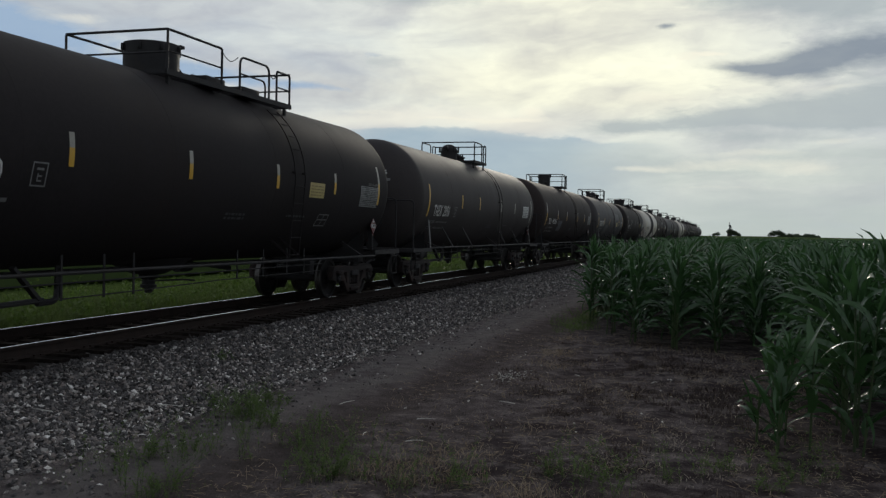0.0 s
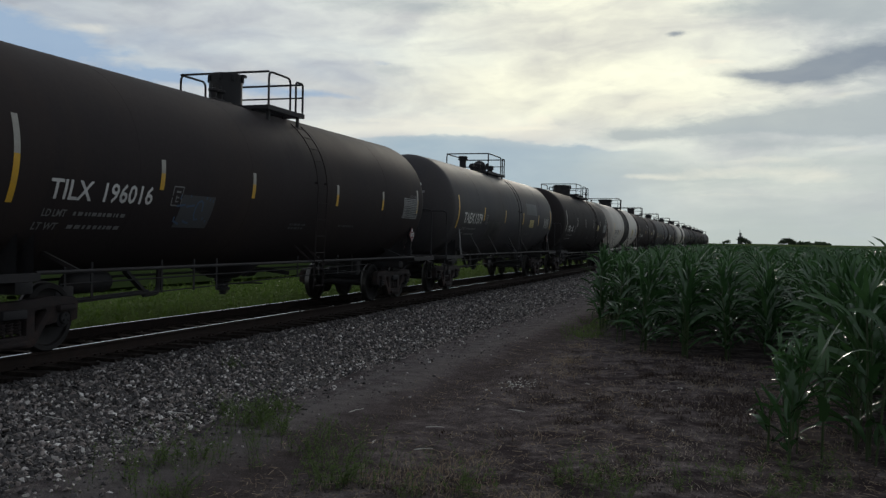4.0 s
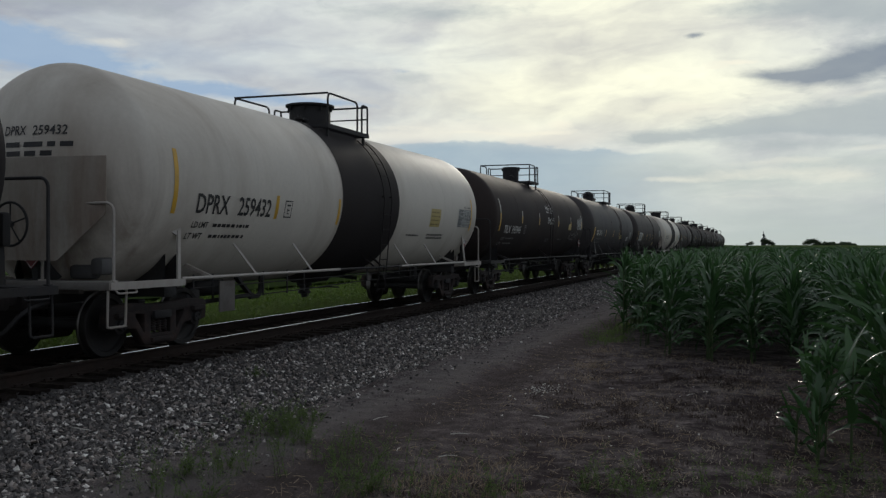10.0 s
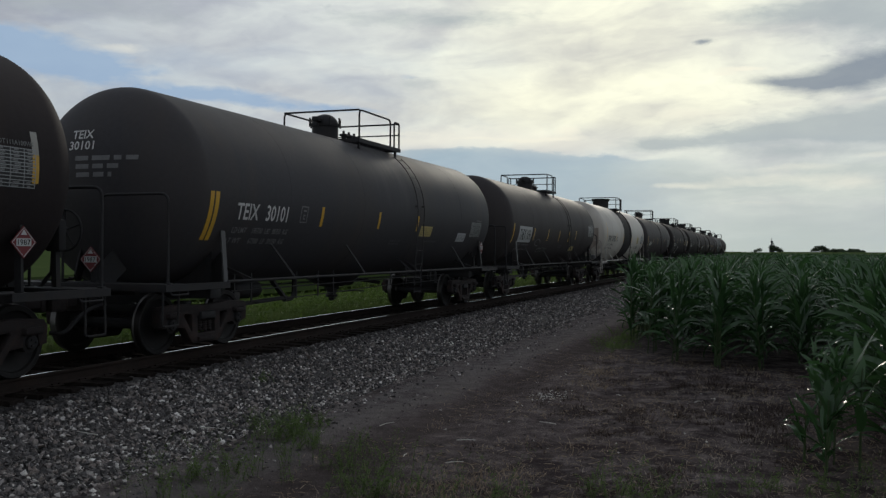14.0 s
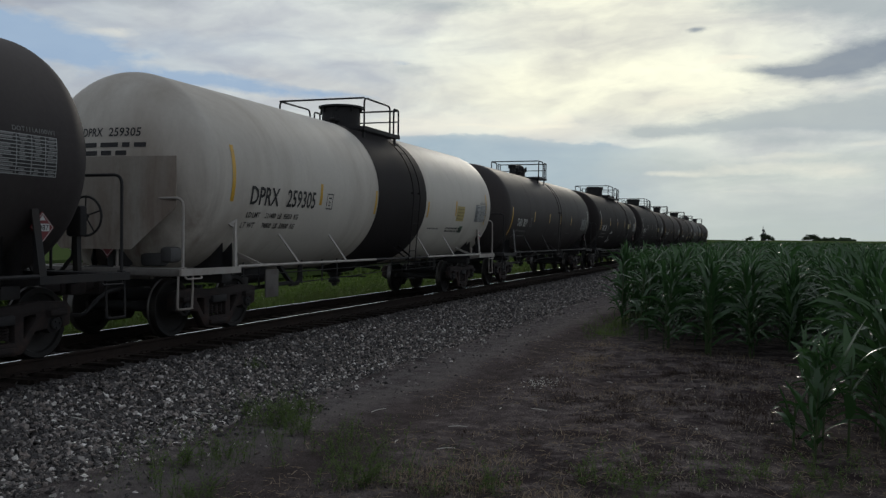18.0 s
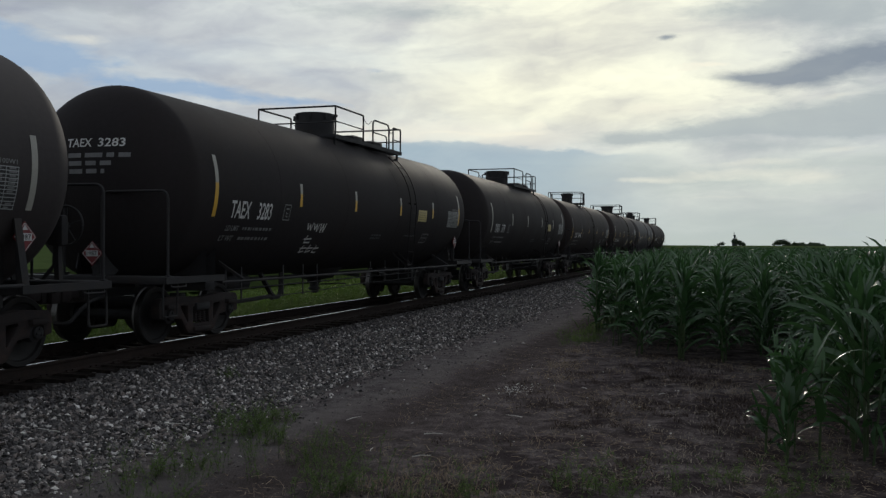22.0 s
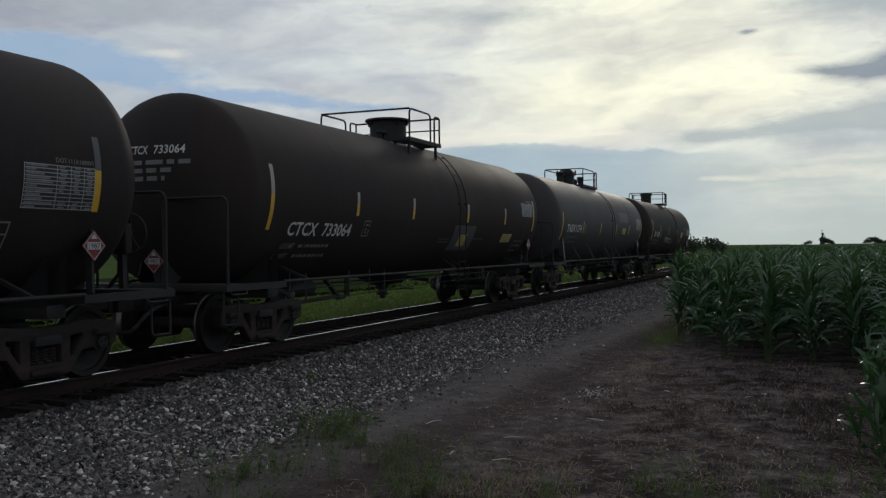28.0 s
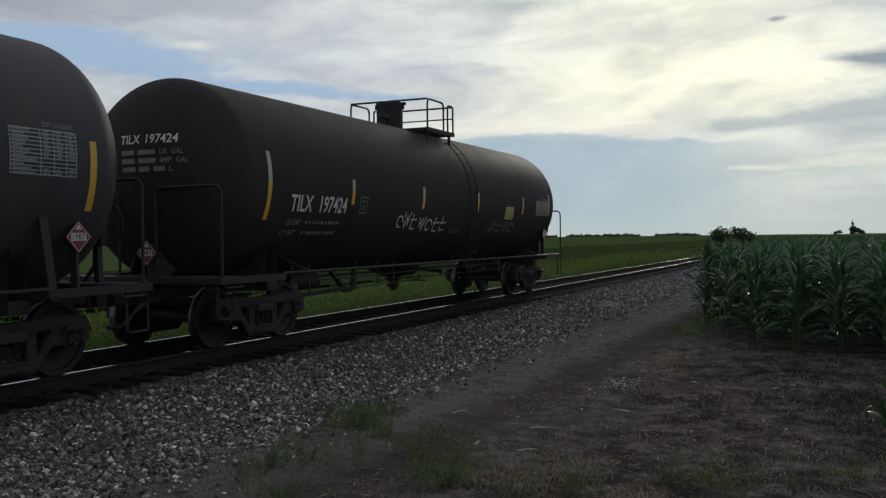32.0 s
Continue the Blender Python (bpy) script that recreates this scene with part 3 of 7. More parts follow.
def scatter_stones(name, count, place, size, label, seed, mat=None, category="gravel"):
    rnd = random.Random(seed)
    kinds = [blob(i) for i in range(24)]
    vs, fs, base = [], [], 0
    for _ in range(count):
        x, y, z = place(rnd)
        k, f = kinds[rnd.randrange(24)]
        s = size * (0.55 + 1.1 * rnd.random() ** 2)
        m = np.array(Euler((rnd.gauss(0, 0.6), rnd.gauss(0, 0.6), rnd.uniform(0, 6.3))).to_matrix())
        p = (k * np.array([s, s * rnd.uniform(0.6, 1.0), s * rnd.uniform(0.45, 0.8)])) @ m.T + (x, y, z + s * 0.25)
        vs.append(p)
        fs.append(f + base)
        base += len(k)
    ob = raw(name, np.concatenate(vs), np.concatenate(fs), mat or STONE)
    return tagged(ob, label, category, kind="stuff")


def near_far(rnd, lo, hi):
    """A distance along the track, dense near the camera."""
    return lo + (hi - lo) * rnd.random() ** 2.1


def shoulder(rnd):
    y = near_far(rnd, 3.5, 75)
    x = 1.36 + 2.44 * rnd.random() ** 0.88
    return x, y, bed_height(x) + 0.012


def strays(rnd):
    y = near_far(rnd, 4, 45)
    x = 3.7 + abs(rnd.gauss(0, 0.5))
    return x, y, ground_height(x, y) - 0.005


def crib(rnd):
    y = near_far(rnd, 4, 55)
    return rnd.uniform(-1.5, 1.3), y, -0.235


def clods(rnd):
    y = near_far(rnd, 5.5, 24)
    x = 4.6 + 6.4 * rnd.random()
    return x, y, ground_height(x, y) - 0.009


ground = build_ground()
bed = build_bed()
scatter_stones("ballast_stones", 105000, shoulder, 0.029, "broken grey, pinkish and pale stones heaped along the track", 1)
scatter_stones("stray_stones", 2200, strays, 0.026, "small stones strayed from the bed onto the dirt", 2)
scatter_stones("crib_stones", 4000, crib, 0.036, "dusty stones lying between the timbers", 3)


def rail_profile():
    return [(-0.076, -0.171), (0.076, -0.171), (0.074, -0.160), (0.012, -0.140), (0.009, -0.045), (0.036, -0.036), (0.037, -0.008), (0.030, -0.0005), (-0.030, -0.0005), (-0.037, -0.008), (-0.036, -0.036), (-0.009, -0.045), (-0.012, -0.140), (-0.074, -0.160)]


def build_rail(x, name):
    bm = bmesh.new()
    ends = []
    for y in (-60.0, 900.0):
        ends.append([bm.verts.new((x + u, y, v)) for u, v in rail_profile()])
    n = len(ends[0])
    for k in range(n):
        bm.faces.new((ends[0][k], ends[0][(k + 1) % n], ends[1][(k + 1) % n], ends[1][k]))
    bmesh.ops.recalc_face_normals(bm, faces=bm.faces)
    ob = part(name, bm, RAIL_SIDE, None, smooth=20)
    tagged(ob, "rust-brown steel rail with a polished running surface", "rail", "rails of the track", "structure")
    top = bmesh.new()
    box(top, (x - math.copysign(0.004, x), 420, 0.0005), (0.036, 960, 0.002))
    part("running_surface", top, RAIL_TOP, ob, "shining worn rail head", smooth=None)
    return ob


rails = [build_rail(-GAUGE / 2, "rail_far"), build_rail(GAUGE / 2, "rail_near")]
scatter_stones("soil_clods", 9000, clods, 0.016, "crumbled dark clods of soil", 4, material("clod", (0.095, 0.083, 0.082), 0.95, spec=0.0, vary=0.6, scale=2.5, fine=30, bump=0.4), "soil")

# ------------------------------------------------------------------ the train of tank cars

TANK_R, TANK_Z, STRAIGHT, HEAD, FULL = 1.60, 2.56, 7.35, 0.80, 2.05
SIDE_X, END_Y = 1.55, 8.12     # the car's edge, and the end rails
TRUCK_Y, AXLE_Y, WHEEL_R = 6.52, 0.89, 0.457
SPEED, GAIN = 8.638, 0.01342     # metres a second at 16 s, and half its growth


TAIL = 0.0          # how much further a tank reaches at its trailing end


def run(t):
    """How far the train has come since 16 s."""
    return SPEED * (t - 16) + GAIN * (t - 16) ** 2


def tank_profile():
    p, r = [], TANK_R
    for i in range(25):
        a = math.pi / 2 * i / 24
        p.append((r * math.sin(a) ** (2 / FULL), -STRAIGHT - HEAD * max(0, math.cos(a)) ** (2 / FULL)))
    for y in (-4.7, -1.6, 1.6, 4.7):
        p += [(r, y - 0.0075), (r + 0.0015, y - 0.0065), (r + 0.0015, y + 0.0065), (r, y + 0.0075)]
    for i in range(25):
        a = math.pi / 2 * (24 - i) / 24
        p.append((r * math.sin(a) ** (2 / FULL), STRAIGHT + TAIL + HEAD * max(0, math.cos(a)) ** (2 / FULL)))
    p[0] = (0.0, -STRAIGHT - HEAD)
    p[-1] = (0.0, STRAIGHT + TAIL + HEAD)
    return p


def on_tank(y, z, lift=0.004, side=1):
    """A point of the tank's flank at height z."""
    r = TANK_R + lift
    s = max(-0.98, min(0.98, (z - TANK_Z) / TANK_R))
    return Vector((side * r * math.sqrt(1 - s * s), y, TANK_Z + r * s))


def on_head(x, z, lift=0.005):
    """A point of the leading head."""
    d = min(0.97, ((x / TANK_R) ** 2 + ((z - TANK_Z) / TANK_R) ** 2))
    return Vector((x, -STRAIGHT - HEAD * (1 - d ** (FULL / 2)) ** (1 / FULL) - lift, z))


def flank_patch(bm, y0, y1, z0, z1, n=6, lift=0.004):
    cols = [[bm.verts.new(on_tank(y, z0 + (z1 - z0) * i / n, lift)) for i in range(n + 1)] for y in (y0, y1)]
    for i in range(n):
        bm.faces.new((cols[0][i], cols[1][i], cols[1][i + 1], cols[0][i + 1]))
    return bm


def band_patch(bm, y0, y1, n=72):
    r = TANK_R + 0.006
    rings = [[bm.verts.new((r * math.sin(k * 2 * math.pi / n), y, TANK_Z + r * math.cos(k * 2 * math.pi / n))) for k in range(n)] for y in (y0, y0 + 0.01, y1 - 0.01, y1)]
    for a, b in zip(rings, rings[1:]):
        for k in range(n):
            bm.faces.new((a[k], a[(k + 1) % n], b[(k + 1) % n], b[k]))
    bmesh.ops.recalc_face_normals(bm, faces=bm.faces)
    return bm


def lettering(words, height, width=None):
    """A flat bmesh of a line of words, from (0, 0) to the right, in metres."""
    cu = bpy.data.curves.new("words", "FONT")
    cu.body, cu.size, cu.fill_mode, cu.resolution_u = words, height * 1.42, "FRONT", 2
    cu.offset = height * 0.022
    ob = bpy.data.objects.new("words", cu)
    me = bpy.data.meshes.new_from_object(ob)
    bpy.data.objects.remove(ob)
    bpy.data.curves.remove(cu)
    bm = bmesh.new()
    bm.from_mesh(me)
    bpy.data.meshes.remove(me)
    if bm.verts:
        lo, hi = min(v.co.x for v in bm.verts), max(v.co.x for v in bm.verts)
        k = width / (hi - lo) if width else 1.0
        for v in bm.verts:
            v.co.x = (v.co.x - lo) * k
    return bm


def flank_words(words, y0, y1, z0, z1, lift=0.008):
    bm = lettering(words, z1 - z0, y1 - y0)
    for k in range(1, 5):
        bmesh.ops.bisect_plane(bm, geom=bm.verts[:] + bm.edges[:] + bm.faces[:], plane_co=(0, (z1 - z0) * k / 5, 0), plane_no=(0, 1, 0))
    for v in bm.verts:
        v.co = on_tank(y0 + v.co.x, z0 + v.co.y, lift)
    return bm


def word_parts(name, words, y0, y1, z0, z1, mat, tank, label="", kind=""):
    """A line of stencilled words from y0 to y1, each word a part."""
    height = z1 - z0
    bits = [w for w in words.split(" ") if w]
    gap = height * (0.42 + 0.5 * ("  " in words))
    natural = []
    for w in bits:
        bm = lettering(w, height)
        natural.append(max(v.co.x for v in bm.verts))
        bm.free()
    k = (y1 - y0 - gap * (len(bits) - 1)) / sum(natural)
    y = y0
    for w, n in zip(bits, natural):
        tagged(part(name, flank_words(w, y, y + n * k, z0, z1), mat, tank, label, smooth=None), kind=kind)
        y += n * k + gap


def head_words(words, x0, x1, z0, height):
    bm = lettering(words, height, x1 - x0)
    for v in bm.verts:
        v.co = on_head(x0 + v.co.x, z0 + v.co.y, 0.008)
    return bm


def flank_bars(bm, y0, y1, z0, z1, rows, rnd, lift=0.007, fill=0.55, words=True, fine=1.0):
    """Rows of short bars that stand for writing too small to read."""
    step = (z1 - z0) / rows
    for r in range(rows):
        z = z1 - (r + 1) * step + step * 0.2
        y = y0
        while y < y1 - 0.03:
            w = rnd.uniform(0.05, 0.22) * fine if words else y1 - y0
            w = min(w, y1 - y)
            flank_patch(bm, y, y + w, z, z + step * fill, 1, lift)
            y += w + rnd.uniform(0.03, 0.07) * (0.5 + 0.5 * fine)
    return bm


def strokes(bm, lines, y0, y1, z0, z1, w=0.022, lift=0.008):
    """Hand-drawn lines on the flank; each line is a list of points in a unit square."""
    for line in lines:
        pts = [(y0 + u * (y1 - y0), z0 + v * (z1 - z0)) for u, v in line]
        for (ya, za), (yb, zb) in zip(pts, pts[1:]):
            d = math.hypot(yb - ya, zb - za) or 1
            ny, nz = -(zb - za) / d * w / 2, (yb - ya) / d * w / 2
            ey, ez = (yb - ya) / d * w / 3, (zb - za) / d * w / 3
            vs = [bm.verts.new(on_tank(y, z, lift)) for y, z in ((ya - ny - ey, za - nz - ez), (yb - ny + ey, zb - nz + ez), (yb + ny + ey, zb + nz + ez), (ya + ny - ey, za + nz - ez))]
            f = bm.faces.new(vs)
            f.normal_update()
            if f.normal.x < 0:
                f.normal_flip()
    return bm


def scrawl(rnd, letters):
    """A made-up tag: loops and zigzags with no meaning."""
    lines = []
    for i in range(letters):
        u, w = i / letters, 0.8 / letters
        kind = rnd.randrange(3)
        if kind == 0:
            lines.append([(u + w * (0.5 + 0.5 * math.cos(a)), 0.45 + 0.35 * math.sin(a) * rnd.uniform(0.8, 1.1)) for a in [k * 0.75 for k in range(8)]])
        elif kind == 1:
            lines.append([(u + w * k / 4, rnd.uniform(0.0, 0.3) if k % 2 else rnd.uniform(0.7, 1.0)) for k in range(5)])
        else:
            lines.append([(u + w * 0.3, rnd.uniform(0.8, 1.0)), (u + w * 0.25, 0.1), (u + w, rnd.uniform(0, 0.3))])
            lines.append([(u, 0.55), (u + w, 0.6)])
    return lines


# ---- running gear: meshes made once, used by every car


def wheel_mesh():
    bm = bmesh.new()
    R = WHEEL_R
    lathe(bm, [(0.0, 0.075), (0.11, 0.075), (0.125, 0.06), (0.15, 0.02), (0.26, -0.015), (0.37, 0.025), (0.385, 0.058), (R - 0.012, 0.065), (R, 0.055)], 40, "x")
    return mesh_of(bm, "wheel", 40)


def tread_mesh():
    bm = bmesh.new()
    R = WHEEL_R
    lathe(bm, [(R - 0.0005, 0.056), (R + 0.001, 0.05), (R + 0.002, -0.035), (R + 0.022, -0.05), (R + 0.024, -0.066), (R + 0.008, -0.078), (0.38, -0.078), (0.37, -0.03), (0.26, -0.045), (0.15, -0.05), (0.12, -0.09), (0.0, -0.09)], 40, "x")
    return mesh_of(bm, "tyre", 40)


def axle_mesh():
    bm = bmesh.new()
    tube(bm, [(-1.08, 0, 0), (-0.9, 0, 0), (-0.86, 0, 0), (-0.5, 0, 0), (0, 0, 0), (0.5, 0, 0), (0.86, 0, 0), (0.9, 0, 0), (1.08, 0, 0)], [0.07, 0.07, 0.09, 0.09, 0.08, 0.09, 0.09, 0.07, 0.07], 14)
    return mesh_of(bm, "axle", 40)


def bearing_mesh():
    bm = bmesh.new()
    lathe(bm, [(0.0, 0.12), (0.075, 0.12), (0.085, 0.11), (0.085, 0.07), (0.125, 0.06), (0.125, -0.08), (0.09, -0.09), (0.0, -0.09)], 20, "x")
    for k in range(3):
        a = k * 2 * math.pi / 3
        box(bm, (0.127, 0.045 * math.cos(a), 0.045 * math.sin(a)), (0.02, 0.032, 0.032), 0.004)
    return mesh_of(bm, "bearing_cap", 40)


def cast_plate(name, outlines, depth, rim):
    """A flat casting with windows: outlines in (along, up), the first is the outer one; thickness runs along x."""
    cu = bpy.data.curves.new(name, "CURVE")
    cu.dimensions, cu.fill_mode, cu.extrude, cu.bevel_depth, cu.bevel_resolution = "2D", "BOTH", depth / 2 - rim, rim, 1
    for line in outlines:
        sp = cu.splines.new("POLY")
        sp.points.add(len(line) - 1)
        for p, (u, v) in zip(sp.points, line):
            p.co = (u, v, 0, 1)
        sp.use_cyclic_u = True
    ob = bpy.data.objects.new(name, cu)
    me = bpy.data.meshes.new_from_object(ob)
    bpy.data.objects.remove(ob)
    bpy.data.curves.remove(cu)
    bm = bmesh.new()
    bm.from_mesh(me)
    bpy.data.meshes.remove(me)
    bmesh.ops.remove_doubles(bm, verts=bm.verts, dist=0.0005)
    for v in bm.verts:
        v.co = Vector((v.co.z, v.co.x, v.co.y))
    return bm


def sideframe_mesh():
    """A cast truck side: arched top chord, sloping tension members, columns and pedestals, pierced by windows."""
    half = [(0.0, 0.70), (0.32, 0.71), (0.62, 0.74), (0.80, 0.73), (1.10, 0.71), (1.15, 0.64), (1.14, 0.44), (1.05, 0.42), (1.02, 0.55), (0.77, 0.55), (0.75, 0.42), (0.66, 0.41), (0.56, 0.40), (0.38, 0.17), (0.33, 0.14), (0.0, 0.14)]
    outer = half[:] + [(-u, v) for u, v in half[::-1][1:-1]]
    tri = [(0.36, 0.60), (0.58, 0.62), (0.60, 0.56), (0.40, 0.30), (0.36, 0.30)]
    bm = cast_plate("sideframe", [outer, tri, [(-u, v) for u, v in tri], [(-0.25, 0.58), (0.25, 0.58), (0.25, 0.26), (-0.25, 0.26)]], 0.16, 0.02)
    box(bm, (0.10, 0, 0.19), (0.06, 0.5, 0.07), 0.015)
    for s in (-1, 1):
        box(bm, (0.04, s * 0.89, 0.60), (0.24, 0.30, 0.08), 0.02)
    return mesh_of(bm, "sideframe", 40)


def spring_mesh():
    bm = bmesh.new()
    for dy in (-0.13, 0.0, 0.13):
        turns = [(0.055 * math.cos(a), dy + 0.055 * math.sin(a), 0.30 + 0.18 * a / 31.4) for a in [k * 0.785 for k in range(41)]]
        tube(bm, turns, 0.016, 5)
    return mesh_of(bm, "spring_nest", 60)


def bolster_mesh():
    bm = bmesh.new()
    box(bm, (0, 0, 0.60), (1.9, 0.36, 0.20), 0.03)
    lathe(bm, [(0.0, 0.80), (0.2, 0.80), (0.22, 0.70), (0.0, 0.70)], 20)
    for s in (-1, 1):
        box(bm, (s * 0.95, 0, 0.56), (0.36, 0.40, 0.12), 0.02)
        box(bm, (s * 0.62, 0, 0.73), (0.22, 0.16, 0.08), 0.01)
        bar(bm, (-0.7, s * 0.42, 0.46), (0.7, s * 0.42, 0.46), 0.08, 0.10)
        for u in (-1, 1):
            box(bm, (u * 0.76, s * 0.40, 0.46), (0.12, 0.05, 0.34), 0.012)
    return mesh_of(bm, "bolster", 30)


GEAR = dict(wheel=(wheel_mesh(), WHEEL_BLACK), tread=(tread_mesh(), TREAD), axle=(axle_mesh(), IRON), bearing_cap=(bearing_mesh(), IRON), sideframe=(sideframe_mesh(), RUST), spring_nest=(spring_mesh(), RUST), bolster=(bolster_mesh(), IRON))
for me, mat in GEAR.values():
    me.materials.append(mat)


def running_gear(car):
    """Two trucks under a car; gives back its four wheelsets with their places."""
    sets = []
    for s in (-1, 1):
        bol = shared("truck_bolster", GEAR["bolster"][0], car, pose(0, s * TRUCK_Y, 0))
        for u in (-1, 1):
            shared("sideframe", GEAR["sideframe"][0], bol, pose(u * 1.0, 0, 0, 0, 0, 0 if u > 0 else 180))
            shared("spring_nest", GEAR["spring_nest"][0], bol, pose(u * 1.0, 0, 0))
        for a in (-1, 1):
            place = (0, s * TRUCK_Y + a * AXLE_Y, WHEEL_R)
            axle = shared("wheelset", GEAR["axle"][0], car, pose(*place))
            for u in (-1, 1):
                turn = 0 if u > 0 else 180
                shared("wheel", GEAR["wheel"][0], axle, pose(u * (GAUGE / 2 + 0.005), 0, 0, 0, 0, turn))
                shared("tread", GEAR["tread"][0], axle, pose(u * (GAUGE / 2 + 0.005), 0, 0, 0, 0, turn))
                shared("bearing_cap", GEAR["bearing_cap"][0], axle, pose(u * 1.0, 0, 0, 0, 0, turn))
            sets.append((axle, place))
    return sets


def coupler_mesh():
    """Draft gear, drawbar and knuckle at one end, pointing to -y from the sill's end."""
    bm = bmesh.new()
    box(bm, (0, -8.05, 0.86), (0.34, 0.5, 0.34), 0.03)
    box(bm, (0, -8.42, 0.86), (0.16, 0.40, 0.18), 0.03)
    box(bm, (0.05, -8.70, 0.86), (0.32, 0.22, 0.30), 0.06)
    box(bm, (-0.15, -8.77, 0.86), (0.12, 0.20, 0.28), 0.04)
    return mesh_of(bm, "coupler", 40)


def hose_mesh():
    bm = bmesh.new()
    tube(bm, rounded([(0.38, -8.05, 0.80), (0.36, -8.45, 0.72), (0.22, -8.70, 0.40), (0.05, -8.80, 0.42)], 0.25, 6), 0.032, 8)
    return mesh_of(bm, "air_hose", 60)


def sill_mesh():
    """Stub sill with its saddle, body bolster and end plates, at the -y end."""
    bm = bmesh.new()
    box(bm, (0, -6.95, 0.94), (0.42, 2.5, 0.36), 0.015)
    box(bm, (0, -TRUCK_Y, 0.90), (2.5, 0.30, 0.16), 0.015)
    # saddle: a curved web that carries the tank
    n = 14
    lo, hi = [], []
    for i in range(n + 1):
        x = -1.25 + 2.5 * i / n
        hi.append((x, TANK_Z - math.sqrt(TANK_R ** 2 - x * x) + 0.01))
        lo.append((x, 0.95 if abs(x) > 0.25 else 0.92))
    for y in (-TRUCK_Y - 0.14, -TRUCK_Y + 0.14):
        a = [bm.verts.new((x, y - 0.012, z)) for x, z in lo]
        b = [bm.verts.new((x, y - 0.012, z)) for x, z in hi]
        c = [bm.verts.new((x, y + 0.012, z)) for x, z in lo]
        d = [bm.verts.new((x, y + 0.012, z)) for x, z in hi]
        for i in range(n):
            bm.faces.new((a[i], a[i + 1], b[i + 1], b[i]))
            bm.faces.new((c[i + 1], c[i], d[i], d[i + 1]))
            bm.faces.new((a[i + 1], a[i], c[i], c[i + 1]))
    # head brace up to the tank end
    for s in (-1, 1):
        bar(bm, (s * 0.2, -8.0, 1.1), (s * 0.45, -7.55, 1.65), 0.02, 0.35)
    return mesh_of(bm, "stub_sill", 30)


def deck_mesh():
    bm = bmesh.new()
    box(bm, (0, -7.98, 1.085), (2 * SIDE_X - 0.02, 0.44, 0.04), 0.006)
    box(bm, (0, -8.21, 1.05), (2 * SIDE_X, 0.05, 0.11), 0.006)
    bar(bm, (-0.9, -8.0, 0.98), (0.9, -8.0, 0.98), 0.10, 0.10)
    return mesh_of(bm, "end_deck", 30)


def side_beam_mesh():
    bm = bmesh.new()
    bar(bm, (SIDE_X, -8.23, 1.05), (SIDE_X, -6.62, 1.05), 0.07, 0.10)
    for y in (-7.4, -6.72):
        bar(bm, (0.2, y, 0.95), (SIDE_X - 0.02, y, 1.03), 0.07, 0.08)
    return mesh_of(bm, "side_beam", 30)


def end_rail_mesh(top):
    bm = bmesh.new()
    x = SIDE_X - 0.02
    tube(bm, rounded([(x, -END_Y, 1.08), (x, -END_Y, top), (0.35, -END_Y, top), (0.35, -END_Y, 1.08)], 0.14, 6), 0.021, 8)
    for xx in (x, 0.35):
        box(bm, (xx, -END_Y, 1.11), (0.09, 0.07, 0.03), 0.006)
    return mesh_of(bm, "end_handrail", 60)


def step_mesh():
    """A sill step of bent rod hung below the deck at a corner, with a grab loop at its top."""
    bm = bmesh.new()
    x = SIDE_X - 0.04
    tube(bm, rounded([(x, -8.20, 1.03), (x, -8.22, 0.50), (x, -7.86, 0.50), (x, -7.84, 1.03)], 0.05), 0.017, 7)
    bar(bm, (x, -8.20, 0.505), (x, -7.87, 0.505), 0.07, 0.016)
    tube(bm, rounded([(x, -8.10, 1.06), (x + 0.07, -8.10, 0.95), (x + 0.07, -7.70, 0.95), (x, -7.70, 1.06)], 0.04), 0.014, 6)
    return mesh_of(bm, "sill_step", 30)


def mirrored(me):
    """The same mesh for the other side of a car."""
    bm = bmesh.new()
    bm.from_mesh(me)
    for v in bm.verts:
        v.co.x = -v.co.x
    bmesh.ops.reverse_faces(bm, faces=bm.faces)
    return mesh_of(bm, me.name.split(".")[0], 40)


def outlet_mesh():
    """A shallow sump under the belly with the bottom valve, its cap and handle."""
    bm = bmesh.new()
    rings = []
    for half, wide, z in ((1.05, 0.62, 1.04), (0.62, 0.42, 0.86), (0.30, 0.26, 0.76)):
        rings.append([bm.verts.new((wide * math.cos(k * math.pi / 8), half * math.sin(k * math.pi / 8), z)) for k in range(16)])
    for a, b in zip(rings, rings[1:]):
        for k in range(16):
            bm.faces.new((a[k], b[k], b[(k + 1) % 16], a[(k + 1) % 16]))
    bm.faces.new(rings[-1])
    bm.faces.new(rings[0][::-1])
    lathe(bm, [(0.0, 0.78), (0.17, 0.78), (0.17, 0.70), (0.11, 0.66), (0.11, 0.58), (0.14, 0.57), (0.14, 0.52), (0.07, 0.50), (0.06, 0.43), (0.0, 0.43)], 18)
    tube(bm, [(0.12, 0.0, 0.64), (0.50, 0.30, 0.66), (0.58, 0.52, 0.64)], 0.016, 6)
    tube(bm, rounded([(0.10, -0.18, 0.74), (0.18, -0.22, 0.50), (0.16, -0.10, 0.46), (0.10, 0.02, 0.52)], 0.06), 0.010, 5)
    return mesh_of(bm, "outlet_valve", 40)


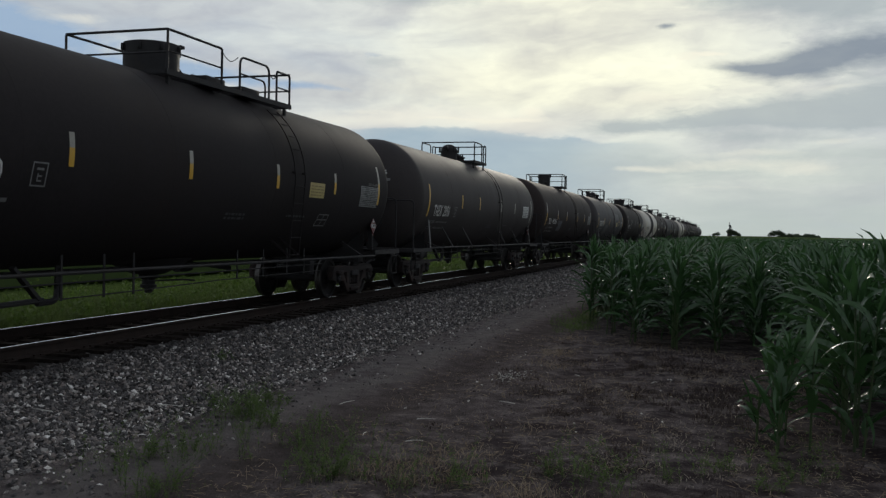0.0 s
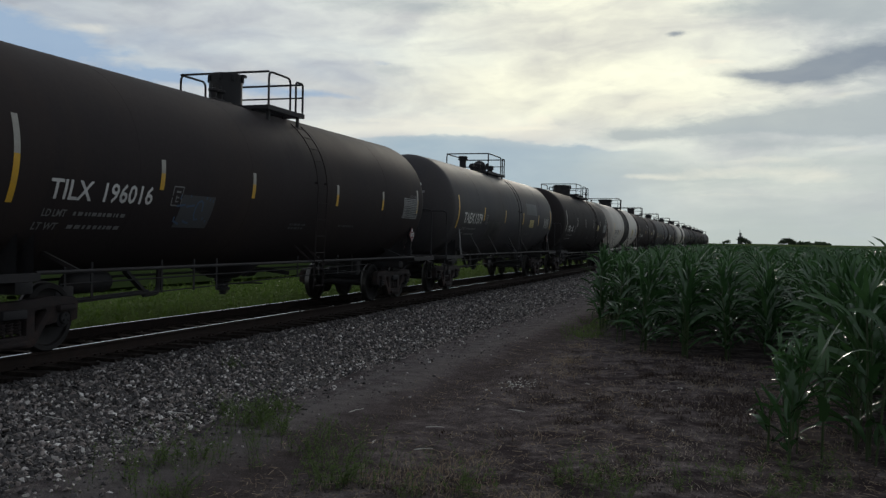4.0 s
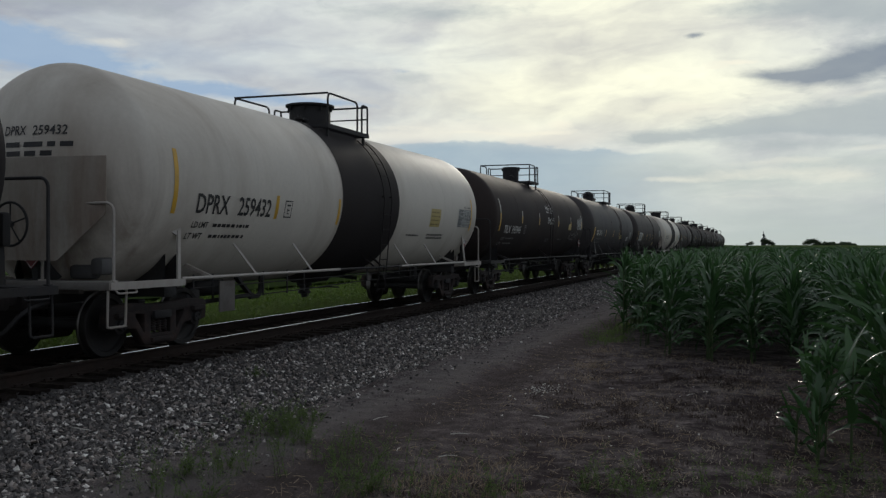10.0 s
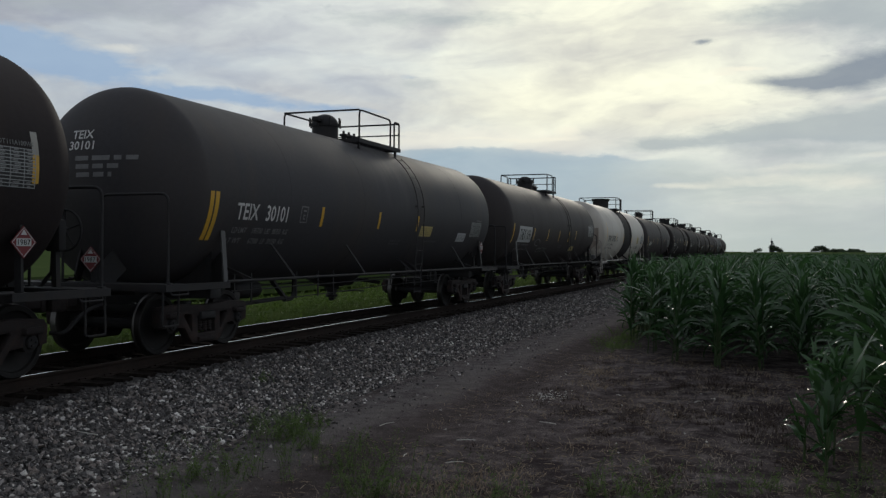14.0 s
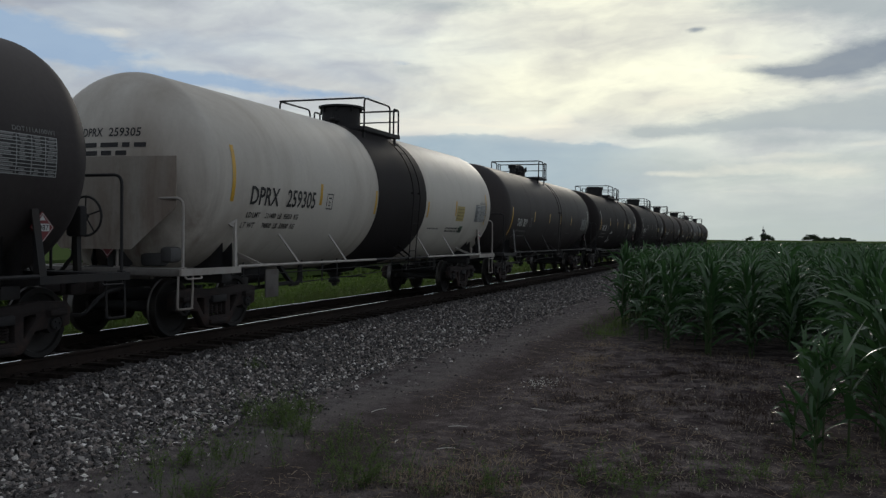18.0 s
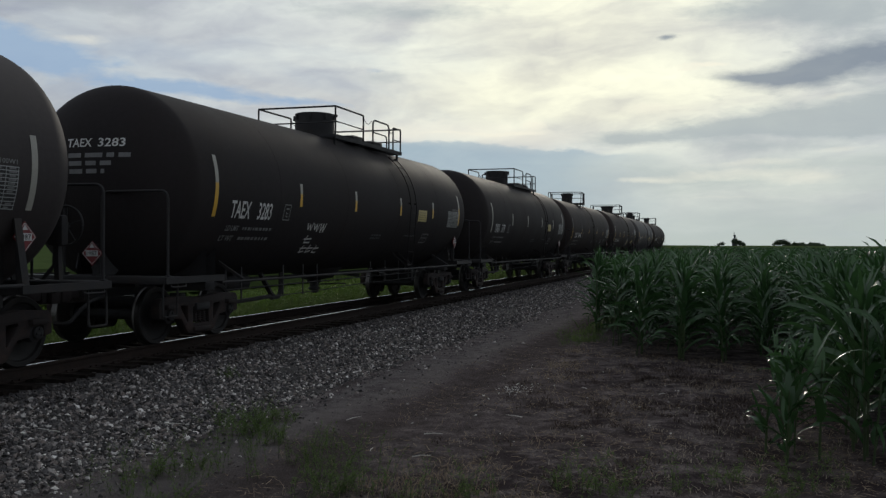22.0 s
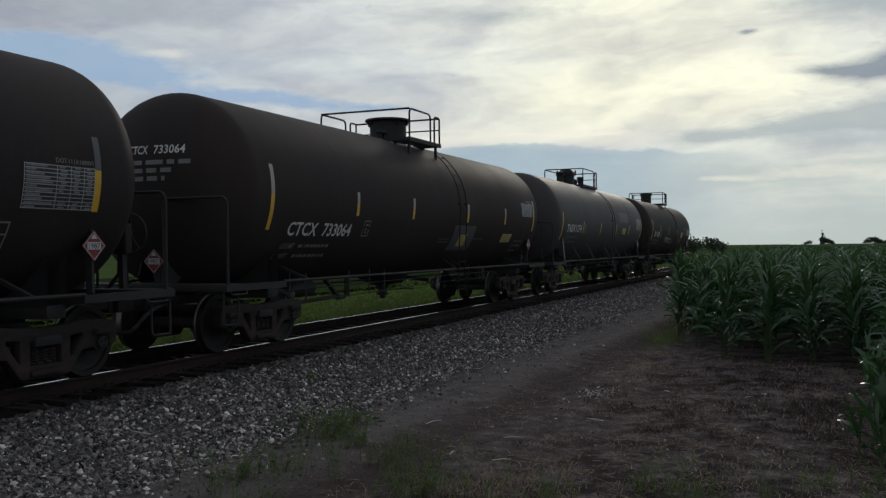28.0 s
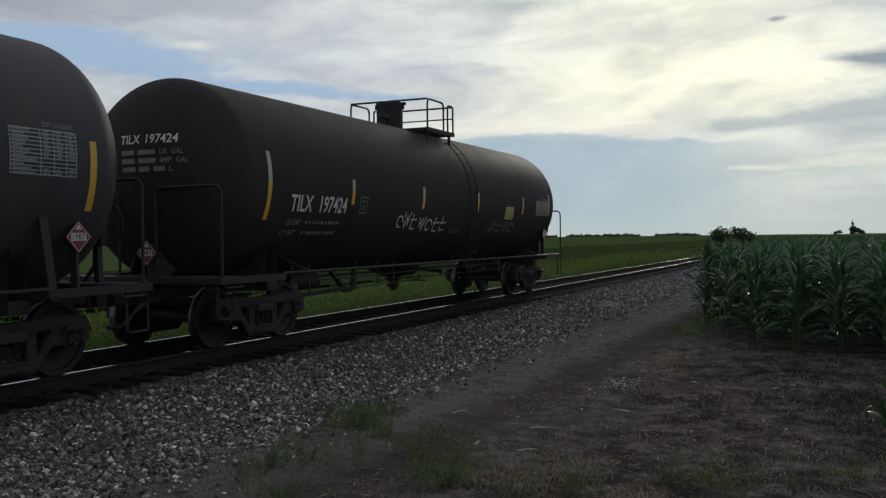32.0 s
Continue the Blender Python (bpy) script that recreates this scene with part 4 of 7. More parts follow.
def brake_mesh(low):
    """Air reservoir, brake cylinder, levers, hangers and the long pipes slung under the tank."""
    bm = bmesh.new()
    tube(bm, [(0.1, -5.5, 0.90), (0.1, 5.5, 0.90)], 0.020, 6)
    tube(bm, [(0.80, -5.4, low + 0.02), (0.80, -1.2, low + 0.08), (0.80, 1.0, low + 0.13), (0.80, 5.4, low + 0.15)], 0.010, 6)
    tube(bm, [(0.80, -5.4, low + 0.26), (0.80, -1.0, low + 0.28), (0.80, 5.4, low + 0.30)], 0.013, 6)
    for y in (-5.3, -4.75, -3.1, -2.2, -1.5, 1.6, 2.6, 3.6, 4.4):
        bar(bm, (0.80, y, low + (0.03 if y < 0 else 0.12)), (0.80, y, TANK_Z - math.sqrt(TANK_R ** 2 - 0.8 ** 2)), 0.014, 0.045, (0, 1, 0))
    # reservoir in its bracket, with the levers beside it
    lathe(bm, [(0.0, -4.9), (0.10, -4.87), (0.16, -4.78), (0.16, -4.02), (0.10, -3.93), (0.0, -3.90)], 18, "y", (0.42, 0, 0.86))
    bar(bm, (0.75, -5.6, low + 0.0), (0.75, -3.4, low + 0.06), 0.06, 0.07)
    bar(bm, (0.75, -3.95, 1.02), (0.75, -3.45, low + 0.04), 0.05, 0.09, (1, 0, 0))
    tube(bm, rounded([(0.75, -3.10, 1.02), (0.75, -3.12, low + 0.03), (0.75, -3.50, low + 0.02)], 0.14), 0.045, 7)
    box(bm, (0.70, -5.30, low + 0.10), (0.22, 0.36, 0.28), 0.03)
    # cylinder and its push rod at the other half
    lathe(bm, [(0.0, 1.5), (0.13, 1.5), (0.13, 1.9), (0.05, 1.95), (0.05, 2.4), (0.0, 2.4)], 16, "y", (-0.45, 0, 0.84))
    bar(bm, (-0.45, 2.4, 0.84), (0.05, 2.65, 0.76), 0.03, 0.09)
    for y in (1.6, 1.8):
        bar(bm, (-0.45, y, 0.9), (-0.40, y, 1.12), 0.05, 0.03, (0, 1, 0))
    box(bm, (0.66, 4.95, low + 0.22), (0.16, 0.22, 0.34), 0.03)
    return mesh_of(bm, "brake_rigging", 40)


COMMON = {}
for maker, mat in ((coupler_mesh, RUST), (hose_mesh, IRON), (sill_mesh, IRON), (outlet_mesh, IRON)):
    me = maker()
    me.materials.append(mat)
    COMMON[me.name] = me
for key, mat in (("dark", IRON), ("white", WHITE_STEEL)):
    for maker in (deck_mesh, side_beam_mesh, end_rail_mesh, step_mesh):
        me = maker(2.15 if key == "white" else 2.40) if maker is end_rail_mesh else maker()
        me.materials.append(DULL_WHITE if key == "white" and maker is deck_mesh else mat)
        COMMON[me.name.split(".")[0] + key] = me
        if maker is not deck_mesh:
            other = mirrored(me)
            other.materials.append(mat)
            COMMON[me.name.split(".")[0] + key + "2"] = other
for key, low in (("a", 0.62), ("b", 0.50)):
    me = brake_mesh(low)
    me.materials.append(IRON)
    COMMON["brake" + key] = me


# ---- fittings on top of the tank


def top_z(x):
    return TANK_Z + math.sqrt(TANK_R ** 2 - x * x)


def railing(kind, y0, y1, xs):
    """Pipe railing round the walkway on the tank top; the long kind has mid rails and square corners."""
    bm = bmesh.new()
    zt, zb = 4.74, 4.06
    r = 0.022
    for s in (-1, 1):
        if kind == "long":
            ym = y0 + 1.62
            for pts in ([(s * xs, y0, zb), (s * xs, y0, zt), (s * xs, ym, zt), (s * xs, ym, zb)],):
                tube(bm, rounded(pts, 0.04), r, 7)
            tube(bm, [(s * xs, y0, zt - 0.34), (s * xs, ym, zt - 0.34)], 0.016, 6)
            yg = ym + 0.62
            tube(bm, rounded([(s * xs, yg, zb), (s * xs, yg, zt - 0.02), (s * xs, yg + 1.10, zt - 0.02), (s * xs, yg + 1.10, zb)], 0.16), r, 7)
            tube(bm, rounded([(s * xs, yg, zt - 0.33), (s * xs, yg + 0.95, zt - 0.33), (s * xs, yg + 0.95, zb)], 0.14), 0.018, 6)
            tube(bm, rounded([(s * xs, y1 - 0.55, zb), (s * xs, y1 - 0.55, zt - 0.05), (s * xs, y1, zt - 0.05), (s * xs, y1, zb)], 0.05), r, 7)
            tube(bm, [(s * xs, y1 - 0.55, zt - 0.36), (s * xs, y1, zt - 0.36)], 0.016, 6)
            # slack chain across the opening
            tube(bm, [(s * xs, ym + 0.55 * k / 6, zt - 0.05 - 0.12 * math.sin(math.pi * k / 6)) for k in range(7)], 0.008, 5)
            tube(bm, [(s * xs, yg + 1.10 + (y1 - 0.55 - yg - 1.10) * k / 6, zt - 0.12 - 0.1 * math.sin(math.pi * k / 6)) for k in range(7)], 0.008, 5)
        else:
            yc = y1 - 0.42
            tube(bm, rounded([(s * xs, y0, zb), (s * xs, y0, zt), (s * xs, yc - 0.12, zt), (s * xs, yc - 0.12, zb)], 0.13), r, 7)
            tube(bm, rounded([(s * xs, yc + 0.12, zb), (s * xs, yc + 0.12, zt - 0.02), (s * xs, y1, zt - 0.02), (s * xs, y1, zb)], 0.07 if kind == "short" else 0.03), r, 7)
    for y, z in ((y0, zt), (y1, zt - 0.03)):
        tube(bm, [(-xs, y, z), (xs, y, z)], r, 7)
    if kind == "long":
        for y in (y0, y1):
            tube(bm, [(-xs, y, zt - 0.36), (xs, y, zt - 0.36)], 0.016, 6)
    else:
        tube(bm, [(-xs, y1, zt - 0.3), (xs, y1, zt - 0.3)], 0.016, 6)
    return bm


def walkway(y0, y1, xs):
    """Angle frame and grating strips beside the fittings, on brackets from the tank."""
    bm = bmesh.new()
    z = 4.06
    for s in (-1, 1):
        bar(bm, (s * xs, y0 - 0.05, z), (s * xs, y1 + 0.05, z), 0.05, 0.09)
        bar(bm, (s * (xs - 0.42), y0 - 0.05, z), (s * (xs - 0.42), y1 + 0.05, z), 0.04, 0.06)
        y = y0
        while y < y1:
            bar(bm, (s * (xs - 0.42), y, z + 0.02), (s * xs, y, z + 0.02), 0.03, 0.03)
            y += 0.12
        for y in (y0 + 0.1, y1 - 0.1):
            bar(bm, (s * (xs - 0.06), y, z), (s * (xs - 0.06), y, top_z(xs - 0.06) - 0.02), 0.05, 0.06, (0, 1, 0))
            bar(bm, (s * (xs - 0.4), y, z), (s * (xs - 0.4), y, top_z(xs - 0.4) - 0.02), 0.05, 0.06, (0, 1, 0))
    for y in (y0 - 0.04, y1 + 0.04):
        bar(bm, (-xs, y, z), (xs, y, z), 0.05, 0.07)
    return bm


def housing(y, r, top, lid):
    """Round valve housing with a hinged lid."""
    bm = bmesh.new()
    z0 = 3.98
    lathe(bm, [(0.0, z0), (r * 1.05, z0), (r * 1.05, z0 + 0.06), (r, z0 + 0.07), (r, top - 0.07), (r * lid, top - 0.05), (r * lid, top - 0.01), (r * lid * 0.93, top), (0.0, top + 0.015)], 32, "z", (0, y, 0))
    for k in range(8):
        a = k * math.pi / 4 + 0.2
        box(bm, (r * 1.06 * math.cos(a), y + r * 1.06 * math.sin(a), top - 0.10), (0.05, 0.05, 0.12), 0.01)
    box(bm, (r * 0.9, y + r * 0.5, top - 0.02), (0.1, 0.12, 0.06), 0.01)
    return bm


def dome(y, r, top):
    """Manway with a domed cover, bolts and a hinge arm."""
    bm = bmesh.new()
    z0 = 3.98
    prof = [(0.0, z0), (r, z0), (r, top - 0.30), (r * 1.07, top - 0.29), (r * 1.07, top - 0.24)]
    prof += [(r * math.cos(a), top - 0.24 + 0.24 * math.sin(a)) for a in [k * math.pi / 12 for k in range(6)]] + [(0.0, top)]
    lathe(bm, prof, 28, "z", (0, y, 0))
    box(bm, (0.0, y - r * 1.3, top - 0.16), (0.16, 0.24, 0.10), 0.02)
    return bm


def eye_bolt(y, r, top, k):
    a = k * math.pi / 4
    x, y = r * 1.2 * math.cos(a), y + r * 1.2 * math.sin(a)
    return tube(bmesh.new(), [(x, y, top - 0.3), (x, y, top - 0.1)], 0.022, 6)


def pipe_stub(y, x, r, top):
    """A relief valve on a short pipe."""
    bm = bmesh.new()
    lathe(bm, [(0.0, 3.95), (r, 3.95), (r, top - 0.16), (r * 1.5, top - 0.15), (r * 1.5, top - 0.11), (r * 1.2, top - 0.10), (r * 1.45, top - 0.07), (r * 1.4, top - 0.02), (r * 0.9, top), (0.0, top)], 18, "z", (x, y, 0))
    return bm


def valve_plate(y, x, count, step):
    return box(bmesh.new(), (x, y + (count - 1) * step / 2, 4.06), (0.34, count * step + 0.1, 0.10), 0.01)


def valve(y, x):
    return lathe(bmesh.new(), [(0.0, 4.1), (0.09, 4.1), (0.09, 4.14), (0.05, 4.16), (0.06, 4.26), (0.10, 4.28), (0.10, 4.32), (0.03, 4.34), (0.03, 4.40), (0.0, 4.40)], 12, "z", (x, y, 0))


def brake_wheel():
    """Hand brake wheel with five spokes on its gear case, at the trailing end."""
    bm = bmesh.new()
    c, r = Vector((0.82, 8.25, 1.85)), 0.27
    tube(bm, [c + Vector((r * math.cos(k * math.pi / 12), 0, r * math.sin(k * math.pi / 12))) for k in range(25)], 0.017, 6)
    for k in range(5):
        a = 0.3 + k * 1.2566
        tube(bm, [c, c + Vector((r * math.cos(a), 0.0, r * math.sin(a)))], 0.011, 5)
    tube(bm, [c + Vector((0, 0.03, 0)), c + Vector((0, -0.12, 0))], 0.04, 10)
    return bm


def brake_post():
    bm = bmesh.new()
    box(bm, (0.82, 8.08, 1.78), (0.26, 0.14, 0.42), 0.04)
    bar(bm, (0.82, 8.10, 1.1), (0.82, 8.08, 1.62), 0.08, 0.08)
    tube(bm, [(0.75, 8.12, 1.6), (0.7, 8.15, 1.3), (0.5, 8.1, 1.05)], 0.03, 8)
    return bm


def ladder(y, foot):
    """Ladder that follows the tank's flank from the sill up to the walkway."""
    rungs = bmesh.new()
    for u in (-0.21, 0.21):
        pts = [(1.56, y + u, foot), (1.5, y + u, TANK_Z - 0.25)]
        for k in range(9):
            a = radians(8 + 5.2 * k + 2)
            pts.append(((TANK_R + 0.06) * math.cos(a), y + u, TANK_Z + (TANK_R + 0.06) * math.sin(a)))
        pts[1] = (TANK_R + 0.07, y + u, TANK_Z)
        bmr = [Vector(p) for p in pts]
        for p, q in zip(bmr, bmr[1:]):
            bar(rungs, p, q, 0.010, 0.022, (1, 0, 0))
    z = foot + 0.06
    while z < TANK_Z:
        x = 1.56 + (TANK_R - 1.49) * max(0, (z - foot) / (TANK_Z - foot))
        tube(rungs, [(x, y - 0.21, z), (x, y + 0.21, z)], 0.011, 6)
        z += 0.33
    for k in range(1, 5):
        a = radians(10 + 9.5 * k)
        x, zz = (TANK_R + 0.06) * math.cos(a), TANK_Z + (TANK_R + 0.06) * math.sin(a)
        tube(rungs, [(x, y - 0.21, zz), (x, y + 0.21, zz)], 0.011, 6)
    for u in (-0.21, 0.21):
        bar(rungs, (1.56, y + u, 1.06), (1.1, y + u, 1.42), 0.012, 0.04)
        bar(rungs, (TANK_R + 0.07, y + u, TANK_Z + 0.1), (TANK_R - 0.05, y + u, TANK_Z + 0.1), 0.012, 0.04)
    return rungs


def side_sill(z, side, ya, yb):
    """A length of the rod along one edge of a car, with a bracket where it passes the truck."""
    bm = tube(bmesh.new(), [(side * SIDE_X, ya, z), (side * SIDE_X, yb, z)], 0.026, 8)
    for y in (-5.9, 5.9):
        if ya < y < yb:
            bar(bm, (side * (SIDE_X - 0.01), y, z), (side * 0.95, y, 1.33), 0.05, 0.05)
    return bm


def strut(y, lean, z):
    bm = bmesh.new()
    bar(bm, (SIDE_X, y, z), (1.33, y - lean, 1.72), 0.045, 0.012, (1, 0, 0))
    return bm


def diamond(car, place, words="1987", label="red diamond hazard sign with a white number strip"):
    """A square sign hung on its corner: place is its pose, its face looks along +x."""
    bm = bmesh.new()
    h = 0.19
    front = [bm.verts.new((0.006, a * h, b * h)) for a, b in ((1, 0), (0, 1), (-1, 0), (0, -1))]
    back = [bm.verts.new((-0.006, a * h, b * h)) for a, b in ((1, 0), (0, 1), (-1, 0), (0, -1))]
    bm.faces.new(front)
    bm.faces.new(back[::-1])
    for k in range(4):
        bm.faces.new((front[k], back[k], back[(k + 1) % 4], front[(k + 1) % 4]))
    bmesh.ops.recalc_face_normals(bm, faces=bm.faces)
    ob = part("placard", bm, PLACARD, car, label, smooth=None)
    ob.matrix_basis = place
    strip = bmesh.new()
    box(strip, (0.008, 0, 0), (0.004, 0.22, 0.09))
    a = part("number_strip", strip, LABEL_WHITE, ob, smooth=None)
    tri = bmesh.new()
    tri.faces.new([tri.verts.new((0.0085, y, z)) for y, z in ((-0.05, 0.085), (0.05, 0.085), (0, 0.15))])
    edge = h * 0.9
    for p, q in (((edge, 0), (0, edge)), ((0, edge), (-edge, 0)), ((-edge, 0), (0, -edge)), ((0, -edge), (edge, 0))):
        bar(tri, (0.0075, *p), (0.0075, *q), 0.006, 0.003, (1, 0, 0))
    part("border", tri, LABEL_WHITE, ob, smooth=None)
    w = lettering(words, 0.065, 0.19)
    for v in w.verts:
        v.co = Vector((0.012, v.co.x - 0.095, v.co.y - 0.0325))
    part("number", w, LETTER_DARK, ob, smooth=None)
    return ob


WHEELSETS = []
CARS = []


def tank_car(centre, mat, look_label, kind, words, fit, seed, white=False, band=None, sill=1.10, struts=(), ladder_y=0.72, low="a", stripes=(), tape=None, top_tape=None, signs=(), tags=(), dark_words=False, boxed=False, z_words=(2.05, 2.35), word_end=-4.6, shields=False, radius=1.60, tail=0.0, straight=7.35, weights=(("LD LMT", ""), ("LT WT", "")), head_z=3.10, head_rows=("---- ----- -- ---", "---- --- ---", "---- --- -")):
    """One tank car at train place centre, its leading end towards -y."""
    global TANK_R, TAIL, STRAIGHT
    TANK_R, TAIL, STRAIGHT = radius, tail - 0.15 + 7.35 - straight, straight
    tail = TAIL
    stripes = [(y + tail * (y > 6.5), *rest) for y, *rest in stripes]
    signs = [(what, y0 + tail * (y0 > 5.2), y1 + tail * (y0 > 5.2), z0, z1) for what, y0, y1, z0, z1 in signs]
    rnd = random.Random(seed)
    car = new("tank_car")
    car.empty_display_size = 0.5
    car.location = (0, centre, 0)
    tagged(car, look_label, "tank car", "cars of the freight train")
    steel = WHITE_STEEL if white else IRON
    key = "white" if white else "dark"

    bm = lathe(bmesh.new(), tank_profile(), 72, "y", (0, 0, TANK_Z))
    tank = part("tank", bm, mat, car, smooth=15)
    if band:
        part("band", band_patch(bmesh.new(), *band), DEEP_BLACK, tank, "black painted band round the tank")

    # fittings on top
    y0, y1, rail_x = fit["walk"]
    way_ob = part("walkway", walkway(y0, y1, rail_x), IRON, car, "dark steel walkway round the fittings")
    part("railing", railing("long" if kind == "long" else ("square" if kind == "vent" else "short"), y0, y1, rail_x), IRON, way_ob, "black pipe railing")
    for what, *args in fit["top"]:
        maker = {"housing": housing, "dome": dome, "pipe": pipe_stub, "valves": valve_plate}[what]
        nm = {"housing": "valve_housing", "dome": "manway_cover", "pipe": "relief_valve", "valves": "valve_plate"}[what]
        top_ob = part(nm, maker(*args), IRON, car)
        if what == "valves":
            for k in range(args[2]):
                part("valve", valve(args[0] + k * args[3], args[1]), IRON, top_ob)
        if what == "dome":
            for k in range(8):
                part("eye_bolt", eye_bolt(*args, k), IRON, top_ob)
    post = part("brake_post", brake_post(), steel, car)
    part("brake_wheel", brake_wheel(), IRON, post)
    if kind == "long":
        for yb in (y0 + 1.35, y0 + 2.6):
            part("lid_box", box(bmesh.new(), (0.60, yb + 0.3, 4.16), (0.5, 0.62, 0.16), 0.02), IRON, car)

    # underframe
    for s in (1, -1):
        turn = pose(0, 0, 0) if s > 0 else pose(0, 0, 0, 0, 0, 180)
        under = shared("stub_sill", COMMON["stub_sill"], car, turn)
        shared("coupler", COMMON["coupler"], under)
        shared("air_hose", COMMON["air_hose"], under)
        deck = shared("end_deck", COMMON["end_deck" + key], car, turn)
        for side_key in ("", "2"):
            for nm in ("side_beam", "end_handrail", "sill_step"):
                shared(nm, COMMON[nm + key + side_key], deck)
    shared("outlet_valve", COMMON["outlet_valve"], car)
    shared("brake_rigging", COMMON["brake" + low], car)
    for s in (-1, 1):
        for ya, yb, steel_here in ((-6.66, band[0] + 0.1, steel), (band[0] + 0.1, band[1] + 0.4, IRON), (band[1] + 0.4, 6.66, steel)) if band else ((-6.66, 6.66, steel),):
            side = part("side_rod", side_sill(sill, s, ya, yb), steel_here, car)
    for ys in struts:
        part("strut", strut(ys - 0.28, 0.5, sill), steel, side)
    part("ladder", ladder(ladder_y, 1.02 if kind == "long" else 0.55), mat if mat is not WHITE else DEEP_BLACK, car, "narrow side ladder")
    if struts and not white:
        for s in (-1, 1):
            part("corner_post", bar(bmesh.new(), (SIDE_X, s * 6.70, 1.1), (1.46, s * 6.66, 1.90), 0.11, 0.02, (1, 0, 0)), GREY_STEEL if s < 0 else IRON, car, "grey corner post" if s < 0 else "")
    if white:
        for s in (-1, 1):
            post_bm = bar(bmesh.new(), (SIDE_X, s * 6.74, 1.09), (1.49, s * 6.66, 1.80), 0.07, 0.03, (1, 0, 0))
            bar(post_bm, (1.49, s * 6.64, 1.79), (1.43, s * 6.86, 1.90), 0.16, 0.03, (1, 0, 0))
            part("corner_post", post_bm, WHITE_STEEL, car)
        part("hanging_plate", box(bmesh.new(), (0.95, -4.55, 0.72), (0.03, 0.46, 0.52), 0.008), DULL_WHITE, car, "dirty white plate hung below the tank")
        part("brake_gear", box(box(bmesh.new(), (1.05, -7.75, 1.30), (0.22, 0.3, 0.24), 0.06), (0.75, -7.75, 1.22), (0.4, 0.2, 0.2), 0.05), GREY_STEEL, car)
    if shields:
        for s in (-1, 1):
            sh = bmesh.new()
            grid = []
            for j in range(29):
                z = TANK_Z + 0.22 - 1.40 * j / 28
                half = 1.38 if z > TANK_Z - 0.55 else 1.38 - (TANK_Z - 0.55 - z) * 1.15
                row = []
                for k in range(13):
                    x = half * (-1 + k / 6)
                    row.append(sh.verts.new((x, s * (STRAIGHT + HEAD + tail * (s > 0) + 0.05 - 0.12 * (x / 1.38) ** 2), z)))
                grid.append(row)
            for ra, rb in zip(grid, grid[1:]):
                for k in range(12):
                    sh.faces.new((ra[k], ra[k + 1], rb[k + 1], rb[k]))
            bmesh.ops.recalc_face_normals(sh, faces=sh.faces)
            if s < 0:
                bmesh.ops.reverse_faces(sh, faces=sh.faces)
            bmesh.ops.solidify(sh, geom=sh.faces[:], thickness=0.015)
            bmesh.ops.recalc_face_normals(sh, faces=sh.faces)
            part("head_shield", sh, SHIELD, car, "rust-stained dented white steel head shield")

    # writing
    ink = LETTER_DARK if dark_words else LETTER
    ya, yb = -6.4, word_end
    if boxed:
        part("word_ground", flank_patch(bmesh.new(), ya - 0.15, yb + 0.15, z_words[0] - 0.10, z_words[1] + 0.10, 6, 0.004), LABEL_WHITE, tank, "white painted ground for the lettering", smooth=60)
        ink = LETTER_DARK
    word_parts("lettering", words, ya, yb, *z_words, ink, tank, "stencilled car letters")
    dim = LETTER_DARK if dark_words else LETTER_DIM
    for row, (lead, rest) in enumerate(weights):
        zr = z_words[0] - 0.22 - 0.17 * row
        word_parts("weight_lettering", lead, ya - 0.06 * row, ya - 0.06 * row + 0.42, zr, zr + 0.09, dim, tank, "small stencilled letters")
        if rest:
            word_parts("weight_lettering", rest, ya + 0.6, ya + 1.75, zr, zr + 0.09, dim, tank, "small stencilled letters")
        else:
            tagged(part("small_lettering", flank_bars(bmesh.new(), ya + 0.55, ya + 1.6, zr, zr + 0.09, 1, rnd, fine=0.5), dim, tank, smooth=None), kind="stuff")
    more = flank_bars(bmesh.new(), 2.3, 3.1, 1.80, 1.87, 1, rnd, fine=0.6)
    if band:
        flank_bars(more, 3.7, 4.9, 1.74, 1.90, 2, rnd, fine=0.5)
    else:
        flank_bars(more, 0.1, 0.75, 1.72, 1.86, 2, rnd, fine=0.6)
    tagged(part("small_lettering", more, LETTER_DARK if white else PATCH_GREY, tank, smooth=None), kind="stuff")
    head_ink = ink if not boxed else LETTER
    bits = [w for w in words.split(" ") if w]
    if words[0:2] == "TE":
        spots = [(-0.40, 0.02, head_z + 0.17), (-0.43, 0.05, head_z)]
    else:
        cut = -0.32 + 1.02 * len(bits[0]) / (len(bits[0]) + len(bits[1]) + 0.8)
        spots = [(-0.32, cut, head_z), (cut + 0.11, 0.70, head_z)]
    for bit, (xa, xb, zz) in zip(bits, spots):
        part("head_lettering", head_words(bit, xa, xb, zz, 0.13), head_ink, tank, "stencilled letters on the tank end", smooth=None)
    for r, line in enumerate(head_rows):
        zz = head_z - 0.17 - 0.125 * r
        x = -0.28 + 0.02 * r
        for bit in line.split(" "):
            if bit.strip("-"):
                part("head_small_lettering", head_words(bit, x, x + 0.062 * len(bit), zz, 0.075), LETTER_DARK if dark_words else LETTER_DIM, tank, smooth=None)
            else:
                hb = bmesh.new()
                hb.faces.new([hb.verts.new(on_head(xx, zq, 0.008)) for xx, zq in ((x, zz), (x + 0.062 * len(bit), zz), (x + 0.062 * len(bit), zz + 0.07), (x, zz + 0.07))])
                part("head_small_lettering", hb, LETTER_DARK if dark_words else LETTER_DIM, tank, smooth=None)
            x += 0.062 * len(bit) + 0.07
    sq = bmesh.new()
    y, z = word_end + 0.62 - 0.15, z_words[0]
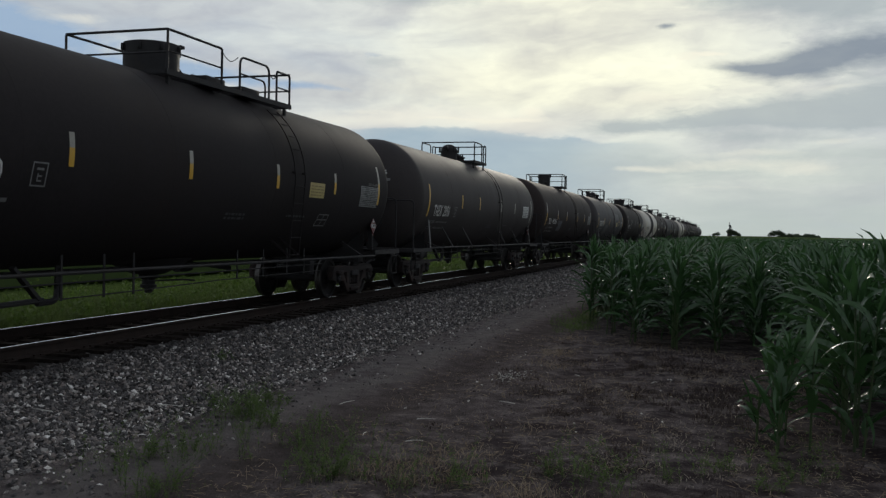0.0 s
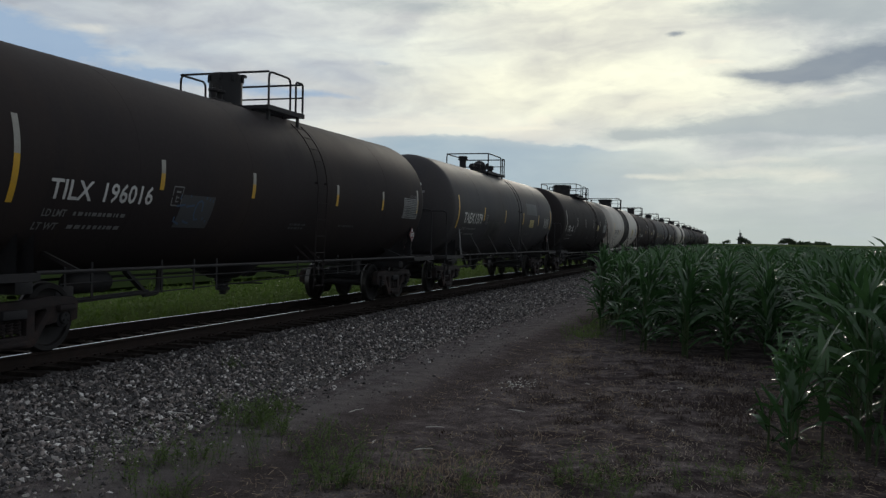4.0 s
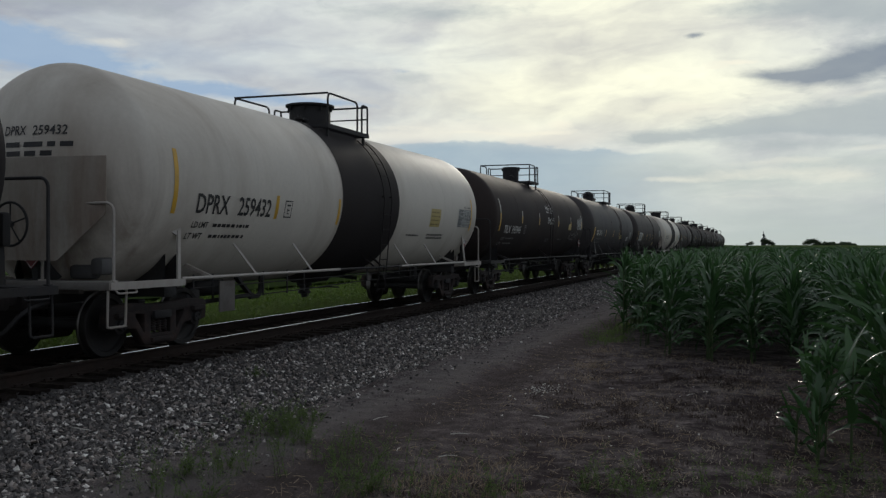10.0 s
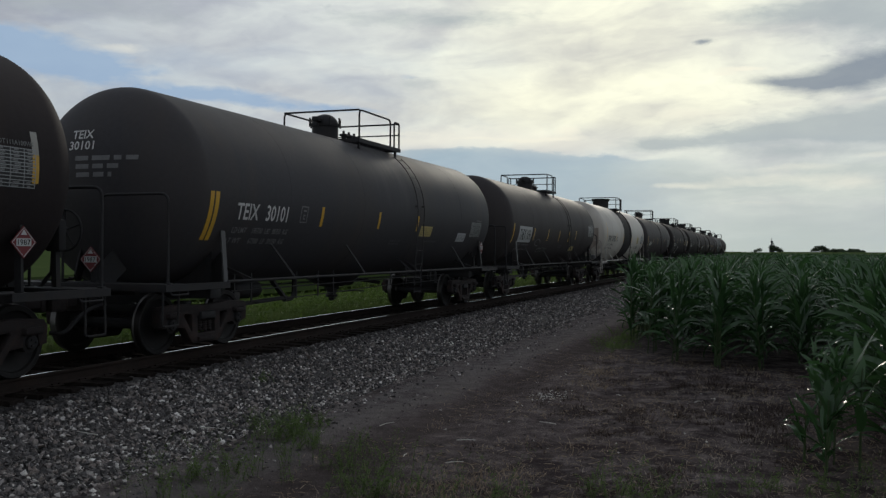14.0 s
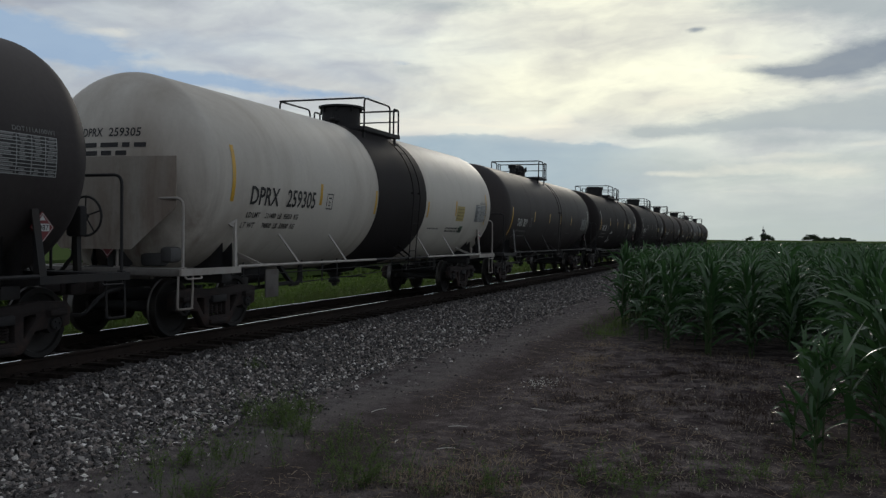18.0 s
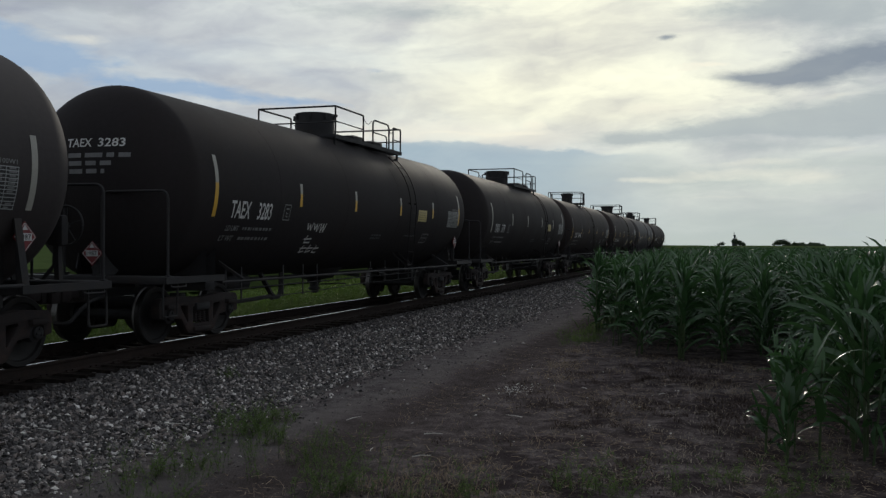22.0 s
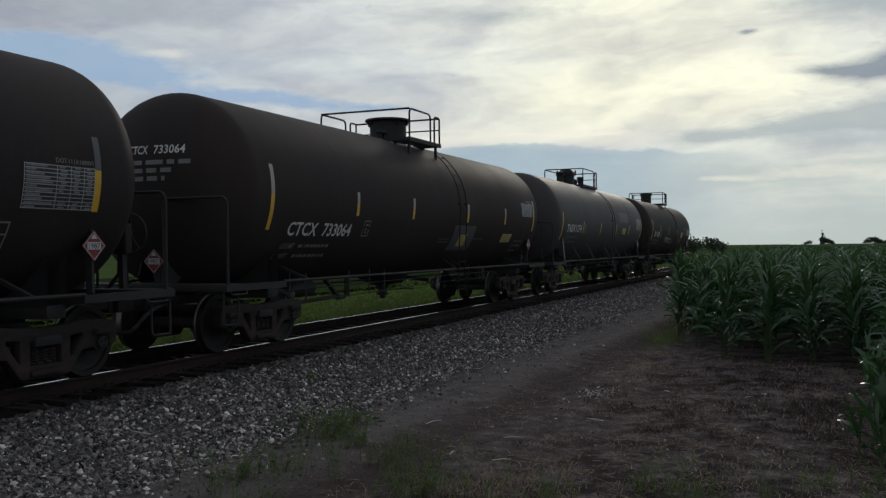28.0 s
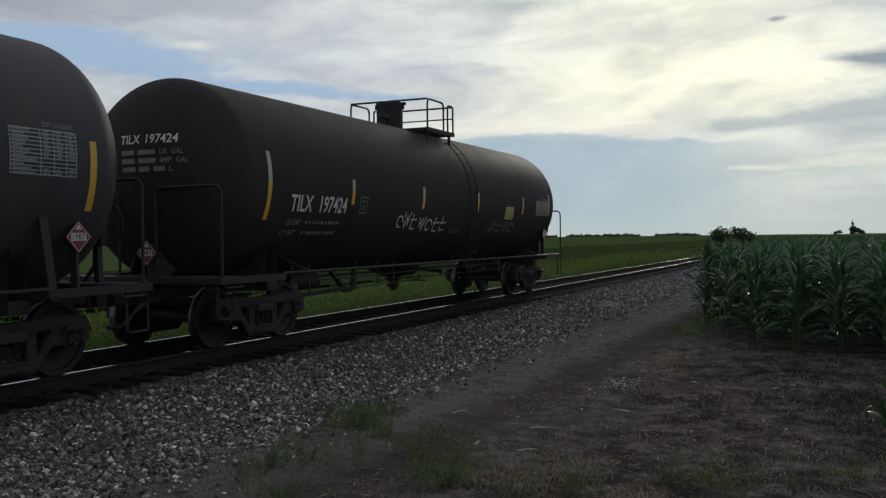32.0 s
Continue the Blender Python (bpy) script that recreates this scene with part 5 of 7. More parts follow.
    for u0, u1, v0, v1 in ((0, 0.26, 0, 0.02), (0, 0.26, 0.28, 0.30), (0, 0.02, 0, 0.30), (0.24, 0.26, 0, 0.30), (0.09, 0.17, 0.06, 0.08), (0.09, 0.11, 0.06, 0.16), (0.07, 0.19, 0.20, 0.23), (0.09, 0.17, 0.12, 0.14)):
        flank_patch(sq, y + u0, y + u1, z + v0, z + v1, 1, 0.007)
    part("test_mark", sq, LETTER_DARK if dark_words else LETTER_DIM, tank, "small framed mark", smooth=None)

    # reflective tape
    for k, (y, z0, z1, m) in enumerate(stripes):
        tapes = {"y": YELLOW, "p": PALE}
        if len(m) == 1:
            part("reflective_tape", flank_patch(bmesh.new(), y - 0.05, y + 0.05, z0, z1, 8, 0.005), tapes[m], tank)
        else:
            zm = z0 + (z1 - z0) * 0.55
            part("reflective_tape", flank_patch(bmesh.new(), y - 0.05, y + 0.05, z0, zm, 8, 0.005), tapes[m[1]], tank)
            part("reflective_tape", flank_patch(bmesh.new(), y - 0.05, y + 0.05, zm, z1, 8, 0.005), {"p": PALE, "d": LABEL_GREY}[m[0]], tank)

    # labels, data plates, patches
    for what, y0, y1, z0, z1 in signs:
        if what == "table":
            lab = part("data_table", flank_patch(bmesh.new(), y0, y1, z0, z1, 4, 0.005), PATCH_BLACK if not white else LABEL_WHITE, tank, "printed table of test data", smooth=60)
            rule = LABEL_GREY if white else RULE
            rows_n, line = 11, 0.011
            grid_bm = bmesh.new()
            for k in range(rows_n + 1):
                zz = z0 + (z1 - z0 - line) * k / rows_n
                flank_patch(grid_bm, y0, y1, zz, zz + line, 1, 0.008)
            for u in (0.0, 0.44, 0.64, 0.83, 0.988):
                flank_patch(grid_bm, y0 + (y1 - y0) * u, y0 + (y1 - y0) * u + line, z0, z1, 4, 0.0085)
            tagged(part("table_grid", grid_bm, rule, lab, smooth=None), kind="stuff")
            cells = bmesh.new()
            for k in range(rows_n):
                za = z0 + (z1 - z0) * (k + 0.28) / rows_n
                zb = za + (z1 - z0) * 0.46 / rows_n
                flank_patch(cells, y0 + 0.03, y0 + (y1 - y0) * rnd.uniform(0.16, 0.42), za, zb, 1, 0.008)
                if k not in (2, 3):
                    for u in (0.47, 0.67, 0.86):
                        flank_patch(cells, y0 + (y1 - y0) * (u + rnd.uniform(0.0, 0.03)), y0 + (y1 - y0) * (u + rnd.uniform(0.07, 0.12)), za, zb, 1, 0.008)
            tagged(part("table_writing", cells, LABEL_GREY if white else LETTER_DIM, lab, smooth=None), kind="stuff")
            word_parts("table_heading", "DOT 111A100W1", y0 + 0.45, y1 - 0.03, z1 + 0.03, z1 + 0.085, LETTER_DARK if white else LETTER_DIM, lab, kind="stuff")
        elif what == "sheet":
            lab = part("data_table", flank_patch(bmesh.new(), y0, y1, z0, z1, 4, 0.005), LABEL_WHITE, tank, "white printed data sheet", smooth=60)
            tagged(part("table_writing", flank_bars(bmesh.new(), y0 + 0.06, y1 - 0.06, z0 + 0.03, z1 - 0.03, 6, rnd, 0.008, 0.4), LABEL_GREY, lab, smooth=None), kind="stuff")
        elif what == "yellow":
            lab = part("warning_label", flank_patch(bmesh.new(), y0, y1, z0, z1, 4, 0.005), LABEL_YELLOW, tank, "weathered yellow warning label", smooth=60)
            tagged(part("label_writing", flank_bars(bmesh.new(), y0 + 0.06, y1 - 0.06, z0 + 0.03, z1 - 0.03, 4, rnd, 0.008, 0.34, fine=0.7), LABEL_INK, lab, smooth=None), kind="stuff")
        elif what == "green":
            lab = part("hazard_label", flank_patch(bmesh.new(), y0, y1, z0, z1, 3, 0.005), LABEL_GREEN, tank, "small green and black label", smooth=60)
            part("label_writing", flank_patch(bmesh.new(), y0 + 0.04, y1 - 0.04, z0 + 0.03, z0 + 0.09, 1, 0.008), LETTER_DARK, lab, smooth=None)
        elif what == "grey":
            part("paint_patch", flank_patch(bmesh.new(), y0, y1, z0, z1, 5, 0.004), PATCH_GREY, tank, "faded grey patch of paint", smooth=60)
        elif what == "black":
            part("paint_patch", flank_patch(bmesh.new(), y0, y1, z0, z1, 5, 0.004), PATCH_BLACK, tank, "fresh black patch of paint", smooth=60)
        elif what == "frame":
            fr = bmesh.new()
            t = 0.02
            for a, b, c, d in ((y0, y1, z0, z0 + t), (y0, y1, z1 - t, z1), (y0, y0 + t, z0, z1), (y1 - t, y1, z0, z1), ((y0 + y1) / 2, (y0 + y1) / 2 + t, z0, z1), (y0, y1, (z0 + z1) / 2, (z0 + z1) / 2 + t)):
                flank_patch(fr, a, b, c, d, 2, 0.007)
            part("stencil_frame", fr, LETTER_DIM, tank, "thin stencilled frame", smooth=None)
    for count, y0, y1, z0, z1, w, m in tags:
        part("graffiti", strokes(bmesh.new(), scrawl(rnd, count), y0, y1, z0, z1, w), m, tank, "loose pale scrawl drawn by hand", smooth=None)

    # hazard signs on brackets at the corners
    hold = bmesh.new()
    bar(hold, (1.38, 6.95 + tail, 1.1), (1.36, 6.95 + tail, 1.9), 0.10, 0.04, (0, 1, 0))
    part("sign_bracket", hold, IRON, car)
    diamond(car, pose(1.44, 6.95 + tail, 1.68))
    part("sign_bracket", bar(bmesh.new(), (0.22, -8.1, 1.1), (0.22, -8.1, 1.6), 0.04, 0.10), IRON, car)
    diamond(car, pose(0.22, -8.18, 1.45, 0, 0, -90))

    WHEELSETS.extend(running_gear(car))
    CARS.append((car, centre))
    return car


def tape_set(places, z, colour, first=0.5, last=0.45, top=0.0):
    """Reflective strips along a flank: a tall one at the front end, short ones after it."""
    out = []
    for k, y in enumerate(places):
        tall = first if k == 0 else (last if k == len(places) - 1 else 0.22)
        mid = z + (0.08 if k == len(places) - 1 else 0.0)
        out.append((y, mid - tall, mid + tall, colour))
    return out


LONG = {"walk": (-0.95, 3.25, 0.98), "top": [("housing", 0.00, 0.47, 4.72, 1.0)]}
LONG_TAPE = (-6.9, -3.88, -1.2, 1.65, 4.2, 6.85)


def long_car(centre, words, seed, extra=(), tags=(), radius=1.61):
    return tank_car(centre, DEEP_BLACK, "dull black tank car with a long railed walkway and round housing", "long", words, LONG, seed,
                    sill=0.97, low="b", ladder_y=2.42, stripes=tape_set(LONG_TAPE, 2.55, "py" if seed % 2 else "p"), word_end=-5.0,
                    signs=[("yellow", 3.0, 3.68, 2.22, 2.52), ("table", 5.75, 6.8, 2.12, 2.58), ("frame", 3.7, 4.2, 1.65, 1.9)] + list(extra), tags=tags, z_words=(2.05, 2.34), radius=radius)


def round_top(y, r, top=4.72, lid=1.0):
    return [("housing", y, r, top, lid), ("valves", y - r - 0.42, 0.2, 2, 0.22)]


def dome_top(y, r, top=4.68):
    return [("dome", y, r, top), ("valves", y + r + 0.35, 0.15, 3, 0.28), ("pipe", y + r + 0.5, -0.35, 0.08, 4.5)]


E_TAPE = (-7.0, -4.1, -1.25, 1.6, 4.4, 7.05)
T_TAPE = (-7.0, -4.17, -1.55, 1.9, 4.45, 7.0)
B_TAPE = (-7.1, -3.9, -1.45, 0.7, 2.9, 6.9)

# the cars in the order in which they come past
long_car(-121.35, "TAEX  3280", 1)
tank_car(-103.75, GREY_BLACK, "faded black tank car with sloping struts and a domed manway", "short", "TAEX 2856", {"walk": (-0.23, 1.31, 0.98), "top": dome_top(-0.10, 0.30)}, 12, struts=(-4.2, -2.0, 2.7, 4.9), ladder_y=1.22, stripes=[(-6.9, 2.0, 2.9, "y"), (-3.6, 2.3, 2.72, "y"), (-1.48, 2.32, 2.74, "y"), (1.56, 2.32, 2.74, "p"), (3.76, 2.32, 2.7, "p"), (6.95, 2.0, 2.9, "p")], signs=[("sheet", 5.4, 6.4, 2.18, 2.64)], word_end=-4.87, z_words=(2.03, 2.34), radius=1.575)
tank_car(-86.25, BLACK, "black tank car with short railing and worn tape", "short", "TILX  196016", {"walk": (-0.06, 1.35, 0.98), "top": round_top(0.00, 0.32)}, 13, stripes=tape_set(T_TAPE, 2.46, "py", 0.52, 0.3), ladder_y=1.02, sill=1.10, signs=[("table", 6.0, 7.05, 2.1, 2.6), ("grey", -3.6, -2.7, 1.7, 2.2)], tags=[(4, -3.7, -2.7, 1.75, 2.25, 0.03, material("blue_spray", (0.05, 0.09, 0.16), 0.6, vary=0.2))], word_end=-4.34, z_words=(2.02, 2.27), radius=1.565, head_z=3.06, head_rows=("---- ----- US GALS", "---- ----- IMP GAL", "---- ------ L"))
tank_car(-68.65, SLATE, "dusty slate grey tank car with jacket bands and square railing", "vent", "TAEX 1379", {"walk": (-1.02, 1.35, 0.8), "top": [("pipe", -1.60, 0, 0.12, 4.6), ("valves", -0.55, 0.1, 3, 0.25), ("dome", 0.62, 0.26, 4.62), ("pipe", 1.08, 0.3, 0.10, 4.46), ("housing", 0.10, 0.22, 4.46, 1.05)]}, 14, struts=(-4.2, -2.0, 0.8, 2.7), ladder_y=0.82, stripes=tape_set(E_TAPE, 2.42, "y", 0.5, 0.42), signs=[("grey", 2.2, 4.1, 2.6, 3.05), ("yellow", 2.8, 3.55, 2.1, 2.4), ("table", 5.7, 6.6, 2.12, 2.52), ("black", -3.5, -1.9, 1.6, 2.2), ("black", -6.5, -4.2, 2.05, 2.47)], word_end=-4.33, z_words=(2.10, 2.42), radius=1.57)
long_car(-50.85, "TAEX  3161", 6)
tank_car(-33.45, WHITE, "white tank car with a black band and white end rails", "short", "DPRX  259432", {"walk": (-1.07, 0.91, 1.11), "top": round_top(0.25, 0.46, 4.72, 1.18)}, 15, white=True, band=(-1.5, 1.5), struts=(-4.3, -2.3, 2.6, 4.6), ladder_y=0.67, stripes=[(-6.95, 2.05, 2.98, "y"), (-4.05, 2.05, 2.45, "y"), (-1.62, 2.0, 2.5, "y"), (6.95, 2.0, 2.9, "y")], signs=[("yellow", 3.66, 4.4, 2.06, 2.52), ("table", 5.8, 6.9, 2.1, 2.58)], dark_words=True, word_end=-4.25, z_words=(2.08, 2.37), shields=True, tail=0.2, radius=1.665)
tank_car(-15.95, BLACK, "black tank car with white scrawl and a grey data sheet", "short", "TILX  195946", {"walk": (-0.94, 0.45, 1), "top": round_top(-0.05, 0.32)}, 16, stripes=tape_set((-7.0, -4.17, -1.55, 1.9, 4.45, 7.0), 2.58, "py", 0.52, 0.3), ladder_y=0.32, signs=[("table", 5.95, 7.0, 2.3, 2.75), ("yellow", 4.0, 4.55, 2.25, 2.5)], tags=[(5, -0.3, 0.95, 2.85, 3.2, 0.03, LETTER), (4, -0.15, 1.0, 2.4, 2.75, 0.03, LETTER), (5, 4.5, 6.4, 1.8, 2.2, 0.03, LETTER_DIM)], word_end=-4.24, z_words=(2.0, 2.25), tail=0.12, radius=1.565, head_z=3.02, head_rows=("---- ----- US GALS", "---- ----- IMP GAL", "---- ------ L"))
tank_car(1.65, SLATE, "slate grey tank car with domed manway and struts", "short", "TEIX  30101", {"walk": (-0.56, 1.73, 0.95), "top": dome_top(-0.37, 0.30, 4.70)}, 17, struts=(-4.2, -1.2, 5.4), ladder_y=1.47, stripes=[(-7.12, 1.75, 2.5, "y"), (-6.98, 1.75, 2.5, "y"), (-3.47, 2.05, 2.42, "y"), (-0.8, 2.07, 2.43, "y"), (1.49, 2.07, 2.43, "y")], signs=[("yellow", 1.75, 2.55, 1.95, 2.2), ("sheet", 4.6, 5.3, 1.85, 2.08), ("table", 5.6, 6.5, 2.0, 2.4)], word_end=-4.78, z_words=(2.10, 2.36), weights=(("LD LMT", "195700 LBS  88750 KG"), ("LT WT", "67300 LB  30550 KG")), radius=1.59, straight=7.18)
tank_car(19.15, GREY_BLACK, "faded black tank car with letters on a white ground", "short", "TAEX 1696", {"walk": (-0.12, 1.38, 0.98), "top": dome_top(0.05, 0.31, 4.68)}, 18, struts=(-4.2, -1.6, 2.7, 4.2), ladder_y=1.32, stripes=tape_set((-7.26, -4.43, -2.25, -0.29, 1.55, 2.96), 2.2, "y", 0.32, 0.2), signs=[("yellow", 2.5, 3.3, 1.6, 1.8), ("table", 5.9, 7.03, 2.28, 2.75)], tags=[(5, -3.2, -1.6, 1.55, 1.8, 0.025, LETTER_DIM), (1, -4.0, -3.0, 1.75, 2.1, 0.03, LETTER_DIM)], boxed=True, word_end=-4.95, z_words=(2.0, 2.35), radius=1.585)
tank_car(36.75, WHITE, "white tank car with a brown-black band and streaks", "short", "DPRX  259305", {"walk": (-0.74, 1.29, 1.08), "top": round_top(0.30, 0.46, 4.72, 1.18)}, 19, white=True, band=(-1.2, 1.8), struts=(-4.3, -2.3, 2.6, 4.6), ladder_y=0.97, stripes=[(-6.95, 2.15, 3.05, "y"), (-3.9, 2.2, 2.6, "y"), (-1.3, 2.1, 2.6, "y"), (2.0, 2.1, 2.5, "y"), (4.2, 2.2, 2.6, "y"), (6.95, 2.0, 2.9, "y")], signs=[("yellow", 4.3, 4.95, 2.06, 2.47), ("green", 4.82, 5.12, 1.74, 1.92), ("table", 5.9, 7.0, 2.08, 2.56)], dark_words=True, word_end=-4.12, z_words=(2.13, 2.43), shields=True, weights=(("LD LMT", "211400 LB  95850 KG"), ("LT WT", "74800 LB  33930 KG")), tail=0.2, radius=1.65)
tank_car(54.35, GREY_BLACK, "faded black tank car with streaked flank and square railing", "vent", "TAEX 2839", {"walk": (-1.05, 0.27, 1), "top": [("pipe", -1.44, 0, 0.12, 4.58), ("dome", -0.45, 0.27, 4.64), ("valves", -1.05, 0.2, 2, 0.25)]}, 20, struts=(-4.0, -1.0), ladder_y=0.22, stripes=[(-7.15, 1.7, 2.65, "y"), (-3.97, 2.2, 2.58, "y"), (-1.44, 2.2, 2.58, "y"), (0.68, 2.2, 2.58, "y"), (2.9, 2.2, 2.58, "y"), (6.95, 2.0, 2.9, "p")], signs=[("table", 5.5, 6.7, 2.0, 2.5)], word_end=-5.02, z_words=(2.03, 2.29), radius=1.59)
long_car(72.05, "TAEX  3283", 3, tags=[(3, -3.4, -2.5, 1.85, 2.05, 0.028, LETTER), (1, -3.3, -2.9, 1.62, 1.78, 0.028, LETTER), (3, -3.2, -2.3, 1.42, 1.6, 0.028, LETTER)])
long_car(89.65, "TAEX  3179", 4, radius=1.64)
tank_car(107.15, BLACK, "black tank car with yellow tape and a grey data sheet", "short", "TILX  196044", {"walk": (-1.18, 0.08, 0.98), "top": round_top(-0.35, 0.32)}, 21, stripes=tape_set((-7.3, -4.35, -1.75, 1.55, 4.3, 6.9), 2.46, "dy", 0.55, 0.45), ladder_y=-0.13, signs=[("table", 5.8, 6.85, 2.1, 2.6), ("frame", 5.0, 5.7, 1.65, 1.95)], tags=[(3, 3.6, 4.6, 1.7, 2.0, 0.03, LETTER_DIM)], word_end=-4.4, z_words=(2.0, 2.26), tail=0.12, radius=1.565)
tank_car(124.75, BLACK, "brownish black tank car with wide round housing", "short", "CTCX  733064", {"walk": (-0.82, 0.89, 1.13), "top": round_top(0.40, 0.44, 4.70, 1.25)}, 22, stripes=tape_set((-7.0, -4.12, -1.6, 1.62, 4.45, 7.05), 2.45, "py", 0.52, 0.45), ladder_y=1.12, signs=[("table", 5.9, 6.9, 2.5, 2.88), ("yellow", 4.5, 5.3, 1.75, 1.98), ("frame", 5.7, 6.5, 1.5, 1.8), ("grey", 0.9, 2.3, 1.55, 2.15), ("yellow", 1.35, 1.85, 1.65, 1.95)], word_end=-4.24, z_words=(1.85, 2.07), tail=0.18, radius=1.59)
tank_car(142.25, SLATE, "dusty slate grey tank car with patches and square railing", "vent", "TAEX 1374", {"walk": (-0.98, 1.42, 0.79), "top": [("pipe", -1.50, 0, 0.12, 4.6), ("dome", -0.60, 0.33, 4.80), ("valves", -0.05, 0.2, 2, 0.25), ("pipe", 0.55, 0.3, 0.10, 4.52)]}, 23, struts=(-4.2, -2.0, 0.8, 2.7, 4.4), ladder_y=0.82, stripes=tape_set((-7.0, -4.08, -1.25, 1.67, 4.4, 7.05), 2.3, "y", 0.46, 0.4), signs=[("grey", 2.3, 4.2, 2.63, 3.05), ("yellow", 2.95, 3.65, 2.12, 2.38), ("table", 5.9, 6.8, 2.35, 2.85), ("black", -6.5, -4.0, 1.75, 2.05)], word_end=-4.38, z_words=(2.12, 2.38), tail=0.25, radius=1.59, straight=7.22, head_z=3.18, head_rows=("-- --- -------", "- 25112 IMP GAL", "- 30156 US GAL"))
tank_car(160.05, BLACK, "clean black tank car with white scrawls, last of the train", "short", "TILX  197424", {"walk": (-0.12, 1.29, 0.98), "top": round_top(-0.06, 0.30)}, 24, stripes=tape_set((-7.0, -4.47, -1.58, 1.41, 4.6, 7.0), 2.45, "py", 0.52, 0.3), ladder_y=0.97, signs=[("table", 5.85, 6.9, 2.22, 2.62), ("yellow", 3.3, 3.9, 2.08, 2.40)], tags=[(3, -2.6, -1.7, 1.8, 2.15, 0.03, LETTER), (4, -1.6, -0.2, 1.75, 2.1, 0.03, LETTER), (4, 2.5, 4.2, 1.75, 2.05, 0.03, LETTER_DIM)], word_end=-4.66, z_words=(2.08, 2.34), radius=1.575, head_z=3.06, head_rows=("---- ----- US GAL", "---- ----- IMP GAL", "---- --- --- L"))


# ------------------------------------------------------------------ timbers under the rails


def build_timbers():
    meshes = []
    rnd = random.Random(5)
    for k in range(5):
        bm = bmesh.new()
        bmesh.ops.create_cube(bm, size=1, matrix=Matrix.Diagonal((2.62, 0.225, 0.16, 1)))
        bmesh.ops.subdivide_edges(bm, edges=[e for e in bm.edges if abs(e.verts[0].co.x - e.verts[1].co.x) > 1], cuts=5)
        for v in bm.verts:
            v.co += Vector((rnd.uniform(-0.025, 0.025), rnd.uniform(-0.012, 0.012), rnd.uniform(-0.008, 0.004)))
        me = mesh_of(bm, "timber")
        me.materials.append(TIE_WOOD)
        meshes.append(me)
    y = 1.0
    for k in range(300):
        shared("timber", meshes[k % 5], bed, pose(rnd.uniform(-0.05, 0.05), y, -0.253 + rnd.uniform(-0.008, 0.008), 0, 0, rnd.uniform(-1.5, 1.5)))
        y += 0.49 + rnd.uniform(-0.02, 0.02)
    # plates under the rails with their spikes
    bm = bmesh.new()
    box(bm, (0, 0, -0.168), (0.30, 0.19, 0.012))
    for sx in (-0.10, 0.10):
        for sy in (-0.06, 0.06):
            box(bm, (sx, sy, -0.156), (0.03, 0.025, 0.03))
    plate = mesh_of(bm, "plate")
    plate.materials.append(RAIL_SIDE)
    for k in range(90):
        for rail in rails:
            x = GAUGE / 2 if rail is rails[1] else -GAUGE / 2
            shared("tie_plate", plate, rail, pose(x, 1.0 + 0.49 * k, 0))


build_timbers()

# ------------------------------------------------------------------ maize


def leaf_strip(length, width, az, lift0, droop, segs, twist=0.0, wave=0.0, bend=1.25):
    """Points and faces of one arching leaf that starts at the origin."""
    pts, faces = [], []
    u, z = 0.0, 0.0
    ca, sa = math.cos(az), math.sin(az)
    for i in range(segs + 1):
        s = i / segs
        w = width * (0.45 + 0.55 * math.sin(min(1.0, s * 2.2) * math.pi / 2)) * (1 - s ** 2.4)
        ang = lift0 - droop * s ** bend
        side = wave * math.sin(s * 9)
        tilt = twist * s
        cx, cy = ca * u, sa * u
        nx, ny = -sa, ca
        for k, v in ((-1, 0.25), (0, 0.0), (1, 0.25)):
            hw = k * w / 2
            pts.append((cx + nx * (hw * math.cos(tilt) + side), cy + ny * (hw * math.cos(tilt) + side), z + abs(k) * w * 0.16 + hw * math.sin(tilt)))
        u += length / segs * math.cos(ang)
        z += length / segs * math.sin(ang)
        if i:
            a, b = (i - 1) * 3, i * 3
            faces += [(a, a + 1, b + 1, b), (a + 1, a + 2, b + 2, b + 1)]
    return np.array(pts), faces


def maize_leaves(rnd, height, segs):
    """Leaf after leaf up the stalk: (height on the stalk, points, faces)."""
    out = []
    az = rnd.uniform(0, 6.28)
    count = rnd.randrange(8, 12)
    for k in range(count):
        s = k / (count - 1)
        az += math.pi + rnd.uniform(-1.1, 1.1)
        z = height * (0.12 + 0.72 * s) + rnd.uniform(-0.05, 0.05)
        length = (0.52 + 0.42 * math.sin(math.pi * (0.2 + 0.65 * s))) * rnd.uniform(0.75, 1.2)
        lift0 = radians(48 + 26 * s + rnd.uniform(-22, 14))
        droop = radians(rnd.uniform(50, 175) * (1 - 0.25 * s))
        pts, faces = leaf_strip(length, rnd.uniform(0.075, 0.135), az, lift0, droop, segs, rnd.uniform(-1.7, 1.7), rnd.uniform(0, 0.03), rnd.uniform(1.0, 2.6))
        out.append((z, pts, faces))
    for k in range(4):
        pts, faces = leaf_strip(rnd.uniform(0.3, 0.62), rnd.uniform(0.045, 0.075), rnd.uniform(0, 6.28), radians(84), radians(rnd.uniform(10, 50)), segs)
        out.append((height * 0.86, pts, faces))
    return out


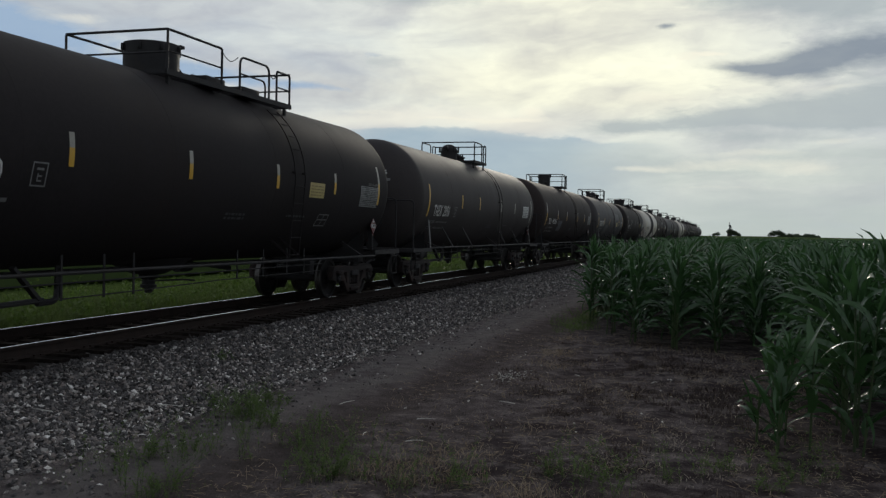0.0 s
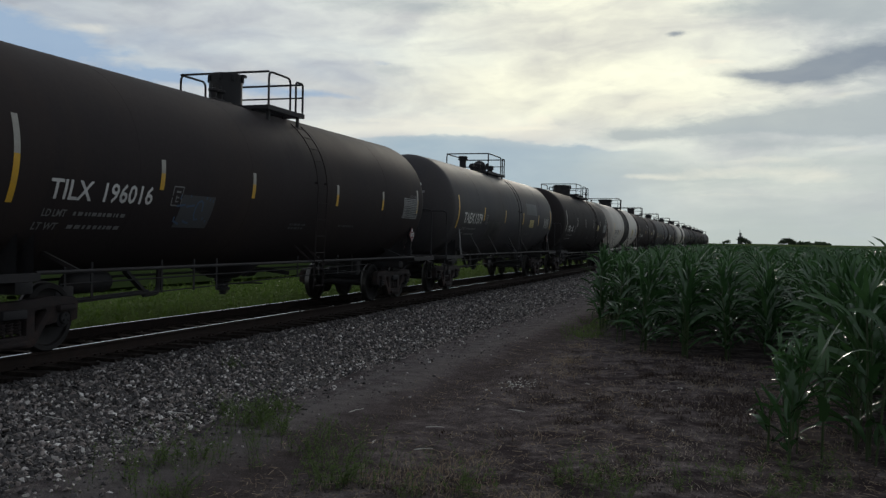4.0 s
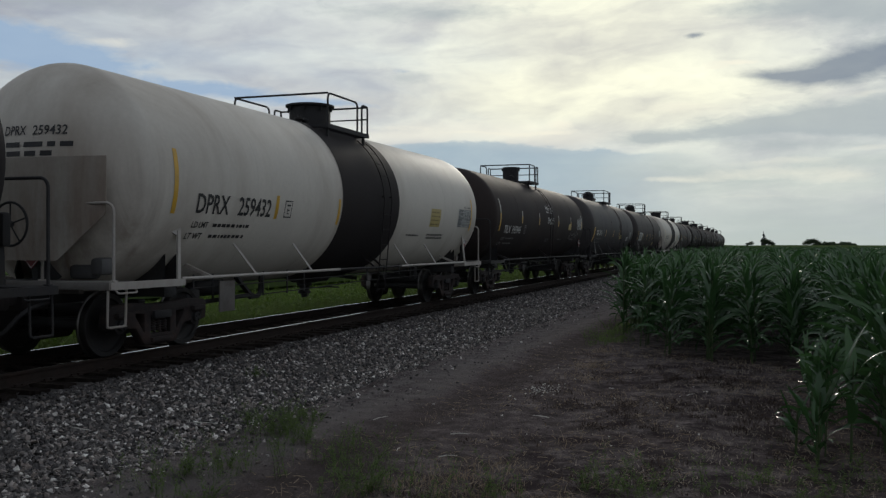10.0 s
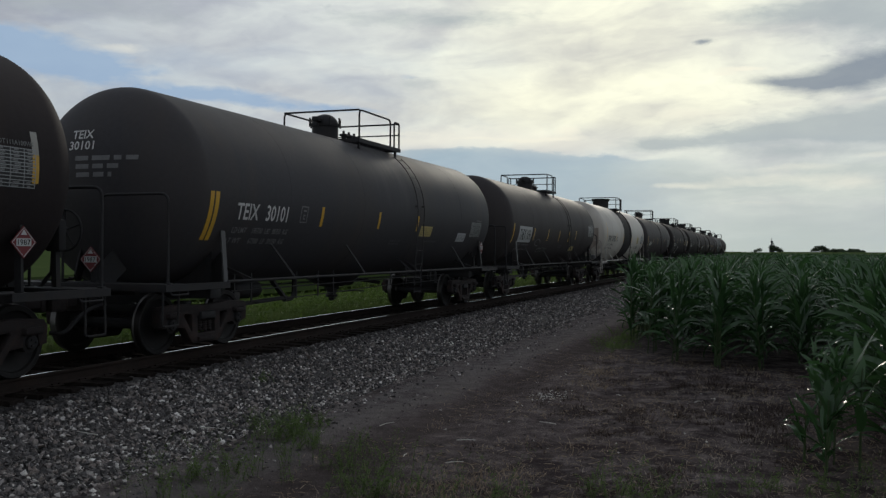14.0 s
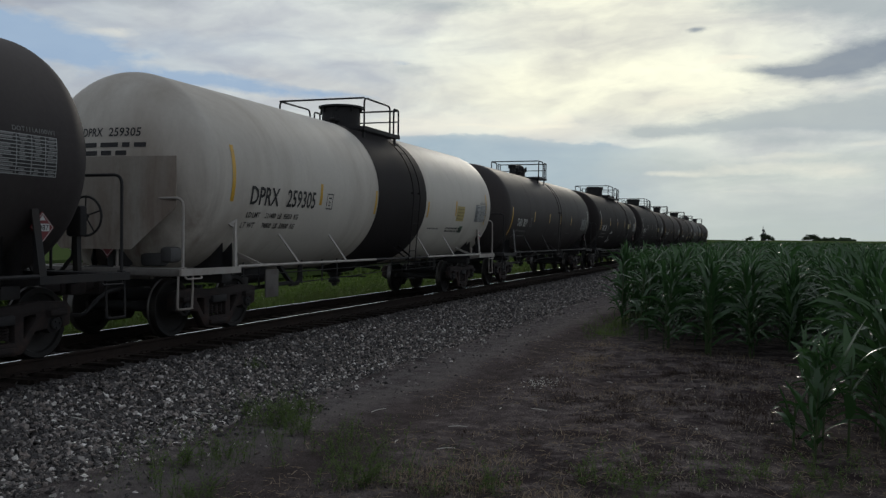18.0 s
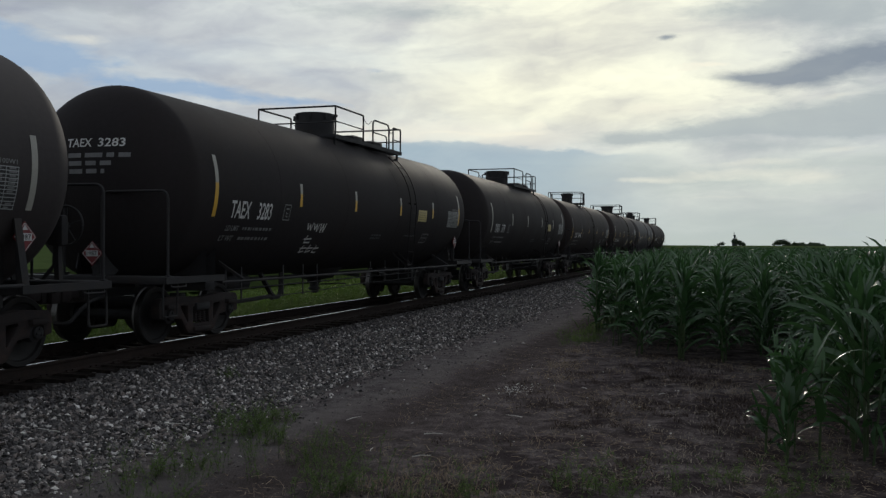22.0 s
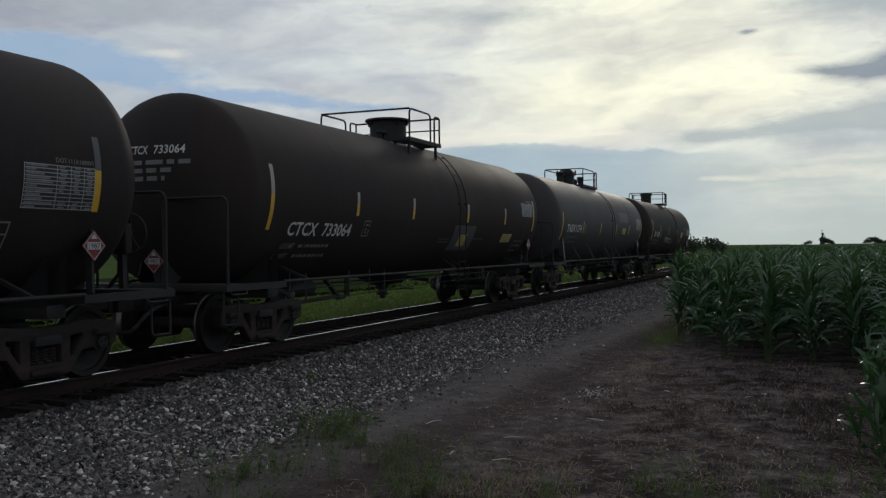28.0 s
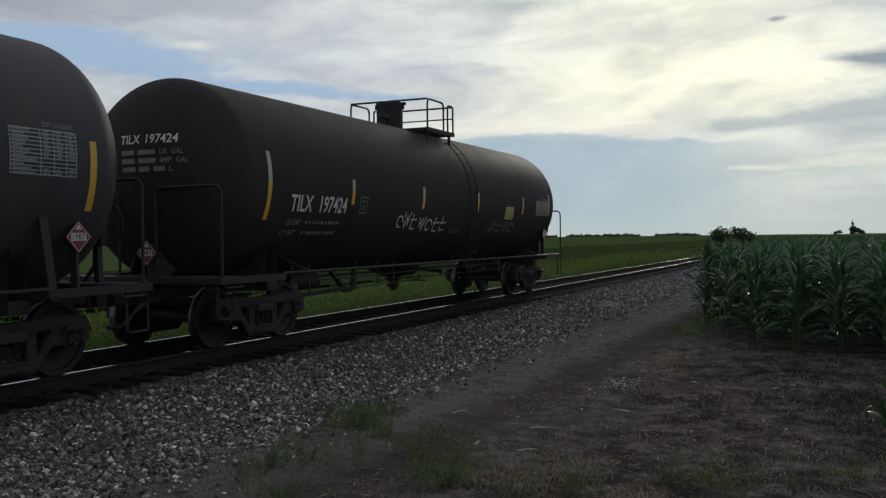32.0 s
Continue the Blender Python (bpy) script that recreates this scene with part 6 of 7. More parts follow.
def maize_variant(seed):
    """One plant as a thing: stalk and each leaf."""
    rnd = random.Random(seed)
    h = rnd.uniform(1.72, 1.98)
    plant = new("maize_plant")
    tagged(plant, "tall green maize plant with long arching leaves", "corn plant", "maize at the edge of the field")
    part("stalk", tube(bmesh.new(), [(0, 0, -0.05), (0.01, 0, h * 0.4), (0, 0.01, h * 0.8), (0.01, 0.0, h * 0.95)], [0.016, 0.014, 0.010, 0.005], 6), STALK, plant)
    for z, pts, faces in maize_leaves(rnd, h, 7):
        ob = raw("leaf", pts, faces, CORN, True)
        ob.parent = plant
        ob.location = (0, 0, z)
    return plant


def maize_start(x):
    """Where a row of the field begins."""
    if x < 10.05:
        return 18.0 + max(0.0, 7.7 - x) * 3.4
    return 9.9 if x < 13 else 8.6


def maize_size(x, y):
    """Plants at the field's nearest corner are stunted."""
    return max(0.5, min(1.05, 0.52 + (x - 10.0) * 0.55)) if 10.05 < x < 13 and y < 15 else 1.0


def far_enough(x, y):
    return x < 11.2 + 0.17 * y


def build_maize():
    rnd = random.Random(11)
    variants = [maize_variant(100 + k) for k in range(7)]
    spots_near, spots = [], []
    row = 6.35
    k = 0
    while row < 30:
        y0 = maize_start(row) + rnd.uniform(-0.35, 0.35)
        y = y0
        while y < 112:
            if far_enough(row, y) and not (10.05 < row < 10.7 and 11.3 < y < 17.8):
                x = row + rnd.uniform(-0.09, 0.09)
                front = y - y0 < 0.75 or (row < 6.8 and y < 31) or (10.05 < row < 13 and y < 11.6)
                (spots_near if front and len(spots_near) < 120 else spots).append((x, y))
            y += (0.20 if y < 34 else 0.30 if y < 60 else 0.55) * rnd.uniform(0.75, 1.25)
        row += 0.76
    used = set()
    for x, y in spots_near:
        k = rnd.randrange(7)
        m = pose(x, y, ground_height(x, y), rnd.uniform(-7, 7), rnd.uniform(-7, 7), rnd.uniform(0, 360)) @ Matrix.Scale(maize_size(x, y) * rnd.uniform(0.82, 0.98), 4)
        if k not in used:
            used.add(k)
            variants[k].matrix_basis = pose(x, y, ground_height(x, y), 0, 0, rnd.uniform(0, 360))
        else:
            copy_thing(variants[k], m)
    for k in range(7):
        if k not in used:
            variants[k].matrix_basis = pose(7.0 + k * 0.3, 19.0, GROUND_Z)
    # the rest of the field, joined
    pool = []
    for seed in range(9):
        r = random.Random(300 + seed)
        for segs in (5, 3):
            h = r.uniform(1.70, 2.0)
            vs, fs, base = [], [], 0
            for z, pts, faces in maize_leaves(r, h, segs):
                vs.append(pts + (0, 0, z))
                fs.append(np.array(faces) + base)
                base += len(pts)
            pool.append((segs, np.concatenate(vs), np.concatenate(fs)))
    fine = [p for p in pool if p[0] == 5]
    rough = [p for p in pool if p[0] == 3]
    vs, fs, base = [], [], 0
    for x, y in spots:
        _, p, f = rnd.choice(fine if y < 30 else rough)
        a = rnd.uniform(0, 6.28)
        s = rnd.uniform(0.84, 0.98) * maize_size(x, y)
        ca, sa = math.cos(a) * s, math.sin(a) * s
        q = np.stack([p[:, 0] * ca - p[:, 1] * sa + x, p[:, 0] * sa + p[:, 1] * ca + y, p[:, 2] * s + ground_height(x, y)], 1)
        vs.append(q)
        fs.append(f + base)
        base += len(p)
    ob = raw("maize_field", np.concatenate(vs), np.concatenate(fs), CORN, True)
    tagged(ob, "dense green maize field standing head high", "corn field", kind="stuff")


build_maize()


def corner_plant(x, y, height, leaves, seed):
    """A stunted plant whose few broad leaves stand up; a leaf is (turn, lift, droop, length, width, start)."""
    rnd = random.Random(seed)
    plant = new("maize_plant")
    tagged(plant, "stunted maize plant with broad upright leaves and ragged tips", "corn plant", "maize at the edge of the field")
    part("stalk", tube(bmesh.new(), [(0, 0, -0.05), (0.01, 0.01, height * 0.5), (0.02, 0, height)], [0.015, 0.012, 0.006], 6), STALK, plant)
    for turn, lift0, droop, length, width, start in leaves:
        pts, faces = leaf_strip(length, width * 1.4, radians(turn), radians(lift0), radians(droop), 9, rnd.uniform(-0.7, 0.7), 0.012, 2.2)
        ob = raw("leaf", pts, faces, CORN, True)
        ob.parent = plant
        ob.location = (0, 0, start)
    plant.matrix_basis = pose(x, y, ground_height(x, y), 0, 0, 0)


corner_plant(10.12, 9.80, 0.75, [(165, 62, 10, 0.62, 0.085, 0.28), (80, 78, 15, 0.6, 0.10, 0.42), (15, 66, 8, 1.15, 0.13, 0.46), (190, 35, 95, 0.5, 0.09, 0.25), (340, 50, 110, 0.6, 0.08, 0.5), (210, 70, 40, 0.45, 0.07, 0.6), (120, 20, 60, 0.35, 0.07, 0.12)], 511)
corner_plant(9.93, 10.3, 0.55, [(170, 75, 12, 0.55, 0.075, 0.18), (230, 55, 100, 0.45, 0.08, 0.25), (20, 70, 30, 0.5, 0.07, 0.3), (130, 40, 90, 0.4, 0.07, 0.2)], 512)
corner_plant(10.45, 10.1, 1.05, [(175, 58, 60, 0.75, 0.09, 0.55), (10, 62, 50, 0.7, 0.10, 0.6), (95, 75, 20, 0.7, 0.10, 0.75), (200, 48, 110, 0.7, 0.08, 0.8), (350, 55, 105, 0.65, 0.08, 0.85), (270, 60, 120, 0.6, 0.09, 0.4)], 513)


def canopy(name, x_of, ys, top, label):
    """The closed top of a crop far off, as one rough sheet with sides."""
    rows = []
    for y in ys:
        lo, hi = x_of(y)
        n = 40
        rows.append([(lo + (hi - lo) * (i / n) ** 1.6, y) for i in range(n + 1)])
    verts, faces = [], []
    nx = len(rows[0])
    for r in rows:
        for i, (x, y) in enumerate(r):
            verts.append((x, y, (top + 0.16 * bumps(x, y, 0.8, 2.0) + 0.10 * bumps(x, y, 2.7, 5.0)) if i else GROUND_Z - 0.2))
    for j in range(len(rows) - 1):
        for i in range(nx - 1):
            faces.append((j * nx + i, j * nx + i + 1, (j + 1) * nx + i + 1, (j + 1) * nx + i))
    ob = raw(name, verts, faces, CANOPY, False)
    return tagged(ob, label, "crop field", kind="stuff")


canopy("far_maize", lambda y: (6.3, 40 + y * 0.8), spread(60, 3600, (120, 1.0), (260, 5), (600, 25), (3600, 300)), 1.05, "flat top of the maize field running to the horizon")
canopy("far_crop", lambda y: (-15 - y * 0.02, -60 - y * 1.2), spread(-20, 3600, (40, 4), (160, 1.6), (400, 10), (3600, 200)), 0.55, "green crop across the track running to the horizon")

# ------------------------------------------------------------------ grass, weeds and litter


def blades(name, spots, mat, rnd, height, width, count, label, category, lean=0.5, reach=0.08):
    """Many tufts of narrow blades in one object."""
    vs, fs, base = [], [], 0
    for x, y, z, size in spots:
        for _ in range(count):
            az = rnd.uniform(0, 6.28)
            h = height * size * rnd.uniform(0.5, 1.15)
            ln = rnd.uniform(0.1, lean) * h
            bx, by = x + rnd.gauss(0, reach), y + rnd.gauss(0, reach)
            ca, sa = math.cos(az), math.sin(az)
            w = width * rnd.uniform(0.6, 1.2)
            for s, ww in ((0, 1.0), (0.55, 0.8), (1.0, 0.08)):
                cx, cy, cz = bx + ca * ln * s * s, by + sa * ln * s * s, z + h * s * (1 - 0.2 * s)
                vs += [(cx - sa * w * ww, cy + ca * w * ww, cz), (cx + sa * w * ww, cy - ca * w * ww, cz)]
            fs += [(base, base + 1, base + 3, base + 2), (base + 2, base + 3, base + 5, base + 4)]
            base += 6
    ob = raw(name, vs, fs, mat)
    return tagged(ob, label, category, kind="stuff")


def build_grass():
    rnd = random.Random(21)
    spots = []
    for _ in range(11000):
        y = 6 + 95 * rnd.random() ** 1.5
        x = -3.6 - abs(rnd.gauss(0, 3.4))
        spots.append((x, y, ground_height(x, y) - 0.02, rnd.uniform(0.5, 1.3) * (0.8 + 0.5 * bumps(x, y, 0.4, 1.0))))
    blades("verge_grass", spots, GRASS, rnd, 0.52, 0.010, 8, "lush green grass along the far side of the track", "grass", 0.8, 0.16)
    # broad-leaved weeds that stand up out of the grass in clumps
    vs, fs, base = [], [], 0
    for _ in range(2600):
        y = 7 + 75 * rnd.random() ** 1.4
        x = -3.5 - abs(rnd.gauss(0, 2.6))
        lush = bumps(x, y, 0.55, 51.0) + 0.5 * bumps(x, y, 1.7, 52.0)
        if lush < -0.12:
            continue
        h = (0.35 + 0.75 * rnd.random()) * (0.75 + 0.7 * max(0.0, lush))
        z = ground_height(x, y) - 0.02
        lean_x, lean_y = rnd.gauss(0, 0.10), rnd.gauss(0, 0.10)
        for k in range(rnd.randrange(11, 17)):
            u = 0.15 + 0.85 * rnd.random()
            pts, faces = leaf_strip(rnd.uniform(0.10, 0.24) * (1.25 - 0.6 * u), rnd.uniform(0.03, 0.07), rnd.uniform(0, 6.28), radians(rnd.uniform(5, 65)), radians(rnd.uniform(20, 110)), 2, rnd.uniform(-0.6, 0.6))
            vs.append(pts + (x + lean_x * u, y + lean_y * u, z + h * u))
            fs.append(np.array(faces) + base)
            base += len(pts)
    tagged(raw("verge_weeds", np.concatenate(vs), np.concatenate(fs), VERGE), "rank leafy weeds standing in clumps beyond the track", "weeds", kind="stuff")
    spots = []
    for _ in range(3200):
        y = 50 + 190 * rnd.random()
        x = -3.7 - 11 * rnd.random() ** 1.6
        spots.append((x, y, ground_height(x, y) - 0.02, rnd.uniform(0.5, 1.3) * (0.9 + 0.6 * bumps(x, y, 0.15, 4.0))))
    blades("tall_grass", spots, GRASS, rnd, 0.95, 0.035, 7, "taller rough grass beside the track further off", "grass", 0.6, 0.35)
    # bands of low growth at the edge of the path and in front of the maize
    spots = []
    for _ in range(240):
        y = rnd.uniform(20.5, 42)
        x = 6.2 + 0.3 * rnd.random() + rnd.gauss(0, 0.2)
        spots.append((x, y, ground_height(x, y), rnd.uniform(0.4, 1.0)))
    blades("edge_grass", spots, WEED, rnd, 0.22, 0.005, 14, "low green growth along the edge of the field", "grass", 0.9, 0.10)
    spots = []
    for _ in range(230):
        y = 6.2 + abs(rnd.gauss(0, 1.6))
        x = rnd.uniform(3.6, 10.5)
        if bumps(x, y, 0.9, 6.0) > -0.05:
            spots.append((x, y, ground_height(x, y), rnd.uniform(0.3, 1.0)))
    blades("thin_grass", spots, WEED, rnd, 0.08, 0.0022, 7, "thin green grass on the bare dirt", "grass", 1.2, 0.16)
    spots = []
    for _ in range(240):
        y = 6.0 + 13 * rnd.random() ** 1.4
        x = rnd.uniform(5.6, 11.0)
        if bumps(x, y, 0.7, 16.0) > 0.0:
            spots.append((x, y, ground_height(x, y), rnd.uniform(0.3, 1.0)))
    for _ in range(260):
        y = rnd.uniform(11.5, 18.4)
        x = rnd.uniform(6.6, 11.0)
        if bumps(x, y, 0.8, 16.0) > 0.02:
            spots.append((x, y, ground_height(x, y), rnd.uniform(0.3, 1.0)))
    for cx, cy in ((6.84, 8.24), (6.72, 7.65), (7.3, 7.7), (7.9, 7.5), (7.1, 8.6), (8.2, 7.3), (6.9, 14.6), (6.6, 16.5), (6.5, 18.5)):
        for _ in range(14):
            x, y = cx + rnd.gauss(0, 0.16), cy + rnd.gauss(0, 0.16)
            spots.append((x, y, ground_height(x, y), rnd.uniform(0.5, 1.3)))
    blades("dry_grass", spots, DRY, rnd, 0.12, 0.003, 10, "dead reddish and straw-coloured grass", "dry grass", 2.2, 0.14)


build_grass()


def build_dead_weeds():
    """Low reddish-brown dead growth on the bare ground before the maize."""
    rnd = random.Random(27)
    spots = []
    for _ in range(2200):
        y = 6.0 + 12.6 * rnd.random()
        x = rnd.uniform(6.4, 11.0)
        if bumps(x, y, 0.75, 40.0) + 0.9 * bumps(x, y, 2.6, 44.0) > 0.32:
            spots.append((x, y, ground_height(x, y), rnd.uniform(0.3, 1.0)))
    blades("dead_weeds", spots, DEAD, rnd, 0.085, 0.006, 18, "withered reddish-brown weeds on bare soil", "dead weeds", 2.6, 0.11)


build_dead_weeds()


def build_clumps():
    """Dark withered tussocks standing before the maize, and pale crushed straw among them."""
    rnd = random.Random(29)
    spots, straw = [], []
    for _ in range(210):
        x, y = rnd.gauss(8.8, 1.0), rnd.uniform(11.0, 17.4)
        if bumps(x, y, 1.1, 61.0) < -0.05:
            continue
        spots.append((x, y, ground_height(x, y), rnd.uniform(0.4, 1.2)))
    for _ in range(420):
        x, y = rnd.gauss(9.3, 0.8), 8.2 + 9.5 * rnd.random()
        straw.append((x, y, ground_height(x, y), rnd.uniform(0.3, 1.0)))
    blades("withered_tussocks", spots, DEAD, rnd, 0.12, 0.005, 15, "dark withered tussocks on the bare soil before the maize", "dead weeds", 2.6, 0.06)
    blades("crushed_straw", straw, PALE_STRAW, rnd, 0.05, 0.004, 9, "pale crushed straw lying on dark soil", "straw", 3.0, 0.09)


build_clumps()


def weed(seed, size):
    """A bushy weed: thin branching stems set with small narrow leaves."""
    rnd = random.Random(seed)
    plant = new("weed")
    tagged(plant, "feathery green weed growing on bare dirt", "weed", "weeds by the track")
    vs, fs, base = [], [], 0
    for k in range(9):
        az, ln = rnd.uniform(0, 6.28), rnd.uniform(0.1, 0.7) * size
        bx, by = rnd.gauss(0, 0.3 * size), rnd.gauss(0, 0.3 * size)
        h = size * rnd.uniform(0.35, 1.0)

        def along(s):
            return (bx + math.cos(az) * ln * s * s, by + math.sin(az) * ln * s * s, h * s)

        part("stem", tube(bmesh.new(), [along(s) for s in (0, 0.5, 1.0)], [0.0022, 0.0016, 0.0008], 3), STALK, plant, smooth=60)
        for j in range(34):
            s = rnd.uniform(0.08, 1.0)
            pts, faces = leaf_strip(rnd.uniform(0.025, 0.075) * (1.25 - 0.7 * s), rnd.uniform(0.007, 0.013), rnd.uniform(0, 6.28), radians(rnd.uniform(-10, 50)), radians(rnd.uniform(10, 70)), 2)
            vs.append(pts + np.array(along(s)))
            fs.append(np.array(faces) + base)
            base += len(pts)
    ob = raw("foliage", np.concatenate(vs), np.concatenate(fs), WEED)
    ob.parent = plant
    return plant


def build_weeds():
    rnd = random.Random(31)
    kinds = [weed(400 + k, s) for k, s in enumerate((0.34, 0.42, 0.28, 0.48, 0.24))]
    clumps = [(4.06, 9.75, 5), (4.28, 9.35, 5), (4.7, 8.75, 4), (5.45, 8.35, 4), (5.25, 8.6, 2), (6.34, 7.5, 6), (4.6, 7.6, 6), (4.85, 6.45, 4), (7.6, 7.6, 3), (8.45, 7.9, 3), (9.3, 8.2, 2), (9.85, 9.1, 2), (10.2, 8.9, 3), (2.35, 12.6, 1), (5.9, 24.0, 2), (5.7, 21.5, 2), (6.0, 19.5, 2), (5.6, 27.0, 1)]
    spots = [(x + rnd.gauss(0, 0.24), y + rnd.gauss(0, 0.24)) for x, y, n in clumps for _ in range(n)]
    done = set()
    for x, y in spots:
        k = rnd.randrange(5)
        m = pose(x, y, ground_height(x, y) if x > 3.6 else bed_height(x) - 0.01, 0, 0, rnd.uniform(0, 360))
        if k in done:
            copy_thing(kinds[k], m)
        else:
            done.add(k)
            kinds[k].matrix_basis = m


build_weeds()


def build_litter():
    rnd = random.Random(41)
    # straw and stalk scraps
    vs, fs, base = [], [], 0
    for _ in range(6500):
        y = 5.5 + 17 * rnd.random() ** 1.5
        x = 4.9 + 6.2 * rnd.random() ** 0.8
        if bumps(x, y, 0.6, 12.0) < -0.12:
            continue
        az, ln, w = rnd.uniform(0, 6.28), rnd.uniform(0.02, 0.13), rnd.uniform(0.0018, 0.0045)
        z = ground_height(x, y) + 0.006
        ca, sa = math.cos(az) * ln, math.sin(az) * ln
        nx, ny = -math.sin(az) * w, math.cos(az) * w
        up = rnd.uniform(0, 0.025)
        vs += [(x - nx, y - ny, z), (x + nx, y + ny, z), (x + ca + nx, y + sa + ny, z + up), (x + ca - nx, y + sa - ny, z + up), (x + ca / 2, y + sa / 2, z + up / 2 + w * 1.5)]
        fs += [(base, base + 1, base + 4), (base + 1, base + 2, base + 4), (base + 2, base + 3, base + 4), (base + 3, base, base + 4)]
        base += 5
    tagged(raw("straw_litter", vs, fs, DRY), "dry straw and stalk scraps strewn on the dirt", "straw", kind="stuff")
    # pale chips by the path
    bm = bmesh.new()
    for _ in range(110):
        if rnd.random() < 0.65:
            x, y = 6.45 + rnd.gauss(0, 0.15), 13.5 + rnd.gauss(0, 0.22)
        else:
            x, y = rnd.uniform(5.5, 9.0), rnd.uniform(9.5, 16.5)
        s = rnd.uniform(0.010, 0.034)
        box(bm, (x, y, ground_height(x, y) + 0.006), (s, s * rnd.uniform(0.3, 1), 0.008), 0.0, Euler((rnd.uniform(-0.4, 0.4), rnd.uniform(-0.4, 0.4), rnd.uniform(0, 3))).to_matrix())
    tagged(part("pale_chips", bm, PAPER, None, smooth=None), "small pale chips scattered on the dirt path", "debris", kind="stuff")
    for x, y, az, ln in ((6.28, 9.95, 20, 0.22), (5.0, 10.6, 75, 0.3), (7.4, 14.0, 140, 0.12), (3.3, 9.2, 10, 0.35), (3.75, 15.3, 5, 0.3), (6.9, 11.4, 160, 0.25), (8.6, 13.7, 60, 0.16), (6.5, 8.9, 35, 0.2), (2.6, 7.9, 170, 0.4), (5.9, 9.0, 100, 0.15)):
        z = (ground_height(x, y) if x > 3.6 else bed_height(x) + 0.04) + 0.012
        bm = tube(bmesh.new(), [(-ln / 2, 0, 0), (0, ln * 0.04, 0.006), (ln / 2, 0, 0)], [0.006, 0.005, 0.003], 6)
        st = part("stick", bm, PAPER)
        st.matrix_basis = pose(x, y, z, 0, 0, az)
        tagged(st, "pale bare stick lying on the ground", "stick", "sticks on the ground")


build_litter()

# ------------------------------------------------------------------ far away


def tree(x, y, height, spread_r, seed, label):
    """Trunk with limbs and a crown of many leaf clumps."""
    rnd = random.Random(seed)
    top = new("tree")
    tagged(top, label, "tree")
    top.location = (x, y, GROUND_Z - 0.2)
    trunk = bmesh.new()
    tube(trunk, [(0, 0, 0), (0.05, 0, height * 0.3), (0, 0.05, height * 0.62)], [height * 0.03, height * 0.022, height * 0.01], 7)
    tips = []
    for k in range(7):
        az = k * 0.9 + rnd.uniform(-0.3, 0.3)
        tip = (math.cos(az) * spread_r * 0.6, math.sin(az) * spread_r * 0.6, height * rnd.uniform(0.45, 0.85))
        tube(trunk, [(0, 0, height * rnd.uniform(0.2, 0.45)), tuple(c * 0.55 for c in tip[:2]) + (tip[2] * 0.8,), tip], [height * 0.012, height * 0.008, height * 0.003], 5)
        tips.append(tip)
    part("trunk", trunk, BARK, top)
    vs, fs, base = [], [], 0
    for _ in range(900):
        cx, cy, cz = rnd.choice(tips + [(0, 0, height * 0.8), (0, 0, height * 0.55)])
        p = np.array((cx, cy, cz)) + np.array([rnd.gauss(0, spread_r * 0.24), rnd.gauss(0, spread_r * 0.24), rnd.gauss(0, height * 0.085)])
        p[2] = min(max(p[2], height * 0.12), height)
        s = height * rnd.uniform(0.03, 0.06)
        m = np.array(Euler((rnd.uniform(0, 6), rnd.uniform(0, 6), rnd.uniform(0, 6))).to_matrix())
        q = np.array([(-s, -s * 0.5, 0), (s, -s * 0.5, 0), (s * 0.6, s * 0.6, s * 0.3), (-s * 0.6, s * 0.6, -s * 0.2)]) @ m.T + p
        vs.append(q)
        fs.append((base, base + 1, base + 2, base + 3))
        base += 4
    ob = raw("crown", np.concatenate(vs), fs, TREE_LEAF)
    ob.parent = top
    return top


def polar(azimuth, dist):
    """A place so many degrees to the left of the track's line, as seen from the camera."""
    a = radians(azimuth)
    return EYE[0] - dist * math.sin(a), dist * math.cos(a)


tree(*polar(7.2, 150), 3.7, 1.7, 61, "rounded dark green shrub beside the field")
tree(*polar(5.9, 152), 3.6, 1.9, 62, "low dark green shrub beside the field")
for k, (azm, h) in enumerate(((0.62, 6), (0.78, 4.5), (-0.22, 9.0), (-0.42, 7.5), (-0.62, 5), (-2.5, 7), (-2.75, 9), (-3.05, 8), (-3.6, 6))):
    tree(*polar(azm, 1000), h, h * 0.55, 70 + k, "dark broad tree by a far farmstead")


